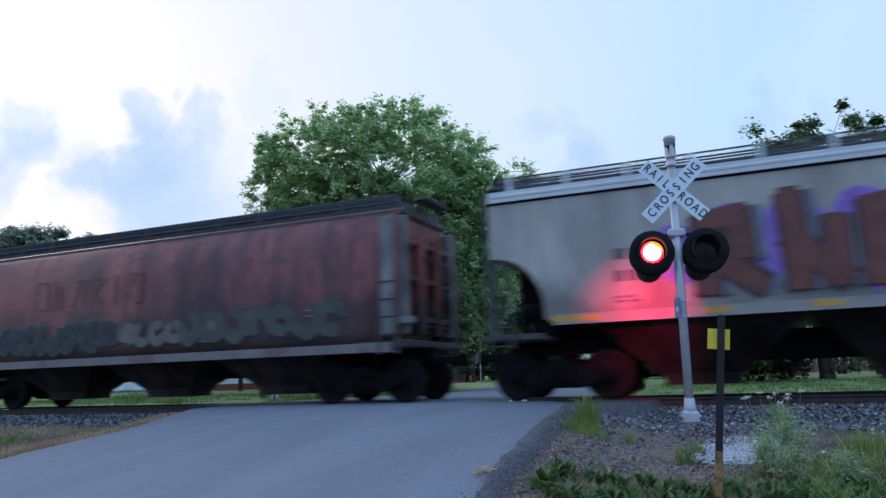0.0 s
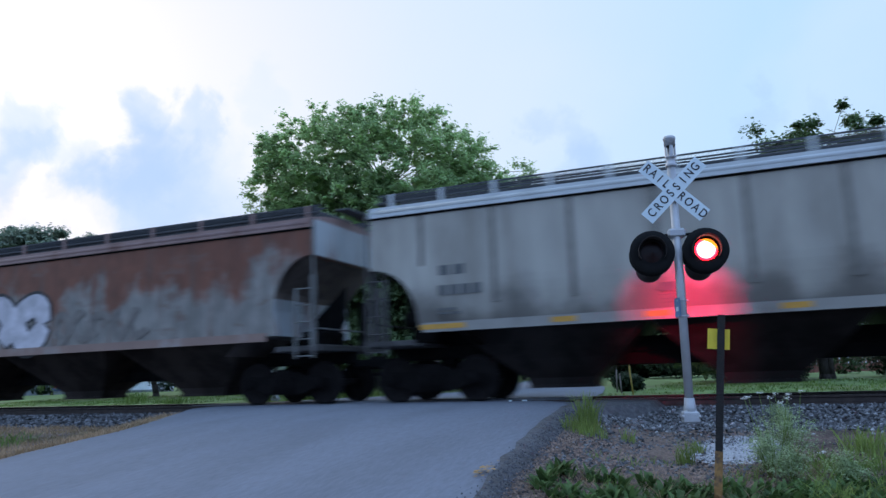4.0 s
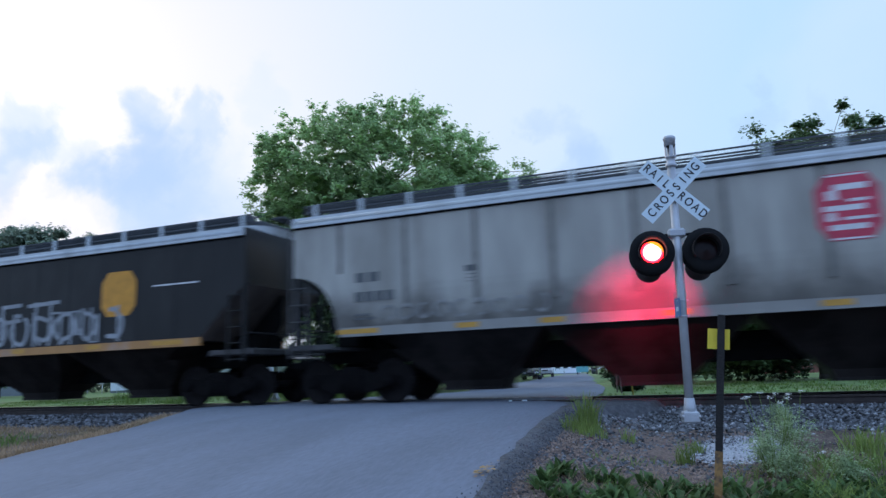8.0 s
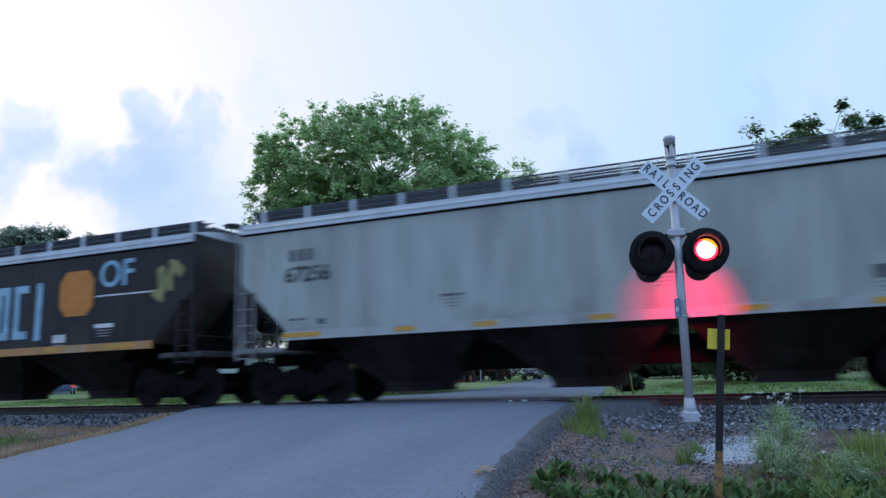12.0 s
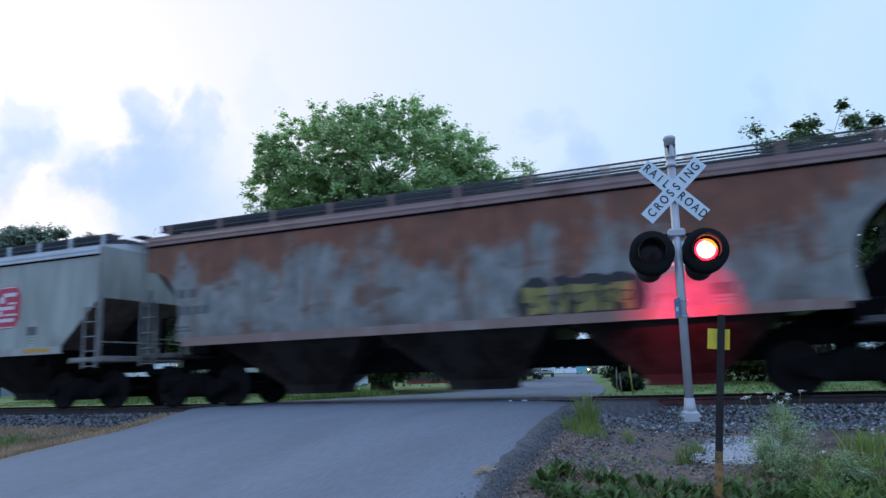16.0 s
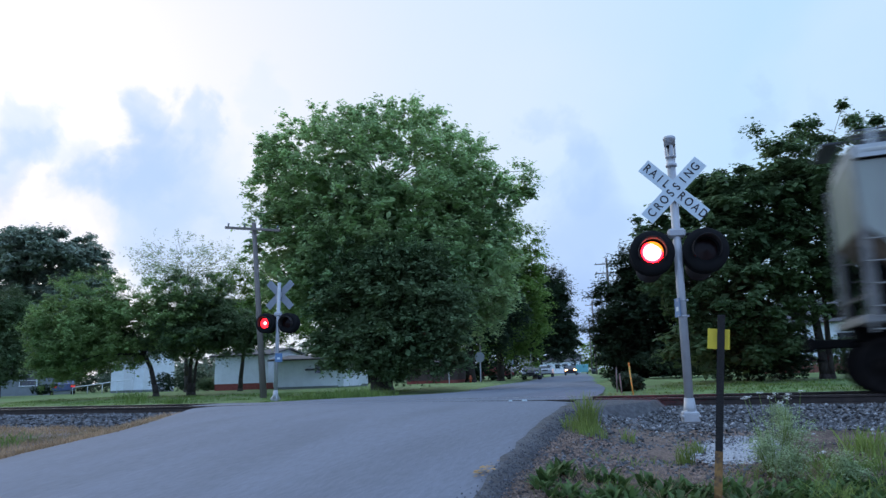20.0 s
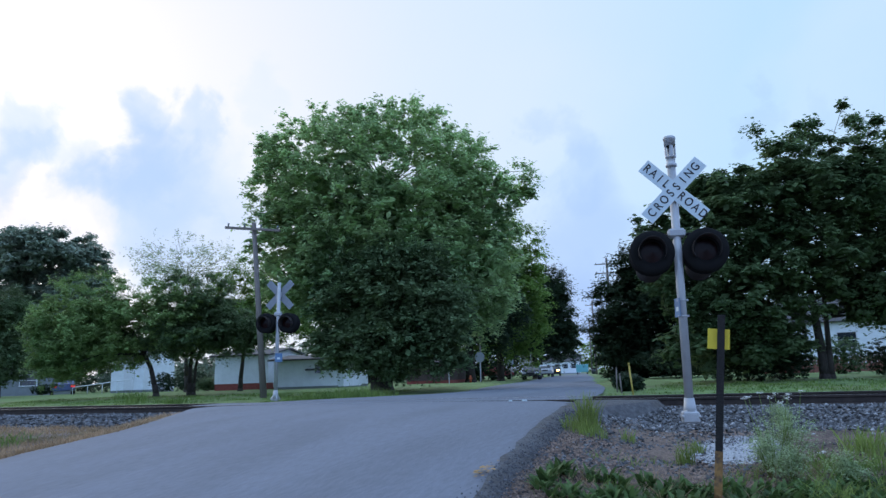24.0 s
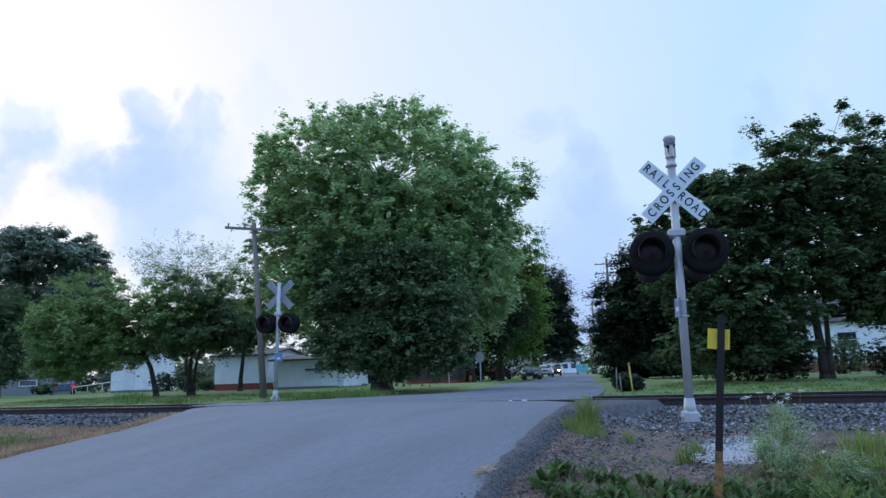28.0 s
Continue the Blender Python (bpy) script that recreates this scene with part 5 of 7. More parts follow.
def vehicle(name, x, y, turn, paint, label, kind="sedan", lit=False, tail=False, parked=True):
    """A road vehicle along local y, front at -y."""
    v = thing(name, label, "car" if kind != "pickup" else "pickup truck", m=pose(x, y, road_z(y) if parked else 0, 0, 0, turn))
    prof = {"sedan": [(-2.25, 0.35), (-2.3, 0.62), (-2.1, 0.78), (-1.2, 0.92), (-0.45, 1.38), (0.9, 1.40), (1.6, 0.98), (2.2, 0.92), (2.28, 0.4)],
            "pickup": [(-2.7, 0.45), (-2.72, 0.85), (-2.5, 1.05), (-1.3, 1.15), (-0.7, 1.72), (0.6, 1.74), (0.75, 1.15), (2.7, 1.12), (2.72, 0.5)],
            "suv": [(-2.3, 0.4), (-2.35, 0.8), (-2.15, 1.02), (-1.2, 1.10), (-0.6, 1.68), (1.7, 1.70), (2.2, 1.1), (2.28, 0.45)]}[kind]
    half = 0.88 if kind == "sedan" else 0.97
    bm = bmesh.new()
    vs = slab(bm, prof, -half, half, Matrix.Rotation(math.radians(90), 4, "Z"))
    for q in vs:
        if q.co.z > 1.2:
            q.co.x *= 0.80
    bmesh.ops.bevel(bm, geom=bm.edges[:], offset=0.05, segments=2, affect="EDGES")
    part("body", bm, paint, v)
    top = max(z for _, z in prof)
    shoulder = prof[3][1]
    bm = bmesh.new()
    y0, y1 = prof[3][0], prof[4][0]
    slab(bm, [(-half * 0.78, shoulder + 0.04), (half * 0.78, shoulder + 0.04), (half * 0.66, top - 0.08), (-half * 0.66, top - 0.08)], -0.01, 0.01,
         Matrix.Translation((0, y0 + 0.02, 0)) @ Matrix.Translation((0, 0, shoulder)) @ Matrix.Rotation(-math.atan2(y1 - y0, top - shoulder), 4, "X") @ Matrix.Translation((0, -0.025, -shoulder)))
    part("windscreen", bm, GLASS, v)
    for s in (-1, 1):
        bm = bmesh.new()
        slab(bm, [(prof[4][0] - 0.2, shoulder + 0.06), (prof[5][0] + 0.1, shoulder + 0.06), (prof[5][0] - 0.1, top - 0.1), (prof[4][0] + 0.05, top - 0.1)], -0.012, 0.012,
             Matrix.Translation((s * half * 0.91, 0, 0)) @ Matrix.Rotation(math.radians(90), 4, "Z"))
        part("side_window", bm, GLASS, v)
        for yy in (prof[0][0] + 0.85, prof[-1][0] - 0.85):
            w = new("wheel")
            w.parent, w.matrix_basis = v, pose(s * (half - 0.08), yy, 0.33, 0, 0, 90)
            bm = bmesh.new()
            lathe(bm, [(0.19, -0.1), (0.31, -0.1), (0.335, -0.06), (0.335, 0.06), (0.31, 0.1), (0.19, 0.1)], 18)
            part("tyre", bm, RUBBER, w)
            bm = bmesh.new()
            lathe(bm, [(0.001, -0.08), (0.19, -0.09), (0.19, 0.09), (0.001, 0.08)], 14)
            part("rim", bm, SIGN_BACK, w)
        bm = bmesh.new()
        bx(bm, (s * half * 0.72, prof[1][0] + 0.05, (prof[1][1] + prof[2][1]) / 2), (0.36, 0.12, 0.17), bevel=0.03)
        part("headlight", bm, HEADLIGHT if lit else HEADLIGHT_OFF, v)
        bm = bmesh.new()
        bx(bm, (s * half * 0.78, prof[-1][0] - 0.03, shoulder - 0.12), (0.3, 0.12, 0.2), bevel=0.03)
        part("tail_light", bm, TAIL_RED, v)
    bm = bmesh.new()
    bx(bm, (0, prof[0][0] + 0.02, 0.45), (1.7 * half, 0.18, 0.16), bevel=0.03)
    part("bumper", bm, RUBBER, v)
    bm = bmesh.new()
    bx(bm, (0, prof[1][0] + 0.03, (prof[1][1] + prof[2][1]) / 2 - 0.02), (0.8, 0.08, 0.16), bevel=0.02)
    part("grille", bm, RUBBER, v)
    return v


PAINT_DARK = material("dark_grey_car_body", (0.05, 0.055, 0.065), 0.25, 0.05, 3, spec=0.6)
PAINT_SILVER = material("silver_car_body", (0.42, 0.44, 0.46), 0.3, 0.05, 3, spec=0.6)
PAINT_RED = material("dark_red_car_body", (0.22, 0.03, 0.04), 0.3, 0.05, 3, spec=0.6)
PAINT_BLUE = material("dark_blue_car_body", (0.03, 0.06, 0.15), 0.3, 0.05, 3, spec=0.6)
PAINT_TEAL = material("teal_panel_paint", (0.16, 0.45, 0.47), 0.5, 0.08, 3)
vehicle("parked_car", -19.9, 73.0, 11, PAINT_DARK, "dark grey saloon parked facing along the street")
vehicle("pickup_truck", -25.1, 99.6, 11, PAINT_SILVER, "silver pickup truck parked at the kerb", "pickup")
vehicle("parked_car", -26.9, 82.0, 60, PAINT_RED, "dark red car parked on a drive in shade", "suv")
vehicle("parked_car", -53.4, 44.5, 232, PAINT_BLUE, "dark blue car parked at the lawn edge")
ONCOMING = vehicle("oncoming_car", -25.0, 112.0, 11, PAINT_DARK, "dark car with lit amber-white headlamps coming down the street", "suv", lit=True)
ONCOMING_ROWS = [(t, pose(x, y, road_z(y), 0, 0, a)) for t, x, y, a in
                 ((0.0, -66.0, 330.0, 11), (11.7, -37.0, 190.0, 11), (16.0, -30.8, 157.0, 11), (20.0, -26.4, 122.0, 11), (21.4, -26.8, 117.0, 11), (23.6, -26.9, 112.5, 11), (25.0, -26.9, 111.6, 11), (28.0, -26.6, 111.2, 11))]

# teal box trailer and a bin at the far end of the street
box = thing("box_trailer", "teal box trailer parked at the end of the street", "trailer", m=pose(-28.4, 142.0, road_z(142), 0, 0, 11))
bm = bmesh.new()
bx(bm, (0, 0, 1.15), (2.3, 4.0, 1.5), bevel=0.05)
part("box", bm, PAINT_TEAL, box)
for s in (-1, 1):
    bm = bmesh.new()
    lathe(bm, [(0.001, -0.1), (0.36, -0.1), (0.36, 0.1), (0.001, 0.1)], 16, pose(s * 0.95, 0, 0.36, 0, 0, 90))
    part("wheel", bm, RUBBER, box)
binn = thing("waste_bin", "dark plastic waste bin at the kerb", "waste bin", m=pose(-25.6, 139.0, road_z(139)))
bm = bmesh.new()
rod(bm, (0, 0, 0), (0, 0, 1.0), 0.42, 0.55, 4)
part("bin_body", bm, PAINT_DARK, binn)
bm = bmesh.new()
bx(bm, (0, 0, 1.06), (0.95, 0.9, 0.12), bevel=0.03)
part("bin_lid", bm, PAINT_DARK, binn)


# ---------------------------------------------------------------- distant woods closing the view
def far_woods(name, seed, x0, x1, y0, y1, h, n, mat, label):
    """A belt of distant trees: clumps of leaves over hidden stems, one object."""
    rng = np.random.default_rng(seed)
    blobs = []
    for i in range(n):
        k = (i + rng.random()) / n
        x, y = x0 + (x1 - x0) * k, y0 + (y1 - y0) * k + rng.uniform(-3, 3)
        hh = h * rng.uniform(0.6, 1.15)
        blobs.append((x, y, hh * 0.55, hh * 0.45, hh * 0.5))
        blobs.append((x + rng.uniform(-3, 3), y, hh * 0.2, hh * 0.5, hh * 0.25))
    verts, faces, _ = leaf_cloud(rng, blobs, n * 90, 22, h * 0.06, h * 0.03, 0.5)
    keep = (verts[:, 2] > -0.4)[faces].all(1)
    ob = fast_mesh(name, verts, faces[keep], mat, None)
    tagged(ob, label, "trees", kind="stuff")


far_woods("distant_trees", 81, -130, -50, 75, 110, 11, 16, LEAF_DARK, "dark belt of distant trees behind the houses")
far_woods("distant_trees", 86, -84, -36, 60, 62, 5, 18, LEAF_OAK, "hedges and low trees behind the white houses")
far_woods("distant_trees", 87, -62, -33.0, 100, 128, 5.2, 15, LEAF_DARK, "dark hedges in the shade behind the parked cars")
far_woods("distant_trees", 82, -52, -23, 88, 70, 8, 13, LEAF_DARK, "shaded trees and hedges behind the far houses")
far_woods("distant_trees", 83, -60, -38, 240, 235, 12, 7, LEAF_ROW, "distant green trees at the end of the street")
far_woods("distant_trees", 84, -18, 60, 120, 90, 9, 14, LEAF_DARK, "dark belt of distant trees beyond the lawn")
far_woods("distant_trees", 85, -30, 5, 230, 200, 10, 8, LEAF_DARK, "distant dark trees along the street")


# ---------------------------------------------------------------- the train
MESHES = {}


def shared(key, mat, build):
    """One mesh for all alike parts in one paint."""
    k = (key, mat.name)
    if k not in MESHES:
        bm = bmesh.new()
        build(bm)
        me = bpy.data.meshes.new(key)
        bm.to_mesh(me)
        bm.free()
        me.materials.append(mat)
        MESHES[k] = me
    return MESHES[k]


# running gear: albedo lowered so grime and under-car shade share one near-black
TRUCK_IRON = material("shaded_grimy_truck_iron", (0.008, 0.007, 0.007), 0.9, 0.35, 6, 0.4, 30, spec=0.08)
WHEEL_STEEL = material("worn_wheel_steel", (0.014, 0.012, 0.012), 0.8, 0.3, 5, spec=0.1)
GRIME_SHADE = material("grime_and_shade_black", (0.008, 0.008, 0.008), 0.9, 0.3, 4, spec=0.08)
REFLECT = material("yellow_reflective_strip", (0.48, 0.25, 0.03), 0.4, 0.15, 9)
HERALD_RED = material("red_herald_paint", (0.48, 0.04, 0.075), 0.6, 0.2, 5)
HERALD_YELLOW = material("yellow_herald_paint", (0.56, 0.25, 0.025), 0.6, 0.15, 5)
HERALD_ORANGE = material("orange_herald_paint", (0.50, 0.175, 0.02), 0.6, 0.15, 5)
MARK_WHITE = material("white_stencil_paint", (0.62, 0.60, 0.60), 0.6, 0.15, 7)
MARK_DARK = material("dark_stencil_paint", (0.085, 0.09, 0.09), 0.6, 0.2, 7)
NUMBER_DARK = material("dark_number_paint", (0.03, 0.033, 0.036), 0.6, 0.2, 7)
WALKWAY = material("walkway_steel", (0.05, 0.055, 0.06), 0.8, 0.2, 8)
# brown dirt of the end recesses, with their shade in the same colour
RECESS = material("recess_dirt_and_shade", (0.14, 0.11, 0.093), 0.85, 0.4, 3, second=(0.06, 0.047, 0.04), second_scale=1.5)
DUSTY = material("dusty_ladder_paint", (0.22, 0.215, 0.20), 0.75, 0.3, 4)
DUST_GREY = material("dusty_grey_post_paint", (0.17, 0.175, 0.165), 0.8, 0.35, 4, second=(0.09, 0.075, 0.07), second_scale=2.0)
SEAM = material("dirty_weld_seam", (0.15, 0.142, 0.125), 0.8, 0.35, 5)
DIRTY = material("dirty_platform_paint", (0.055, 0.052, 0.05), 0.8, 0.3, 5)
ROTATING = []
CARS = []


def build_sideframe(bm):
    slab(bm, [(-1.08, 0.34), (-1.08, 0.56), (-0.86, 0.64), (-0.5, 0.62), (-0.3, 0.72), (0.3, 0.72), (0.5, 0.62), (0.86, 0.64), (1.08, 0.56),
              (1.08, 0.34), (0.86, 0.38), (0.42, 0.22), (-0.42, 0.22), (-0.86, 0.38)], -0.06, 0.06)
    for sx in (-1, 1):
        lathe(bm, [(0.001, -0.17), (0.10, -0.17), (0.13, -0.13), (0.13, -0.05)], 12, Matrix.Translation((0.89 * sx, 0, 0.457)))
    for sx in (-0.22, 0, 0.22):
        rod(bm, (sx, -0.04, 0.26), (sx, -0.04, 0.60), 0.09, seg=8)


def build_bolster(bm):
    bx(bm, (0, 0, 0.66), (0.46, 2.2, 0.22), bevel=0.03)
    rod(bm, (0, 0, 0.7), (0, 0, 0.92), 0.22, seg=12)


def build_wheelset(bm):
    for sy in (-1, 1):
        y = 0.7525 * sy
        lathe(bm, [(0.10, y - 0.075), (0.15, y - 0.06), (0.36, y - 0.03), (0.39, y - 0.065), (0.457, y - 0.065), (0.462, y + 0.02), (0.485, y + 0.045 * sy),
                   (0.40, y + 0.07), (0.36, y + 0.03), (0.15, y + 0.05), (0.10, y + 0.075)] if sy < 0 else
              [(0.10, y - 0.075), (0.15, y - 0.05), (0.36, y - 0.03), (0.40, y - 0.07), (0.485, y - 0.045), (0.462, y - 0.02), (0.457, y + 0.065),
               (0.39, y + 0.065), (0.36, y + 0.03), (0.15, y + 0.06), (0.10, y + 0.075)], 24)
    rod(bm, (0, -1.05, 0), (0, 1.05, 0), 0.08, seg=10)


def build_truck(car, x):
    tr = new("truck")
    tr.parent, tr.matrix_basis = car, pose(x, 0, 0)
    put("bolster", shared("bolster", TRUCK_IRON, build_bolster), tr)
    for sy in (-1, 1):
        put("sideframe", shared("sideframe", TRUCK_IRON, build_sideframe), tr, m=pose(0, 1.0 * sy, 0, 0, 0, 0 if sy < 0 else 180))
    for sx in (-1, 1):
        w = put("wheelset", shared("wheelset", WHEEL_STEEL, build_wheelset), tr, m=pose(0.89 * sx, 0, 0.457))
        ROTATING.append((w, car, x + 0.89 * sx))


def side_outline(half, kind):
    """Half the outline of the car's side: from the eave's end down to the sill, as (x, z)."""
    if kind == "straight":
        return [(half, 4.02), (half, 2.72), (half - 1.28, 1.50)]
    pts = [(half, 4.02), (half, 3.22 if kind == "tall" else 2.72)]
    for k in range(1, 8):
        a = math.radians(90 * k / 8)
        pts.append((half - 1.02 * math.sin(a), 2.10 + 1.12 * math.cos(a) if kind == "tall" else 1.50 + 1.22 * math.cos(a) ** 0.8))
    return pts + ([(half - 1.02, 2.05), (half - 0.94, 1.50)] if kind == "tall" else [(half - 1.02, 1.50)])


ENDS = {}


def end_sheet(paint):
    """The smooth, glossier paint of a car's flat end sheets."""
    if paint.name not in ENDS:
        m = paint.copy()
        b = m.node_tree.nodes["Principled BSDF"]
        b.inputs["Roughness"].default_value = 0.24
        b.inputs["Specular IOR Level"].default_value = 0.7
        ENDS[paint.name] = m
    return ENDS[paint.name]


def hopper_car(centre, half, paint, dark, sill, roofpaint, end="straight", ribs=0, label="", round_side=False,
               strip_x=(-0.78, -0.45, -0.22, 0.08, 0.42, 0.72), strips=True, posts=13):
    cage = (DUSTY if sill is PALE_SILL else paint) if end == "straight" else DUST_GREY if roofpaint is RUST_ROOF else DIRTY
    car = thing("hopper_car", label, "freight car", "hopper cars of the train")
    CARS.append((car, centre))
    # shell
    bm = bmesh.new()
    tall = roofpaint is RUST_ROOF
    right = side_outline(half, "tall" if tall else end)
    pts = right + [(-x, z) for x, z in reversed(right)]
    if round_side:
        # bulging sides: stacked sections
        rows = [(1.14, 1.50), (1.5, 1.56), (2.1, 1.60), (2.8, 1.62), (3.3, 1.57), (3.65, 1.47), (3.9, 1.33), (4.08, 1.14), (4.18, 0.9)]
        rings = []
        for z, w in rows:
            hx = half - 0.10
            rings.append([bm.verts.new(c) for c in ((-hx, -w, z), (hx, -w, z), (hx, w, z), (-hx, w, z))])
        for a, b in zip(rings, rings[1:]):
            for i in range(4):
                bm.faces.new((a[i], a[(i + 1) % 4], b[(i + 1) % 4], b[i])).smooth = i in (0, 2)
        bm.faces.new(rings[0][::-1])
        bm.faces.new(rings[-1])
    else:
        slab(bm, pts, -1.60, 1.60)
        if ribs:
            # sides tucked in towards the sill
            for z in (1.75, 2.05, 2.4):
                bmesh.ops.bisect_plane(bm, geom=bm.verts[:] + bm.edges[:] + bm.faces[:], plane_co=(0, 0, z), plane_no=(0, 0, 1))
            for v in bm.verts:
                v.co.y *= 1 - 0.075 * (max(0, 2.4 - v.co.z) / 0.9) ** 1.6
    bm.normal_update()
    # faces sloping downwards take the darker recess colour, dirt and shade together
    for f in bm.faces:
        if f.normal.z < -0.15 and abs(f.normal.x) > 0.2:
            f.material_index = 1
        elif abs(f.normal.x) > 0.9:
            f.material_index = 2
    part("shell", bm, [paint, RECESS, END_SKY_GREY if tall else end_sheet(paint)], car)
    side = 1.60
    # roof, crowned
    bm = bmesh.new()
    n = 9
    rows = []
    wide, eave, under = (1.22, 4.07, 4.0) if round_side else (1.66, 4.03, 3.82)
    for sx in (0.012 - half, half - 0.012):
        rows.append([bm.verts.new((sx, wide * (2 * i / (n - 1) - 1), eave + 0.20 * (1 - ((2 * i / (n - 1)) - 1) ** 2))) for i in range(n)])
    for i in range(n - 1):
        bm.faces.new((rows[0][i], rows[1][i], rows[1][i + 1], rows[0][i + 1])).smooth = True
    low = [[bm.verts.new((v.co.x, v.co.y, under)) for v in r] for r in rows]
    for i in range(n - 1):
        bm.faces.new((low[0][i], low[0][i + 1], low[1][i + 1], low[1][i]))
    for r, l in zip(rows, low):
        for i in range(n - 1):
            bm.faces.new((r[i], r[i + 1], l[i + 1], l[i]))
    for i in (0, n - 1):
        bm.faces.new((rows[0][i], low[0][i], low[1][i], rows[1][i]))
    bmesh.ops.recalc_face_normals(bm, faces=bm.faces)
    part("roof", bm, roofpaint, car)
    # rounded eave moulding on both sides
    # thin black strip drawn as the shadow line below the roof's edge
    for sy in () if round_side else (-1, 1):
        bm = bmesh.new()
        bx(bm, (0, 1.612 * sy, 3.80), (2 * half, 0.03, 0.035))
        part("eave_shadow_line", bm, GRIME_SHADE, car)
    for sy in () if round_side else (-1, 1):
        bm = bmesh.new()
        rod(bm, (-half + 0.1, 1.60 * sy, 3.93), (half - 0.1, 1.60 * sy, 3.93), 0.075, seg=10)
        part("eave_moulding", bm, roofpaint, car)
    # loading hatch trough on the centre line
    bm = bmesh.new()
    bx(bm, (0, 0, 4.27), (2 * half - 0.5, 1.3, 0.22), bevel=0.03)
    for i in range(7):
        bx(bm, ((i - 3) * (2 * half - 1.2) / 6.5, 0, 4.38), (0.08, 1.3, 0.05))
    part("hatch_cover", bm, WALKWAY, car)
    # running boards on brackets, both sides of the hatches
    for sy in (-1, 1):
        board = part("running_board", _board(half, sy), WALKWAY, car)
        for i in range(posts):
            x = -half + 0.35 + (2 * half - 0.7) * i / (posts - 1)
            put("bracket", shared("bracket", roofpaint, _bracket), board, m=pose(x, 1.02 * sy, 0, 0, 0, 0 if sy > 0 else 180))
    for sx in (-1, 1):
        bm = bmesh.new()
        bx(bm, (sx * (half + 0.18), 0, 4.385), (0.36, 1.3, 0.045), bevel=0.008)
        part("end_walkway", bm, WALKWAY, car)
    # side sills with reflective strips
    hs, low_z = (half - 0.12, 1.06) if round_side else (half - 1.18, 1.40)
    for sy in (-1, 1):
        bm = bmesh.new()
        slab(bm, [(-hs, low_z), (hs, low_z), (hs, low_z + 0.17), (-hs, low_z + 0.17)], 1.60 * sy, 1.645 * sy)
        bx(bm, (0, 1.61 * sy, low_z - 0.01), (2 * hs, 0.12, 0.018))
        s = part("side_sill", bm, sill, car)
        if strips and sy < 0:
            for k, fx in enumerate(strip_x):
                ends = k in (0, len(strip_x) - 1)
                put("reflector", shared("reflector_long" if ends else "reflector", REFLECT, _strip_long if ends else _strip), s,
                    m=pose(fx * half, -1.648, 1.485))
    # vertical side posts
    for sy in (-1, 1):
        for i in range(ribs):
            x = (-1 + 2 * (i + 0.5) / ribs) * (half - 0.4)
            z0 = 1.9 if abs(x) < half - 1.2 else 2.72
            put("side_seam", shared("side_seam%d" % (z0 * 100), SEAM, lambda bm: bx(bm, (0, 0, (3.86 + z0) / 2), (0.11, 0.02, 3.86 - z0), bevel=0.008)),
                car, m=pose(x, (side - 0.004) * sy, 0))
    if end == "straight" and not round_side:
        for sy in (-1, 1):
            for i in range(13):
                x = (-1 + 2 * (i + 0.5) / 13) * (half - 0.3)
                z0 = 1.62 if abs(x) < half - 1.3 else 2.85
                put("side_seam", shared("sheet_seam%d" % (z0 * 100), paint, lambda bm: bx(bm, (0, 0, (3.76 + z0) / 2), (0.045, 0.016, 3.76 - z0), bevel=0.006)),
                    car, m=pose(x, side * sy, 0))
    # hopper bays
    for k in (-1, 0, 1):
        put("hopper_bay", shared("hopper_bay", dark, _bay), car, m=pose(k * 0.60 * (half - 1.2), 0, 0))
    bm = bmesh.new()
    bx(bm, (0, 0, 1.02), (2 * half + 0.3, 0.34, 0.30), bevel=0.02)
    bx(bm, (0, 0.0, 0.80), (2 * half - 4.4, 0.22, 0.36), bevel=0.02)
    part("centre_sill", bm, GRIME_SHADE, car)
    # ends: platforms, posts, ladders, couplers
    for sx in (-1, 1):
        bm = bmesh.new()
        bx(bm, (sx * (half - 0.45), 0, 1.16), (1.20, 3.0, 0.06))
        bx(bm, (sx * (half + 0.12), 0, 1.20), (0.12, 3.15, 0.14), bevel=0.015)
        for sy in (-1, 1):
            bx(bm, (sx * (half - 0.45), 1.53 * sy, 1.20), (1.05, 0.06, 0.11), bevel=0.01)
        part("end_platform", bm, DUSTY if end == "straight" and sill is PALE_SILL else DIRTY, car)
        for sy in (-1, 1):
            bm = bmesh.new()
            bx(bm, (sx * (half - 0.04), 1.52 * sy, 2.0), (0.10, 0.10, 1.55), bevel=0.01)
            part("corner_post", bm, cage, car)
            lad = new("ladder")
            lad.parent = car
            for dx in (0.02, -0.42):
                bm = bmesh.new()
                z1 = 4.0 if dx > 0 else 2.5
                bx(bm, (sx * (half + 0.03 + dx), 1.66 * sy, (0.98 + z1) / 2), (0.05, 0.03, z1 - 0.98))
                part("stile", bm, cage, lad)
            for r in range(5):
                put("rung", shared("rung", cage, lambda bm: rod(bm, (-0.22, 0, 0), (0.22, 0, 0), 0.014, seg=6)), lad,
                    m=pose(sx * (half - 0.17), 1.67 * sy, 1.03 + 0.36 * r))
        # cross bar and slim brake stand on the end
        bm = bmesh.new()
        rod(bm, (sx * (half + 0.02), -1.52, 1.62), (sx * (half + 0.02), 1.52, 1.62), 0.018, seg=6)
        part("hand_rail", bm, cage, car)
        bm = bmesh.new()
        bx(bm, (sx * (half - 0.02), 0.62, 1.75), (0.12, 0.16, 1.15), bevel=0.02)
        bx(bm, (sx * (half - 0.75), 0.0, 1.42), (0.6, 1.1, 0.42), bevel=0.04)
        part("brake_stand", bm, GRIME_SHADE, car)
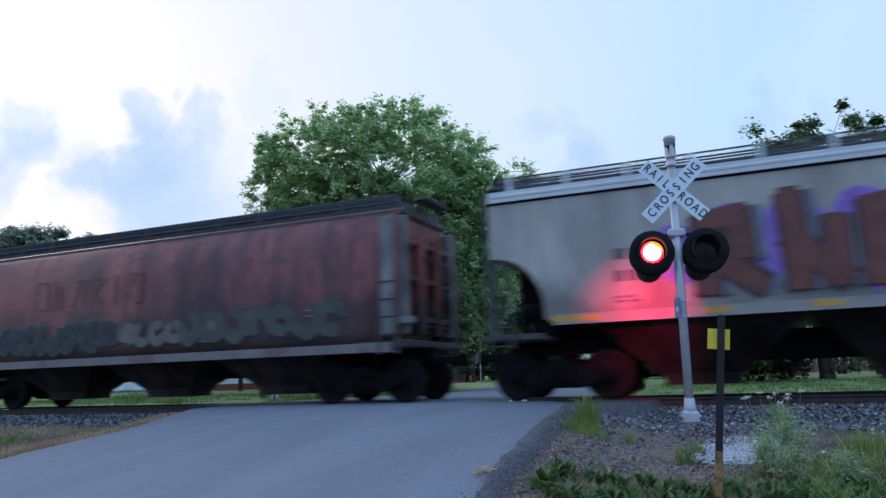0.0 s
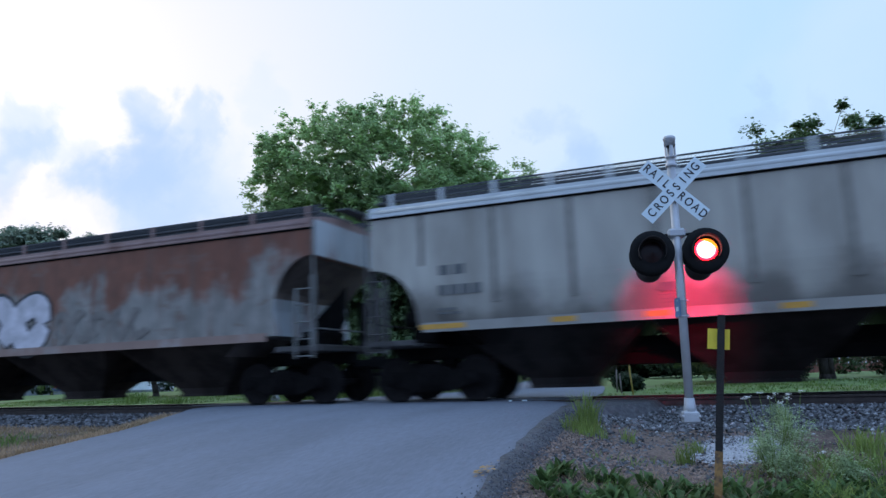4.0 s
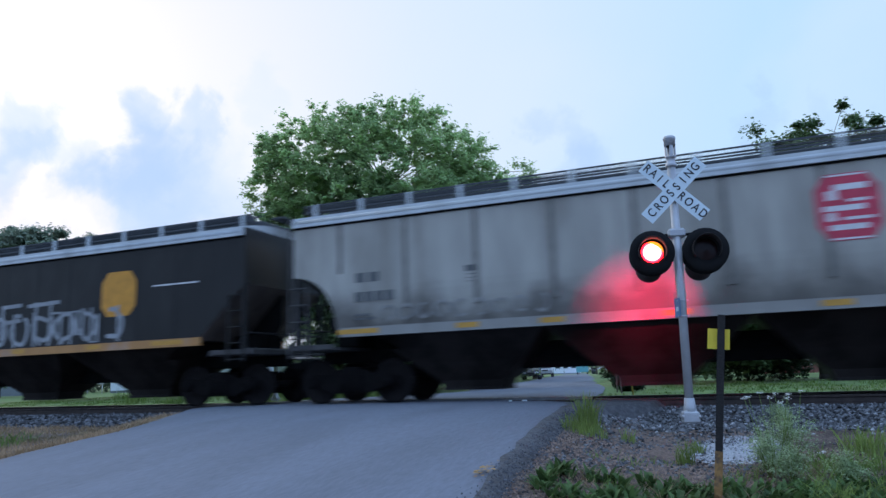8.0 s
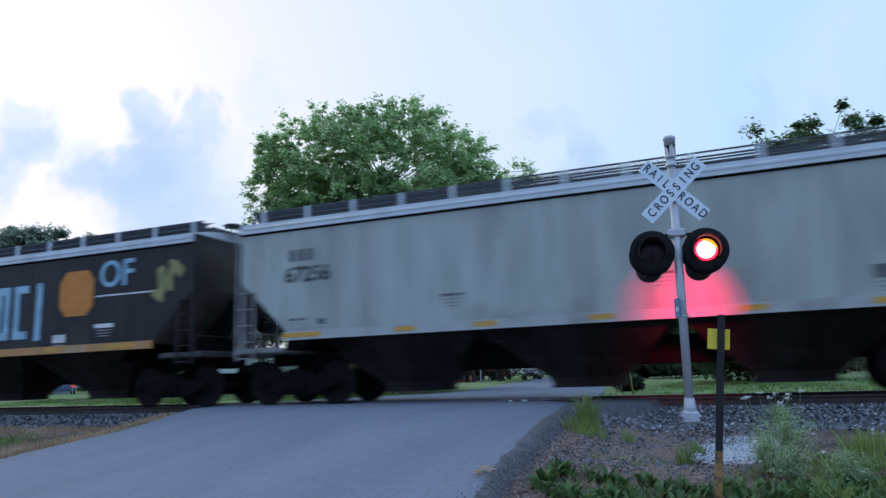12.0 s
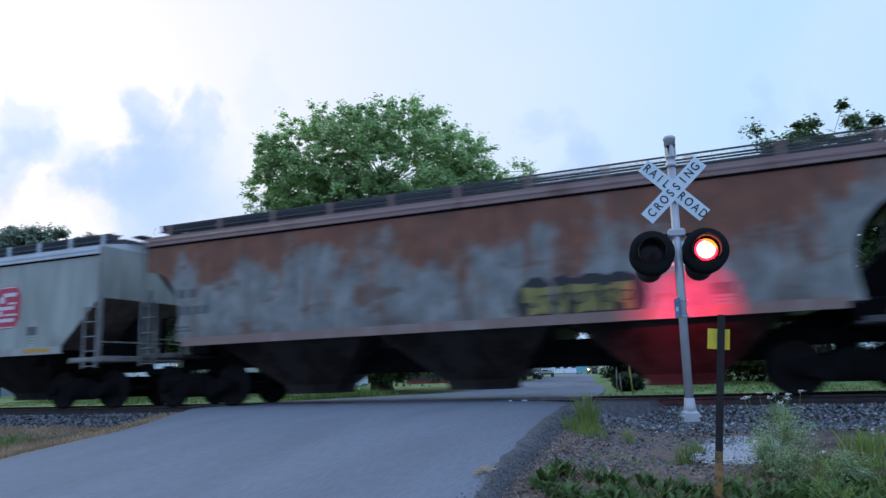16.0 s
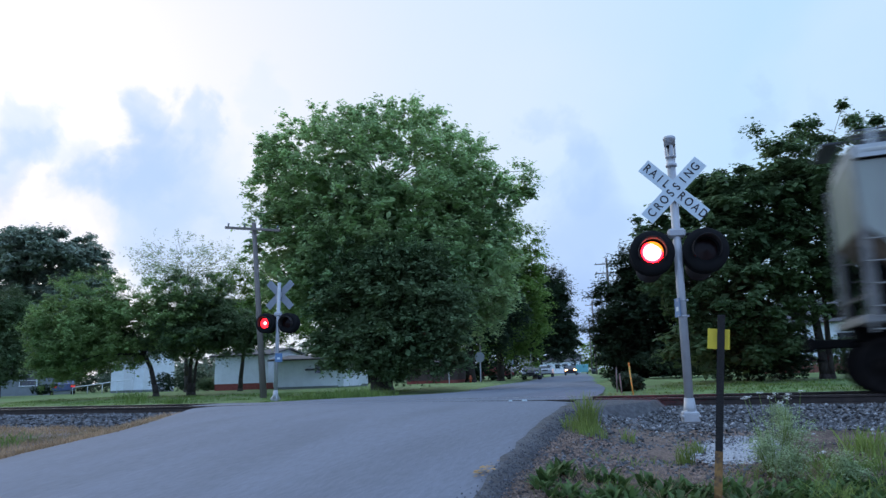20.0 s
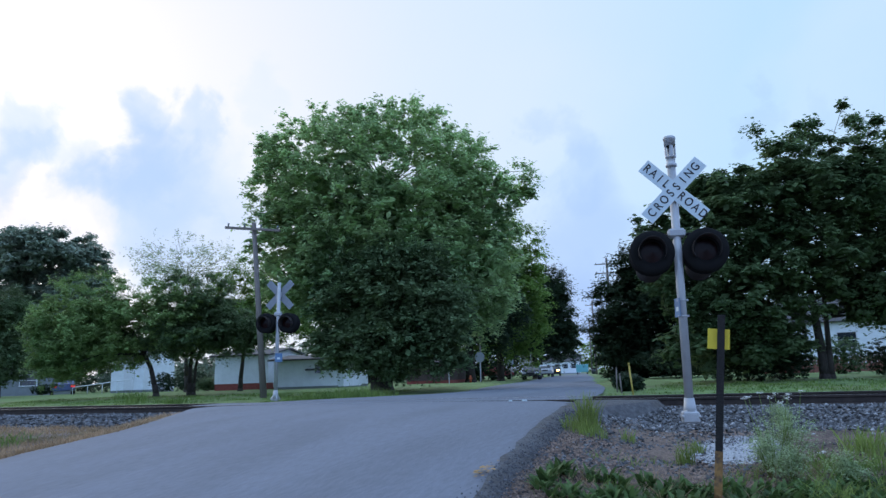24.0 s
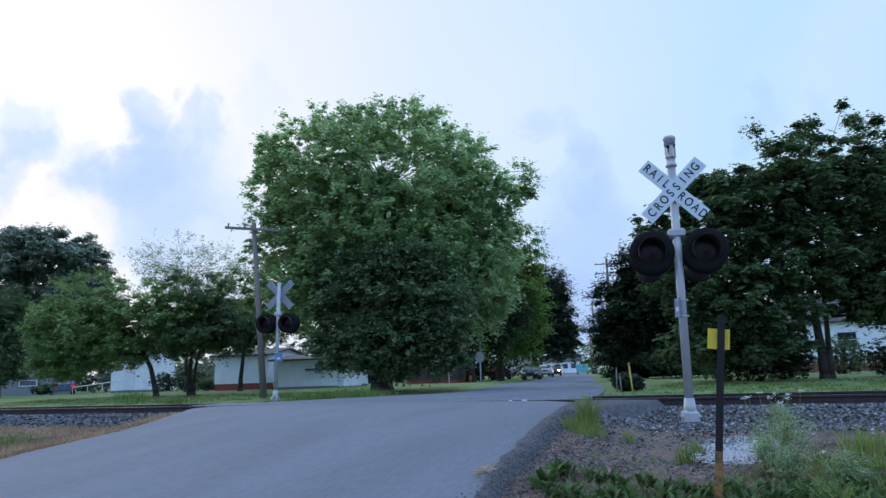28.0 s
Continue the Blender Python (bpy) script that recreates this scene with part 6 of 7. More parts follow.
        # dark plate added on the centre line under the slope for the recess's shade
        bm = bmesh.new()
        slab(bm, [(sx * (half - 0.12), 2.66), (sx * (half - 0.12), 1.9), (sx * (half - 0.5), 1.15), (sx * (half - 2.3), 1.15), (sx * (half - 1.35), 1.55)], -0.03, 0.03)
        part("recess_dark_plate", bm, GRIME_SHADE, car)
        # steeper sheet inside the end
        bm = bmesh.new()
        a, b = sx * (half - 0.25), sx * (half - 2.3)
        top = 3.18 if tall else 2.66
        vs = [bm.verts.new(c) for c in ((a, -1.55, top), (a, 1.55, top), (b, 1.55, 1.1), (b, -1.55, 1.1))]
        f = bm.faces.new(vs)
        bmesh.ops.solidify(bm, geom=[f], thickness=0.03)
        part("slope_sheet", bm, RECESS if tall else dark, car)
        bm = bmesh.new()
        bx(bm, (sx * (half + 0.45), 0, 0.86), (0.75, 0.14, 0.16), bevel=0.02)
        bx(bm, (sx * (half + 0.80), 0.05, 0.86), (0.22, 0.26, 0.28), bevel=0.05)
        part("coupler", bm, GRIME_SHADE, car)
        bm = bmesh.new()
        rod(bm, (sx * (half + 0.5), 0.25, 0.86), (sx * (half + 0.65), 0.2, 0.55), 0.025, seg=6)
        rod(bm, (sx * (half + 0.65), 0.2, 0.55), (sx * (half + 0.88), 0.1, 0.62), 0.025, seg=6)
        part("air_hose", bm, GRIME_SHADE, car)
        build_truck(car, sx * (half - 1.10))
    bm = bmesh.new()
    lathe(bm, [(0.24, -0.015), (0.27, 0), (0.24, 0.015), (0.24, -0.015)], 18, pose(half + 0.15, 0.7, 2.1, 0, 0, 90))
    for k in range(3):
        bx(bm, (0, 0, 0), (0.5, 0.02, 0.03), pose(half + 0.15, 0.7, 2.1, 0, 0, 90) @ Matrix.Rotation(math.radians(60 * k), 4, "Y"))
    part("brake_wheel", bm, GRIME_SHADE, car)
    bm = bmesh.new()
    rod(bm, (-half + 0.3, -0.5, 1.75), (-half + 1.2, -0.5, 1.75), 0.16, seg=12)
    part("brake_cylinder", bm, GRIME_SHADE, car)
    return car


def _board(half, sy):
    """Open steel grating: deep cross slats between edge bars."""
    verts, faces = [], []

    def bar(c, d):
        k = len(verts)
        verts.extend([(c[0] + sx * d[0] / 2, c[1] + sy_ * d[1] / 2, c[2] + sz * d[2] / 2) for sx in (-1, 1) for sy_ in (-1, 1) for sz in (-1, 1)])
        faces.extend([tuple(k + i for i in f) for f in ((0, 1, 3, 2), (4, 6, 7, 5), (0, 4, 5, 1), (2, 3, 7, 6), (0, 2, 6, 4), (1, 5, 7, 3))])
    n = int((2 * half - 0.1) / 0.105)
    for i in range(n):
        bar((-half + 0.08 + 0.105 * i, 1.10 * sy, 4.318), (0.012, 0.30, 0.165))
    for y, z in ((0.94, 4.385), (1.26, 4.385), (1.26, 4.24)):
        bar((0, y * sy, z), (2 * half - 0.1, 0.012, 0.034))
    bm = bmesh.new()
    vs = [bm.verts.new(v) for v in verts]
    for f in faces:
        bm.faces.new([vs[i] for i in f])
    return bm


def _bracket(bm):
    bx(bm, (0, 0.235, 4.25), (0.085, 0.07, 0.30), bevel=0.01)


def _strip(bm):
    bx(bm, (0, 0, 0), (0.46, 0.006, 0.10))


def _strip_long(bm):
    bx(bm, (0, 0, 0), (0.95, 0.006, 0.10))


def _bay(bm):
    top, bot = 1.75, 0.55
    rows = []
    for z, hx, hy in ((1.40, top + 0.05, 1.45), (0.80, top - 0.55, 0.80), (0.42, bot + 0.17, 0.45), (0.22, bot + 0.08, 0.40)):
        rows.append([bm.verts.new(c) for c in ((-hx, -hy, z), (hx, -hy, z), (hx, hy, z), (-hx, hy, z))])
    for a, b in zip(rows, rows[1:]):
        for i in range(4):
            bm.faces.new((a[i], a[(i + 1) % 4], b[(i + 1) % 4], b[i]))
    bm.faces.new(rows[-1])
    bm.faces.new(rows[0][::-1])
    bmesh.ops.recalc_face_normals(bm, faces=bm.faces)
    bx(bm, (0, 0, 0.25), (1.34, 0.88, 0.06))


def herald(car, x, mat, z=2.67, w=0.47, h=0.56, bars=True):
    bm = bmesh.new()
    slab(bm, [(-w * 0.62, -h), (w * 0.62, -h), (w, -h * 0.55), (w, h * 0.55), (w * 0.62, h), (-w * 0.62, h), (-w, h * 0.55), (-w, -h * 0.55)], -0.004, 0.004)
    o = part("herald", bm, mat, car, "painted railway emblem, plain shape with bars")
    o.matrix_basis = pose(x, -1.606, z)
    if bars:
        for k, (dx, dz, sx, sz) in enumerate(((0.0, 0.53, 0.56, 0.03), (0.06, 0.33, 0.50, 0.10), (-0.22, 0.20, 0.16, 0.16), (0.16, 0.10, 0.30, 0.05), (-0.06, -0.02, 0.60, 0.09),
                                              (-0.26, -0.16, 0.13, 0.14), (0.14, -0.20, 0.44, 0.05), (-0.02, -0.34, 0.56, 0.09), (0.0, -0.53, 0.56, 0.03))):
            bm = bmesh.new()
            bx(bm, (dx, -0.006, dz), (sx, 0.004, sz))
            part("emblem_bar", bm, MARK_WHITE, o)


def marks(car, x, mat, number="", z=2.60, rows=((0.0, 0.62, 0.20), (-0.40, 0.95, 0.20), (-0.78, 0.4, 0.05), (-0.86, 0.5, 0.05))):
    """Reporting marks as plain bars; a number where it can be read."""
    for k, (dz, w, h) in enumerate(rows):
        if number and k == 1:
            me = text_mesh("car_number", number, 0.46, NUMBER_DARK, 0.002, 1.0, 0.03)
            put("car_number", me, car, m=pose(x + 0.5, -1.606, z + dz, 90, 0, 0))
            continue
        bm = bmesh.new()
        n = max(1, int(w / 0.22)) if h > 0.1 else 2
        for i in range(n):
            bx(bm, ((i + 0.5) * w / n, 0, dz), (w / n * 0.72, 0.004, h), None)
        o = part("stencil_mark", bm, mat, car)
        o.matrix_basis = pose(x, -1.605, z)


def plates(car, spots, mat):
    """Small stencilled data blocks low on the side."""
    for x, z, w, h in spots:
        bm = bmesh.new()
        bx(bm, (0, 0, 0), (w, 0.004, h))
        for i in range(3):
            bx(bm, (0, 0, -h * 0.5 - 0.06 - 0.07 * i), (w * (0.9 - 0.15 * i), 0.003, 0.010))
        o = part("data_stencil", bm, mat, car)
        o.matrix_basis = pose(x, -1.605, z)


def stripe(car, x, z, w, mat):
    """One thin painted line."""
    bm = bmesh.new()
    bx(bm, (0, 0, 0), (w, 0.004, 0.035))
    part("painted_line", bm, mat, car).matrix_basis = pose(x, -1.605, z)


COATS = {}


def graffiti(car, seed, x0, x1, z0, z1, fill, edge, count, fat=0.5, bars=False):
    """A row of sprayed loops, hooks and bars on a darker rim, each one bent ribbon of paint. They spell nothing."""
    rng = random.Random(seed)
    lift = COATS[car.name] = COATS.get(car.name, -0.008) + 0.008
    step = (x1 - x0) / count
    for i in range(count):
        cx, cz, hh = x0 + step * (i + 0.5), (z0 + z1) / 2, (z1 - z0) / 2
        if bars == "block":
            path = rng.choice(([(-0.6, 1), (-0.6, -1), (0.0, -1), (0.0, 0.6)], [(-0.5, -1), (-0.5, 0.9), (0.1, 0.9), (0.1, -0.5), (0.6, -0.5), (0.6, 1)],
                               [(-0.6, 0.2), (-0.6, 1), (0.5, 1), (0.5, -1), (-0.1, -1)], [(-0.2, 1), (-0.1, -1)], [(-0.7, 0.9), (0.6, 0.9), (-0.5, -0.1), (0.6, -0.9)],
                               [(-0.6, -1), (-0.1, 0.3), (-0.5, 0.9), (0.5, 0.9), (0.5, -1)]))
        elif bars:
            path = rng.choice(([(-0.1, 1.0), (-0.1, -1.0)], [(-0.5, 0.9), (-0.5, -0.95), (0.4, -0.95)], [(-0.5, -0.95), (-0.5, 0.9), (0.45, 0.9), (0.45, -0.95)]))
        else:
            a0, span = rng.uniform(0, 6.28), rng.uniform(3.4, 5.9) * rng.choice((-1, 1))
            rx, rz = rng.uniform(0.55, 0.95), rng.uniform(0.7, 0.95)
            path = [(math.cos(a0 + span * k / 19) * rx, math.sin(a0 + span * k / 19) * rz + 0.10 * math.sin(0.8 * k)) for k in range(20)]
            if rng.random() < 0.5:
                path.append((rng.uniform(-0.9, 0.9), rng.choice((-1.0, 1.0))))
        path = [Vector((cx + px * step * 0.52, 0, cz + pz * hh)) for px, pz in path]
        for name, mat, wid, yy in (("graffiti_rim", edge, fat * 1.28, -1.604), ("graffiti_stroke", fill, fat, -1.609)):
            if mat is None:
                continue
            bm = bmesh.new()
            yy -= lift + 0.0004 * i
            wd = wid * min(step, 2 * hh) * 0.34
            front, back = [], []
            for k, p in enumerate(path):
                t = (path[min(k + 1, len(path) - 1)] - path[max(k - 1, 0)]).normalized()
                n = Vector((-t.z, 0, t.x)) * wd * (0.75 if k in (0, len(path) - 1) else 1.0)
                ext = t * wd * 0.5 * (-1 if k == 0 else 1 if k == len(path) - 1 else 0)
                for store, y in ((front, yy - 0.002), (back, yy + 0.002)):
                    store.append([bm.verts.new((q.x, y, q.z)) for q in (p + n + ext, p - n + ext)])
            for k in range(len(path) - 1):
                for s in (front, back):
                    bm.faces.new((s[k][0], s[k][1], s[k + 1][1], s[k + 1][0]))
                for e in (0, 1):
                    bm.faces.new((front[k][e], front[k + 1][e], back[k + 1][e], back[k][e]))
            part(name, bm, mat, car)


GLYPHS = {"a": [[(-0.75, -1), (-0.75, 0.72), (0.45, 0.85), (0.5, -0.1)], [(-0.6, -0.15), (0.85, -1)]],
          "b": [[(-0.55, 1.15), (-0.45, -1)], [(-0.45, 0.05), (0.8, -0.95)], [(0.85, 0.35), (0.8, -0.95)]],
          "R": [[(-0.7, -1), (-0.7, 1), (0.6, 1), (0.6, 0.1), (-0.5, 0.0)], [(-0.1, 0.0), (0.7, -1)]], "Y": [[(-0.7, 1), (-0.6, 0.1), (0.6, 0.1)], [(0.65, 1), (0.5, -1), (-0.5, -1)]],
          "N": [[(-0.7, -1), (-0.7, 1), (0.65, -0.9), (0.7, 1)]], "O": [[(-0.65, -0.9), (-0.65, 0.95), (0.65, 0.95), (0.65, -0.9), (-0.65, -0.9)]],
          "S": [[(0.7, 0.95), (-0.6, 0.95), (-0.6, 0.1), (0.6, 0.0), (0.6, -0.9), (-0.7, -0.9)]], "I": [[(0, 1), (0, -1)]], "T": [[(0, -1), (0, 0.95)], [(-0.8, 0.95), (0.8, 0.95)]],
          "C": [[(0.7, 0.95), (-0.6, 0.95), (-0.6, -0.9), (0.7, -0.9)]], "/": [[(-0.7, -1), (0.9, 1)]], "E": [[(0.8, 1), (-0.7, 0.95), (-0.7, -0.9)], [(-0.7, 0), (0.8, 0.1)]], "H": [[(-0.6, 1), (-0.6, -1)], [(0.6, 1), (0.6, -1)], [(-1.2, 0.9), (1.2, 1)]], "!": [[(0, 1), (0, -0.55)], [(0, -0.8), (0, -1)]], ".": [[(-0.2, -0.6), (0.3, -0.6)], [(-0.2, -0.85), (0.3, -0.85)]]}


def sprayed_word(car, word, x0, x1, z0, z1, mat, fat, lift=0.0):
    """Tall block letters sprayed in bent ribbons of paint."""
    step, hh = (x1 - x0) / len(word), (z1 - z0) / 2
    for i, ch in enumerate(word):
        bm = bmesh.new()
        for path in GLYPHS[ch]:
            path = [Vector((x0 + step * (i + 0.5) + px * step * 0.36, 0, (z0 + z1) / 2 + pz * (hh - fat * 0.6))) for px, pz in path]
            for k, (p, q) in enumerate(zip(path, path[1:])):
                t = (q - p).normalized()
                n = Vector((-t.z, 0, t.x)) * fat / 2
                p, q = p - t * fat * 0.48, q + t * fat * 0.48
                slab(bm, [(v.x, v.z) for v in (p + n, p - n, q - n, q + n)], -1.610 - 0.0012 * k + lift, -1.604 + lift)
        part("graffiti_letter", bm, mat, car)


def spray(name, c):
    return material(name, c, 0.6, 0.25, 4)


def car_paint(name, c, rust=None, lo=0.5, hi=0.7, scale=0.8, stretch=(1, 1, 0.5), vary=0.10, top=0.0, mid=None, streak=0.0, dirt=None, dirt_z=2.3, gloss=0.4, blotch=None, run=None):
    """Railway paint with stains. top: rust gathers under the roof (or away from height mid); streak: runs of dirt; dirt: ragged splashed grime."""
    m = material(name, c, 0.55, vary, 2.5, 0.08, 20, second=rust, second_scale=scale, second_lo=lo, second_hi=hi, stretch=stretch, spec=gloss)
    nt = m.node_tree
    N, L = nt.nodes.new, nt.links.new
    co = [n for n in nt.nodes if n.type == "TEX_COORD"][0]
    b = nt.nodes["Principled BSDF"]

    def maths(op, x, y, z=None):
        q = N("ShaderNodeMath")
        q.operation = op
        for k, v in enumerate((x, y, z)):
            if v is None:
                continue
            if isinstance(v, (int, float)):
                q.inputs[k].default_value = v
            else:
                L(v, q.inputs[k])
        return q.outputs[0]

    sep = N("ShaderNodeSeparateXYZ")
    L(co.outputs["Object"], sep.inputs[0])
    height = sep.outputs["Z"]
    if top:
        rng_node = [n for n in nt.nodes if n.type == "MAP_RANGE" and abs(n.inputs[1].default_value - lo) < 1e-6][0]
        if mid is None:
            w = maths("MULTIPLY_ADD", height, top, -2.85 * top)
        else:
            away = maths("ABSOLUTE", maths("SUBTRACT", height, mid), 0.0)
            w = maths("MULTIPLY_ADD", away, top, -0.55 * top)
        src = rng_node.inputs[0].links[0].from_socket
        L(maths("ADD", src, w), rng_node.inputs[0])

    def blend(colour, mask):
        mx = N("ShaderNodeMixRGB")
        mx.inputs[2].default_value = (*colour, 1)
        L(mask, mx.inputs[0])
        L(b.inputs["Base Color"].links[0].from_socket, mx.inputs[1])
        L(mx.outputs[0], b.inputs["Base Color"])

    def noise_at(sx, sz, scale_):
        mp = N("ShaderNodeMapping")
        mp.inputs["Scale"].default_value = (sx, 1, sz)
        L(co.outputs["Object"], mp.inputs[0])
        nz = N("ShaderNodeTexNoise")
        nz.inputs["Scale"].default_value = scale_
        nz.inputs["Detail"].default_value = 7
        nz.inputs["Roughness"].default_value = 0.6
        L(mp.outputs[0], nz.inputs["Vector"])
        return nz.outputs["Fac"]

    def soft(src, p, q, amount):
        r = N("ShaderNodeMapRange")
        r.interpolation_type = "SMOOTHSTEP"
        r.inputs[1].default_value, r.inputs[2].default_value, r.inputs[4].default_value = p, q, amount
        L(src, r.inputs[0])
        return r.outputs[0]

    if streak:
        blend((c[0] * 0.42, c[1] * 0.40, c[2] * 0.38), soft(noise_at(1.0, 0.10, 2.6), 0.52, 0.74, streak))
    if run:
        # narrow rust runs down the side
        blend(run, soft(noise_at(2.4, 0.16, 1.6), 0.55, 0.66, 0.8))
    if blotch:
        # scattered stains, wider than high
        blend(blotch, soft(noise_at(0.7, 1.3, 1.25), 0.54, 0.64, 0.75))
    if dirt:
        # splashed grime with a ragged upper edge
        w = maths("MULTIPLY_ADD", height, -0.42, 0.42 * dirt_z)
        blend(dirt, soft(maths("ADD", noise_at(1.0, 0.8, 1.1), w), 0.40, 0.72, 0.85))
    return m


GREY = car_paint("grey_car_paint", (0.335, 0.362, 0.315), (0.235, 0.235, 0.21), 0.45, 0.78, 0.9, (1, 1, 0.22), 0.16, streak=0.3, dirt=(0.17, 0.16, 0.135), dirt_z=1.5)
GREY_WARM = car_paint("warm_grey_car_paint", (0.365, 0.348, 0.302), (0.20, 0.185, 0.155), 0.45, 0.78, 0.9, (1, 1, 0.22), 0.16, streak=0.2, dirt=(0.125, 0.115, 0.10), dirt_z=2.0)
GREY_BLUE = car_paint("blue_grey_car_paint", (0.33, 0.385, 0.385), (0.26, 0.31, 0.31), 0.45, 0.78, 0.9, (1, 1, 0.22), 0.14, streak=0.25)
RUSTY_GREY = car_paint("rusty_grey_car_paint", (0.205, 0.21, 0.195), (0.18, 0.07, 0.037), 0.42, 0.58, 0.75, (1, 1, 0.8), 0.32, top=0.17, streak=0.5, blotch=(0.135, 0.068, 0.042), run=(0.15, 0.062, 0.034), dirt=(0.10, 0.08, 0.068), dirt_z=1.55)
RUSTY_BROWN = car_paint("rusty_brown_car_paint", (0.225, 0.197, 0.168), (0.175, 0.092, 0.06), 0.40, 0.62, 0.5, (0.8, 1, 1.2), 0.28, top=0.20, mid=2.35, streak=0.45, blotch=(0.14, 0.065, 0.04), run=(0.145, 0.078, 0.05))
RUST_RED = car_paint("rust_red_car_paint", (0.21, 0.20, 0.18), (0.15, 0.055, 0.031), 0.40, 0.56, 0.8, (1, 1, 0.7), 0.28, top=0.22, streak=0.5, blotch=(0.14, 0.085, 0.065), run=(0.13, 0.048, 0.028))
OXIDE = car_paint("dark_red_oxide_paint", (0.235, 0.076, 0.068), (0.06, 0.036, 0.033), 0.47, 0.66, 0.6, (1, 1, 0.35), 0.25, streak=0.8, blotch=(0.085, 0.045, 0.04), run=(0.085, 0.03, 0.027), dirt=(0.046, 0.036, 0.032), dirt_z=2.3)
BLACK_CAR = car_paint("black_car_paint", (0.013, 0.0125, 0.0125), (0.027, 0.026, 0.025), 0.5, 0.75, 0.6, (1, 1, 0.4), 0.2, gloss=0.3)
PALE_SILL = car_paint("pale_sill_paint", (0.345, 0.35, 0.325), (0.21, 0.195, 0.17), 0.5, 0.7, 1.5)
GREY_SILL = car_paint("dirty_grey_sill_paint", (0.26, 0.25, 0.225), (0.15, 0.135, 0.115), 0.5, 0.7, 1.5)
DUST_SILL = car_paint("dusty_red_grey_sill_paint", (0.165, 0.14, 0.13), (0.09, 0.06, 0.052), 0.5, 0.7, 1.5)
BROWN_SILL = car_paint("brown_sill_paint", (0.24, 0.16, 0.13), (0.3, 0.27, 0.25), 0.5, 0.7, 1.5)
ORANGE_SILL = car_paint("orange_sill_paint", (0.40, 0.20, 0.065), (0.36, 0.25, 0.19), 0.5, 0.7, 1.5)
PALE_ROOF = car_paint("pale_roof_paint", (0.50, 0.535, 0.54), (0.38, 0.40, 0.395), 0.5, 0.75, 0.8)
# rust-patched end sheets; their pale blue-grey is sky reflection put into the colour
END_SKY_GREY = car_paint("sky_pale_end_paint", (0.36, 0.40, 0.41), (0.26, 0.17, 0.13), 0.52, 0.68, 0.9, run=(0.24, 0.13, 0.09), gloss=0.6)
RUST_ROOF = car_paint("rusty_roof_paint", (0.25, 0.165, 0.145), (0.17, 0.09, 0.07), 0.5, 0.7, 0.8)
DARK_ROOF = car_paint("dark_roof_paint", (0.05, 0.042, 0.04), (0.08, 0.06, 0.05), 0.5, 0.7, 0.8)
# hopper bays: brownish grime, darkened further to hold the shade under the train
BAY_DARK = car_paint("shaded_grimy_hopper_paint", (0.032, 0.027, 0.025), (0.014, 0.012, 0.011), 0.45, 0.65, 1.2, gloss=0.08)
BAY_BROWN = car_paint("shaded_grimy_brown_hopper_paint", (0.050, 0.040, 0.035), (0.020, 0.016, 0.014), 0.45, 0.65, 1.2, gloss=0.08)
SP_PURPLE, SP_BROWN = spray("purple_spray", (0.22, 0.12, 0.42)), spray("brown_spray", (0.13, 0.04, 0.027))
SP_TEAL, SP_BLACK = spray("teal_spray", (0.07, 0.11, 0.10)), spray("black_spray", (0.02, 0.02, 0.022))
SP_WHITE, SP_SKY = spray("white_spray", (0.47, 0.46, 0.49)), spray("sky_blue_spray", (0.24, 0.41, 0.50))
SP_OLIVE = spray("olive_spray", (0.22, 0.20, 0.07))
SP_DULL = spray("dull_tan_spray", (0.16, 0.145, 0.13))
SP_SLATE = spray("slate_spray", (0.12, 0.135, 0.16))
SP_DARKRED = spray("dark_red_spray", (0.055, 0.02, 0.022))
SP_MUSTARD = spray("mustard_spray", (0.22, 0.185, 0.05))
SP_ORANGE = spray("orange_spray", (0.45, 0.20, 0.03))
SP_MAUVE = spray("mauve_spray", (0.17, 0.14, 0.16))
SP_DUST = spray("dusty_brown_spray", (0.12, 0.10, 0.085))
SP_OXDARK = spray("faded_dark_red_spray", (0.13, 0.046, 0.042))
SP_TEALDUST = spray("teal_grey_spray", (0.05, 0.05, 0.043))
SP_FAINT = spray("faint_grey_spray", (0.22, 0.215, 0.20))
SP_SILVER = spray("silver_spray", (0.27, 0.285, 0.295))
DECAL_SKY = material("blue_white_decal", (0.25, 0.48, 0.62), 0.5, 0.1, 3, second=(0.62, 0.66, 0.66), second_scale=1.2)
DECAL_GREEN = material("green_decal", (0.08, 0.30, 0.20), 0.5, 0.1, 3)


def decal(car, x, z, w=1.15, h=0.52):
    """A landscape sticker: pale sky over a green field with a white line."""
    d = new("side_decal")
    d.parent, d.matrix_basis = car, pose(x, -1.606, z)
    for name, mat, dz, hh, yy in (("decal_sky", DECAL_SKY, h * 0.22, h * 0.56, 0), ("decal_field", DECAL_GREEN, -h * 0.28, h * 0.44, 0), ("decal_line", MARK_WHITE, -h * 0.22, h * 0.1, -0.003)):
        bm = bmesh.new()
        bx(bm, (0, yy, dz), (w if yy == 0 else w * 0.7, 0.004, hh))
        part(name, bm, mat, d)


car = hopper_car(204.55, 7.3, GREY_WARM, BAY_DARK, GREY_SILL, PALE_ROOF, "curved", 0, label="warm grey covered hopper car with purple and brown graffiti")
marks(car, -5.0, MARK_DARK)
graffiti(car, 33, -4.3, -2.6, 2.1, 2.9, SP_PURPLE, None, 2, 0.55)
graffiti(car, 36, -3.6, 6.4, 1.75, 3.35, SP_PURPLE, None, 9, 0.42)
sprayed_word(car, "ababbaba", -3.45, 6.75, 1.68, 3.35, SP_SLATE, 0.36, -0.030)
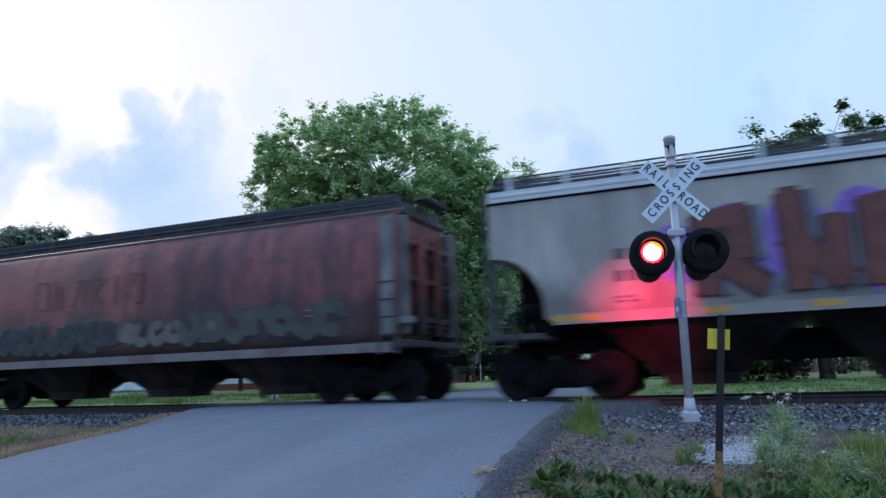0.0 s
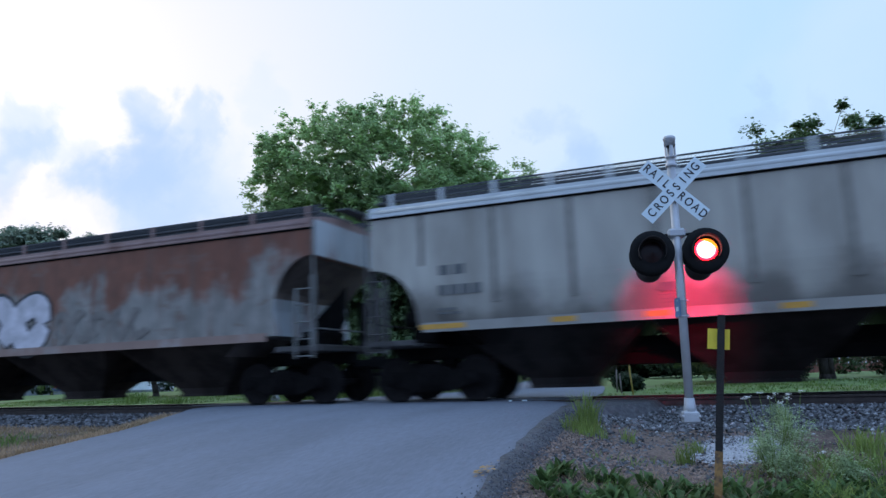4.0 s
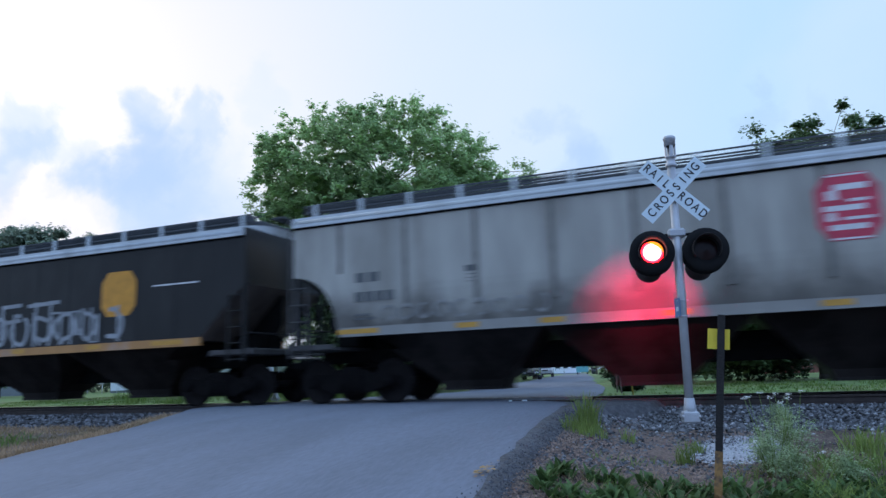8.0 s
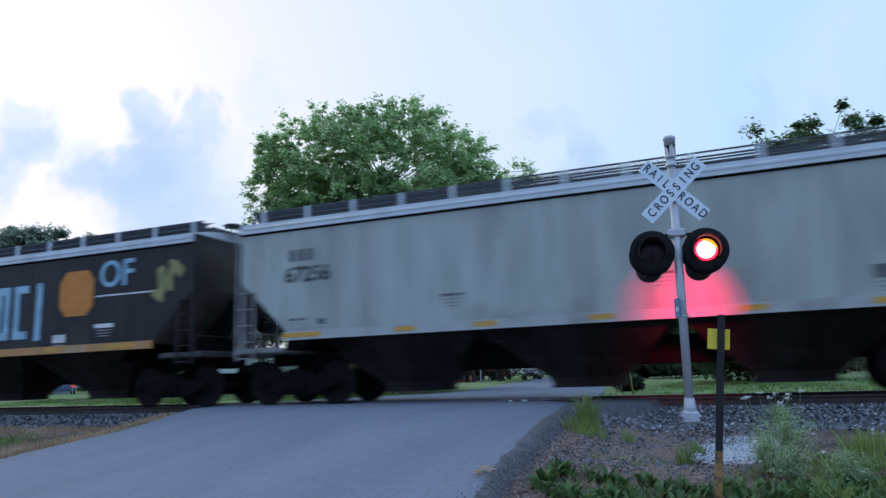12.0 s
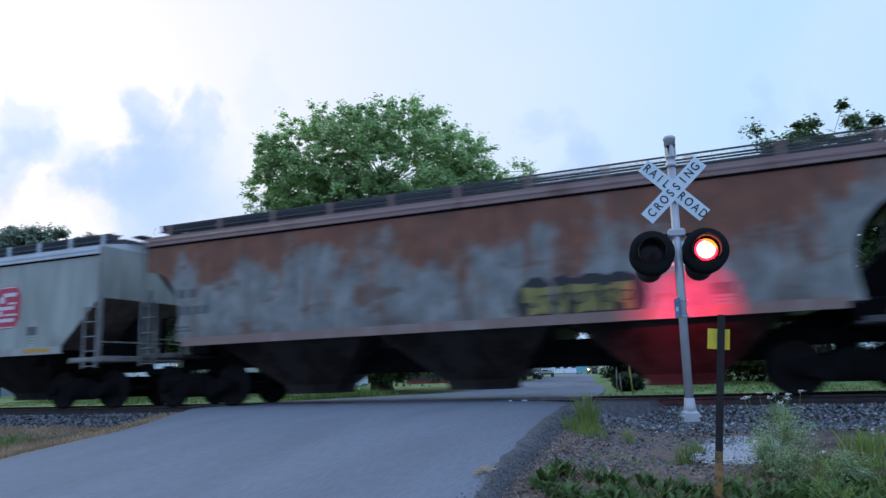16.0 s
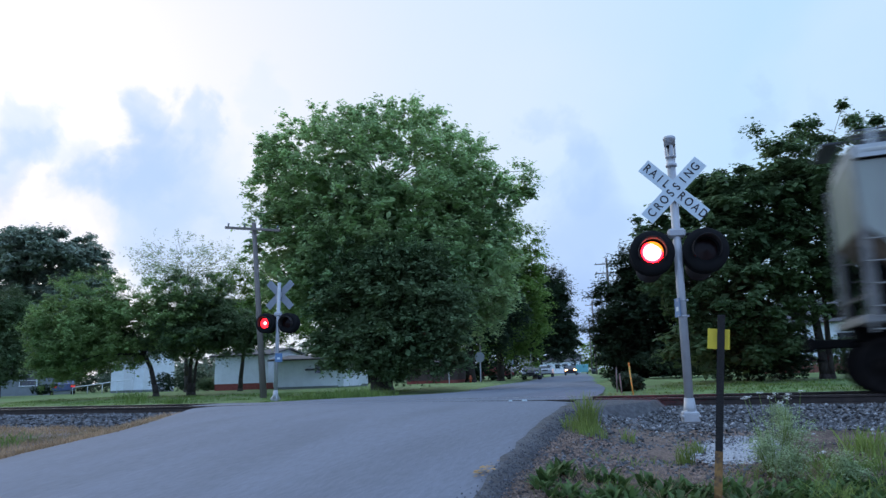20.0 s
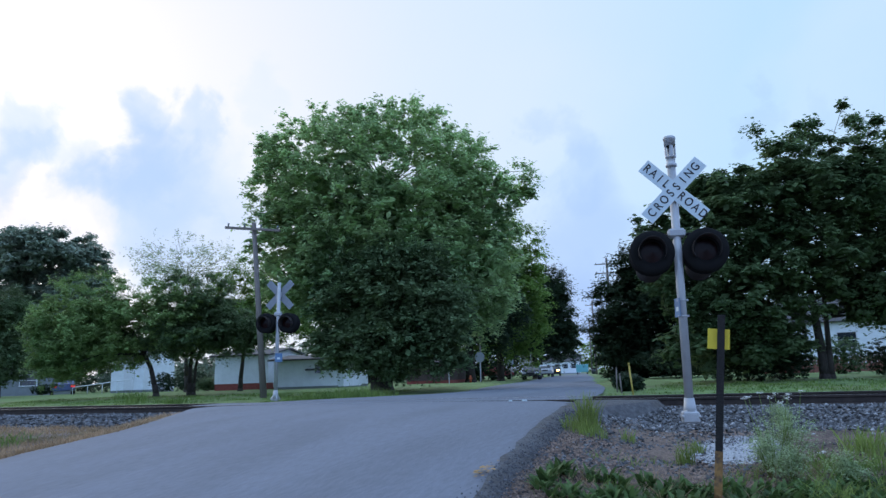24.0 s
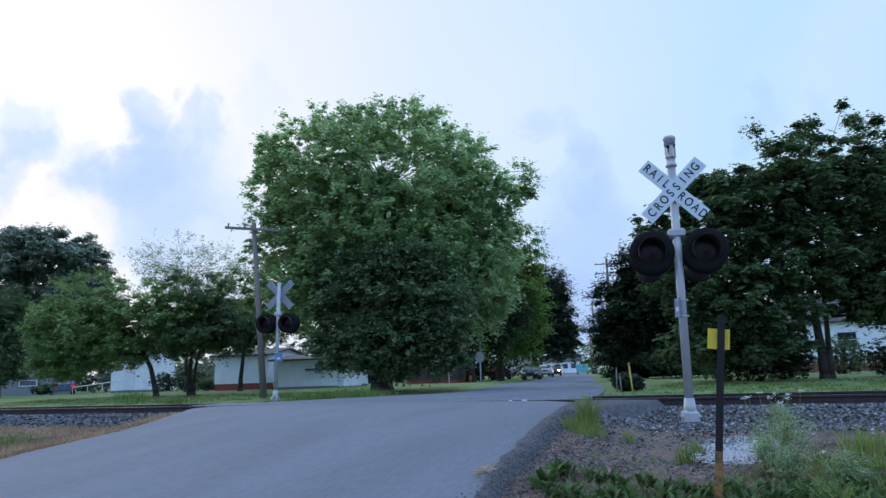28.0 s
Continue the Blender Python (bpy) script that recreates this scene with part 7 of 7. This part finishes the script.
sprayed_word(car, "ababbaba", -3.66, 6.55, 1.66, 3.35, SP_DARKRED, 0.48, -0.040)
sprayed_word(car, "ababbaba", -3.66, 6.55, 1.70, 3.42, SP_BROWN, 0.34, -0.052)
car = hopper_car(188.2, 7.0, OXIDE, BAY_BROWN, DUST_SILL, DARK_ROOF, "straight", 0, label="dark red round-sided covered hopper car, rusty and tagged", round_side=True, strips=False)
graffiti(car, 4, -4.6, -0.6, 1.45, 2.05, SP_BLACK, SP_TEAL, 9, 0.72)
graffiti(car, 5, -6.5, -4.6, 1.45, 1.85, SP_TEAL, SP_BLACK, 4, 0.6, "block")
graffiti(car, 6, -0.4, 2.4, 1.5, 1.95, SP_DUST, None, 6, 0.7)
graffiti(car, 51, 1.4, 5.8, 1.5, 2.1, SP_TEALDUST, None, 7, 0.7)
graffiti(car, 52, -3.4, 0.4, 2.5, 3.2, SP_OXDARK, None, 6, 0.16, "block")
stripe(car, 5.0, 2.0, 0.36, SP_FAINT)
stripe(car, 5.0, 1.88, 0.26, SP_FAINT)
for sx in (-1, 1):
    for sy in (-1, 1):
        bm = bmesh.new()
        bx(bm, (sx * 6.80, 1.60 * sy, 2.6), (0.30, 0.10, 2.5), bevel=0.02)
        part("end_post", bm, DUST_GREY, car)
        bm = bmesh.new()
        bx(bm, (sx * 7.02, 1.30 * sy, 2.65), (0.22, 0.14, 2.5), bevel=0.02)
        part("end_post", bm, DUST_GREY, car)
        bm = bmesh.new()
        bx(bm, (sx * 7.04, 0.45 * sy, 2.5), (0.20, 0.16, 2.2), bevel=0.02)
        part("end_stiffener", bm, OXIDE, car)
    for z in (1.75, 2.6, 3.4):
        bm = bmesh.new()
        bx(bm, (sx * 7.0, 0, z), (0.12, 2.5, 0.12), bevel=0.015)
        part("end_rib", bm, OXIDE, car)
    bm = bmesh.new()
    bx(bm, (sx * 7.12, 0.75, 2.85), (0.22, 0.34, 0.5), bevel=0.05)
    part("brake_housing", bm, BAY_BROWN, car)
    bm = bmesh.new()
    bx(bm, (sx * 7.10, -0.2, 3.05), (0.16, 0.5, 0.16), bevel=0.03)
    part("end_bracket", bm, BAY_BROWN, car)
    bm = bmesh.new()
    bx(bm, (sx * 6.95, -1.48, 1.66), (0.75, 0.2, 0.14), bevel=0.02)
    part("end_step", bm, DUST_GREY, car)
car = hopper_car(171.1, 7.9, RUSTY_BROWN, BAY_BROWN, BROWN_SILL, RUST_ROOF, "curved", 0, label="rusty brown and grey covered hopper car with a landscape decal", strips=False, posts=9)
marks(car, -5.5, MARK_DARK)
decal(car, 4.4, 2.45)
plates(car, [(5.0, 1.85, 0.4, 0.22)], MARK_DARK)
car = hopper_car(154.5, 7.3, GREY_WARM, BAY_DARK, GREY_SILL, PALE_ROOF, "curved", 9, label="warm grey ribbed covered hopper car with a red emblem")
herald(car, 3.2, HERALD_RED, z=3.04)
marks(car, -5.8, MARK_DARK)
plates(car, [(-1.4, 1.95, 0.3, 0.16), (5.0, 1.95, 0.4, 0.1)], MARK_DARK)
car = hopper_car(137.9, 7.9, RUST_RED, BAY_BROWN, BROWN_SILL, RUST_ROOF, "curved", 0, label="rusty brown covered hopper car with white bubble graffiti", strips=False, posts=11)
marks(car, -5.9, MARK_DARK)
graffiti(car, 7, -5.0, 0.0, 1.62, 2.75, SP_WHITE, SP_BLACK, 4, 0.78)
graffiti(car, 8, -3.5, -2.6, 1.7, 2.5, SP_ORANGE, None, 1, 0.7)
graffiti(car, 40, 0.2, 3.4, 1.65, 2.4, SP_DULL, None, 5, 0.4)
car = hopper_car(121.2, 7.35, GREY_BLUE, BAY_DARK, PALE_SILL, PALE_ROOF, "straight", 0, label="smooth blue-grey covered hopper car")
marks(car, -6.1, MARK_DARK)
plates(car, [(-1.6, 2.1, 0.5, 0.05), (2.0, 2.1, 0.6, 0.05), (-5.0, 1.75, 0.2, 0.12)], MARK_DARK)
car = hopper_car(105.2, 7.3, GREY_WARM, BAY_DARK, GREY_SILL, PALE_ROOF, "curved", 9, label="dirty warm grey ribbed covered hopper car with a red emblem")
herald(car, 3.4, HERALD_RED, z=3.04)
marks(car, -5.8, MARK_DARK)
plates(car, [(4.2, 1.95, 0.45, 0.22), (-3.2, 2.6, 0.2, 0.12)], MARK_DARK)
graffiti(car, 9, -5.2, -1.6, 1.66, 2.0, SP_FAINT, None, 9, 0.22)
car = hopper_car(88.9, 7.7, BLACK_CAR, BAY_DARK, ORANGE_SILL, PALE_ROOF, "straight", 0, label="black covered hopper car with a yellow emblem and silver graffiti")
herald(car, 3.95, HERALD_YELLOW, bars=False, z=2.75, w=0.55, h=0.55)
stripe(car, 5.7, 2.86, 1.35, MARK_WHITE)
marks(car, -5.7, HERALD_YELLOW, z=3.08, rows=((0.0, 1.15, 0.36), (-0.52, 1.15, 0.24)))
plates(car, [(-3.9, 2.78, 0.22, 0.12)], MARK_WHITE)
graffiti(car, 10, -6.3, 4.2, 1.64, 2.42, SP_SILVER, None, 13, 0.20)
graffiti(car, 30, -6.4, 4.4, 1.62, 2.45, SP_SILVER, None, 15, 0.20, "block")
sprayed_word(car, "EH", -0.4, 2.0, 1.75, 2.75, SP_SILVER, 0.10)
sprayed_word(car, "////", -7.55, -5.75, 2.25, 3.05, SP_SILVER, 0.055)
car = hopper_car(72.6, 7.3, GREY_WARM, BAY_DARK, GREY_SILL, PALE_ROOF, "curved", 7, label="grey covered hopper car with red emblem and coloured graffiti")
herald(car, 3.3, HERALD_RED, z=3.04)
graffiti(car, 12, 1.75, 4.6, 1.62, 2.2, SP_SKY, SP_WHITE, 6, 0.80, "block")
graffiti(car, 13, -5.7, -1.0, 1.66, 2.42, SP_MAUVE, SP_BLACK, 6, 0.42)
graffiti(car, 43, -5.7, -1.2, 1.95, 2.45, SP_MUSTARD, None, 5, 0.42)
graffiti(car, 14, -0.9, 1.4, 1.62, 2.0, SP_FAINT, None, 5, 0.3)
graffiti(car, 44, -3.5, -2.0, 1.75, 2.6, SP_ORANGE, None, 2, 0.42)
marks(car, -5.8, MARK_DARK)
car = hopper_car(56.5, 7.4, GREY, BAY_DARK, PALE_SILL, PALE_ROOF, "straight", 0, label="grey covered hopper car with dark stencilled marks")
marks(car, -6.15, MARK_DARK, "67256", z=3.22, rows=((0.0, 0.68, 0.26), (-0.44, 1.15, 0.2), (-1.4, 0.5, 0.05)))
plates(car, [(-2.3, 2.1, 0.5, 0.05), (1.7, 2.2, 0.5, 0.05), (5.1, 1.95, 0.35, 0.22), (-5.3, 1.75, 0.2, 0.12)], MARK_DARK)
car = hopper_car(40.1, 7.65, BLACK_CAR, BAY_DARK, ORANGE_SILL, PALE_ROOF, "straight", 0, label="black covered hopper car with pale blue graffiti and yellow emblem")
herald(car, 3.93, HERALD_ORANGE, bars=False, z=2.86, w=0.57, h=0.57)
sprayed_word(car, "RYNO.SITOC!", -4.4, 2.95, 1.72, 3.25, SP_SKY, 0.20)
graffiti(car, 41, -6.6, -4.6, 1.8, 2.9, SP_ORANGE, None, 3, 0.3)
graffiti(car, 42, 6.3, 7.4, 2.5, 3.4, SP_OLIVE, None, 2, 0.5)
me = text_mesh("graffiti_word", "OF", 0.92, SP_SKY, 0.002, 0.95)
put("graffiti_word", me, car, m=pose(5.25, -1.607, 3.24, 90, 0, 0))
plates(car, [(3.4, 1.75, 0.4, 0.2), (4.9, 2.0, 0.6, 0.1)], MARK_WHITE)
stripe(car, 5.7, 2.74, 2.2, MARK_WHITE)
car = hopper_car(23.4, 7.3, GREY_WARM, BAY_DARK, GREY_SILL, PALE_ROOF, "curved", 7, label="warm grey covered hopper car with a red emblem, stained sill", strips=False)
herald(car, 3.3, HERALD_RED, z=3.04)
marks(car, -5.8, MARK_DARK)
plates(car, [(4.2, 1.95, 0.45, 0.22)], MARK_DARK)
car = hopper_car(6.85, 7.95, RUSTY_GREY, BAY_BROWN, BROWN_SILL, RUST_ROOF, "curved", 0, label="rust-streaked grey covered hopper car with a landscape decal", strips=False, posts=11)
marks(car, -7.0, MARK_DARK)
decal(car, 4.2, 2.45, 1.35, 0.55)
graffiti(car, 46, 1.4, 3.5, 1.62, 2.12, SP_BLACK, None, 4, 1.35)
graffiti(car, 16, 1.4, 3.5, 1.66, 2.04, SP_MUSTARD, None, 7, 1.15, "block")
graffiti(car, 48, 1.5, 3.4, 1.72, 1.98, SP_BLACK, None, 9, 0.22)
plates(car, [(4.9, 1.85, 0.35, 0.2)], MARK_DARK)
car = hopper_car(-9.9, 7.3, GREY, BAY_DARK, PALE_SILL, PALE_ROOF, "straight", 0, label="grey covered hopper car with a red emblem and dark number")
herald(car, 4.05, HERALD_RED)
marks(car, -6.2, MARK_DARK, "67614")
plates(car, [(-2.2, 2.1, 0.35, 0.05), (1.7, 2.2, 0.45, 0.05), (5.0, 2.0, 0.35, 0.22), (-5.2, 1.75, 0.2, 0.12)], MARK_DARK)
car = hopper_car(-26.05, 7.4, GREY, BAY_DARK, PALE_SILL, PALE_ROOF, "straight", 0, label="grey covered hopper car with red emblem, last of the train")
herald(car, 4.2, HERALD_RED)
marks(car, -6.2, MARK_DARK, "67540")
plates(car, [(-1.6, 2.15, 0.4, 0.05), (0.3, 2.15, 0.9, 0.05), (5.0, 2.0, 0.35, 0.22), (-5.0, 1.75, 0.2, 0.12)], MARK_DARK)
graffiti(car, 17, -2.4, 0.8, 1.7, 2.1, SP_SILVER, None, 5, 0.3)


# ---------------------------------------------------------------- motion
def flips(side):
    """Times at which a lamp is lit, as (on, off)."""
    left = [(-1.0 + 0.78, 0.22)]
    for k in range(0, 18):
        a = 0.95 + 1.1676 * k
        if k == 0:
            a = 0.92
        if k == 6:
            a = 7.86
        if k == 12:
            a = 15.10
        left.append((a, 0.95 + 1.1676 * k + 0.46))
    if side == "L":
        return left
    return [(p[1] - 0.03, q[0] - 0.03) for p, q in zip(left, left[1:])] + [(left[-1][1] - 0.03, 22.35)]


def motions():
    walk(ONCOMING, ONCOMING_ROWS)
    for c, centre in CARS:
        rows = []
        for k in range(15):
            t = 2.0 * k
            rows.append((t, pose(centre + SPEED * (t - 17.0), TRACK_Y, 0)))
        walk(c, rows)
    for w, c, off in ROTATING:
        centre = [b for a, b in CARS if a == c][0]
        base = w.matrix_basis.translation.copy()
        t_in = 17.0 + (-50.0 - centre - off) / SPEED
        t_out = 17.0 + (9.0 - centre - off) / SPEED
        f0, f1 = max(0, int(t_in * FPS)), min(int(28.0 * FPS), int(t_out * FPS))
        steps = [f / FPS for f in range(f0, f1 + 1)] if f1 > f0 else []
        rows = []
        turn = 0.0
        if not steps or steps[0] > 0.02:
            rows.append((0.0, 0.0))
        for k, t in enumerate(steps):
            rows.append((t, turn))
            turn += math.degrees(SPEED / FPS / 0.457)
        end = turn - math.degrees(SPEED / FPS / 0.457) if steps else 0.0
        if not rows or rows[-1][0] < 27.98:
            rows.append((28.0, end))
        walk(w, [(t, Matrix.Translation(base) @ Matrix.Rotation(math.radians(a), 4, "Y")) for t, a in rows])
    for rotor, side, rest in ROTORS:
        rows = []
        lit = any(a <= 0 < b for a, b in flips(side))
        rows.append((0.0, 0.0 if lit else 180.0))
        ang = rows[0][1]
        d = 1.0 / FPS
        for a, b in flips(side):
            for t, goal in ((a, 0.0), (b, 180.0)):
                if t <= 0.02 or ang == goal:
                    continue
                start = round(t * FPS) / FPS - d
                rows += [(start, ang), (start + d, ang + (goal - ang) / 3), (start + 2 * d, ang + (goal - ang) * 2 / 3), (start + 3 * d, goal)]
                ang = goal
        rows.append((28.0, ang))
        walk(rotor, [(t, rest @ Matrix.Rotation(math.radians(a), 4, "Z")) for t, a in rows])


motions()
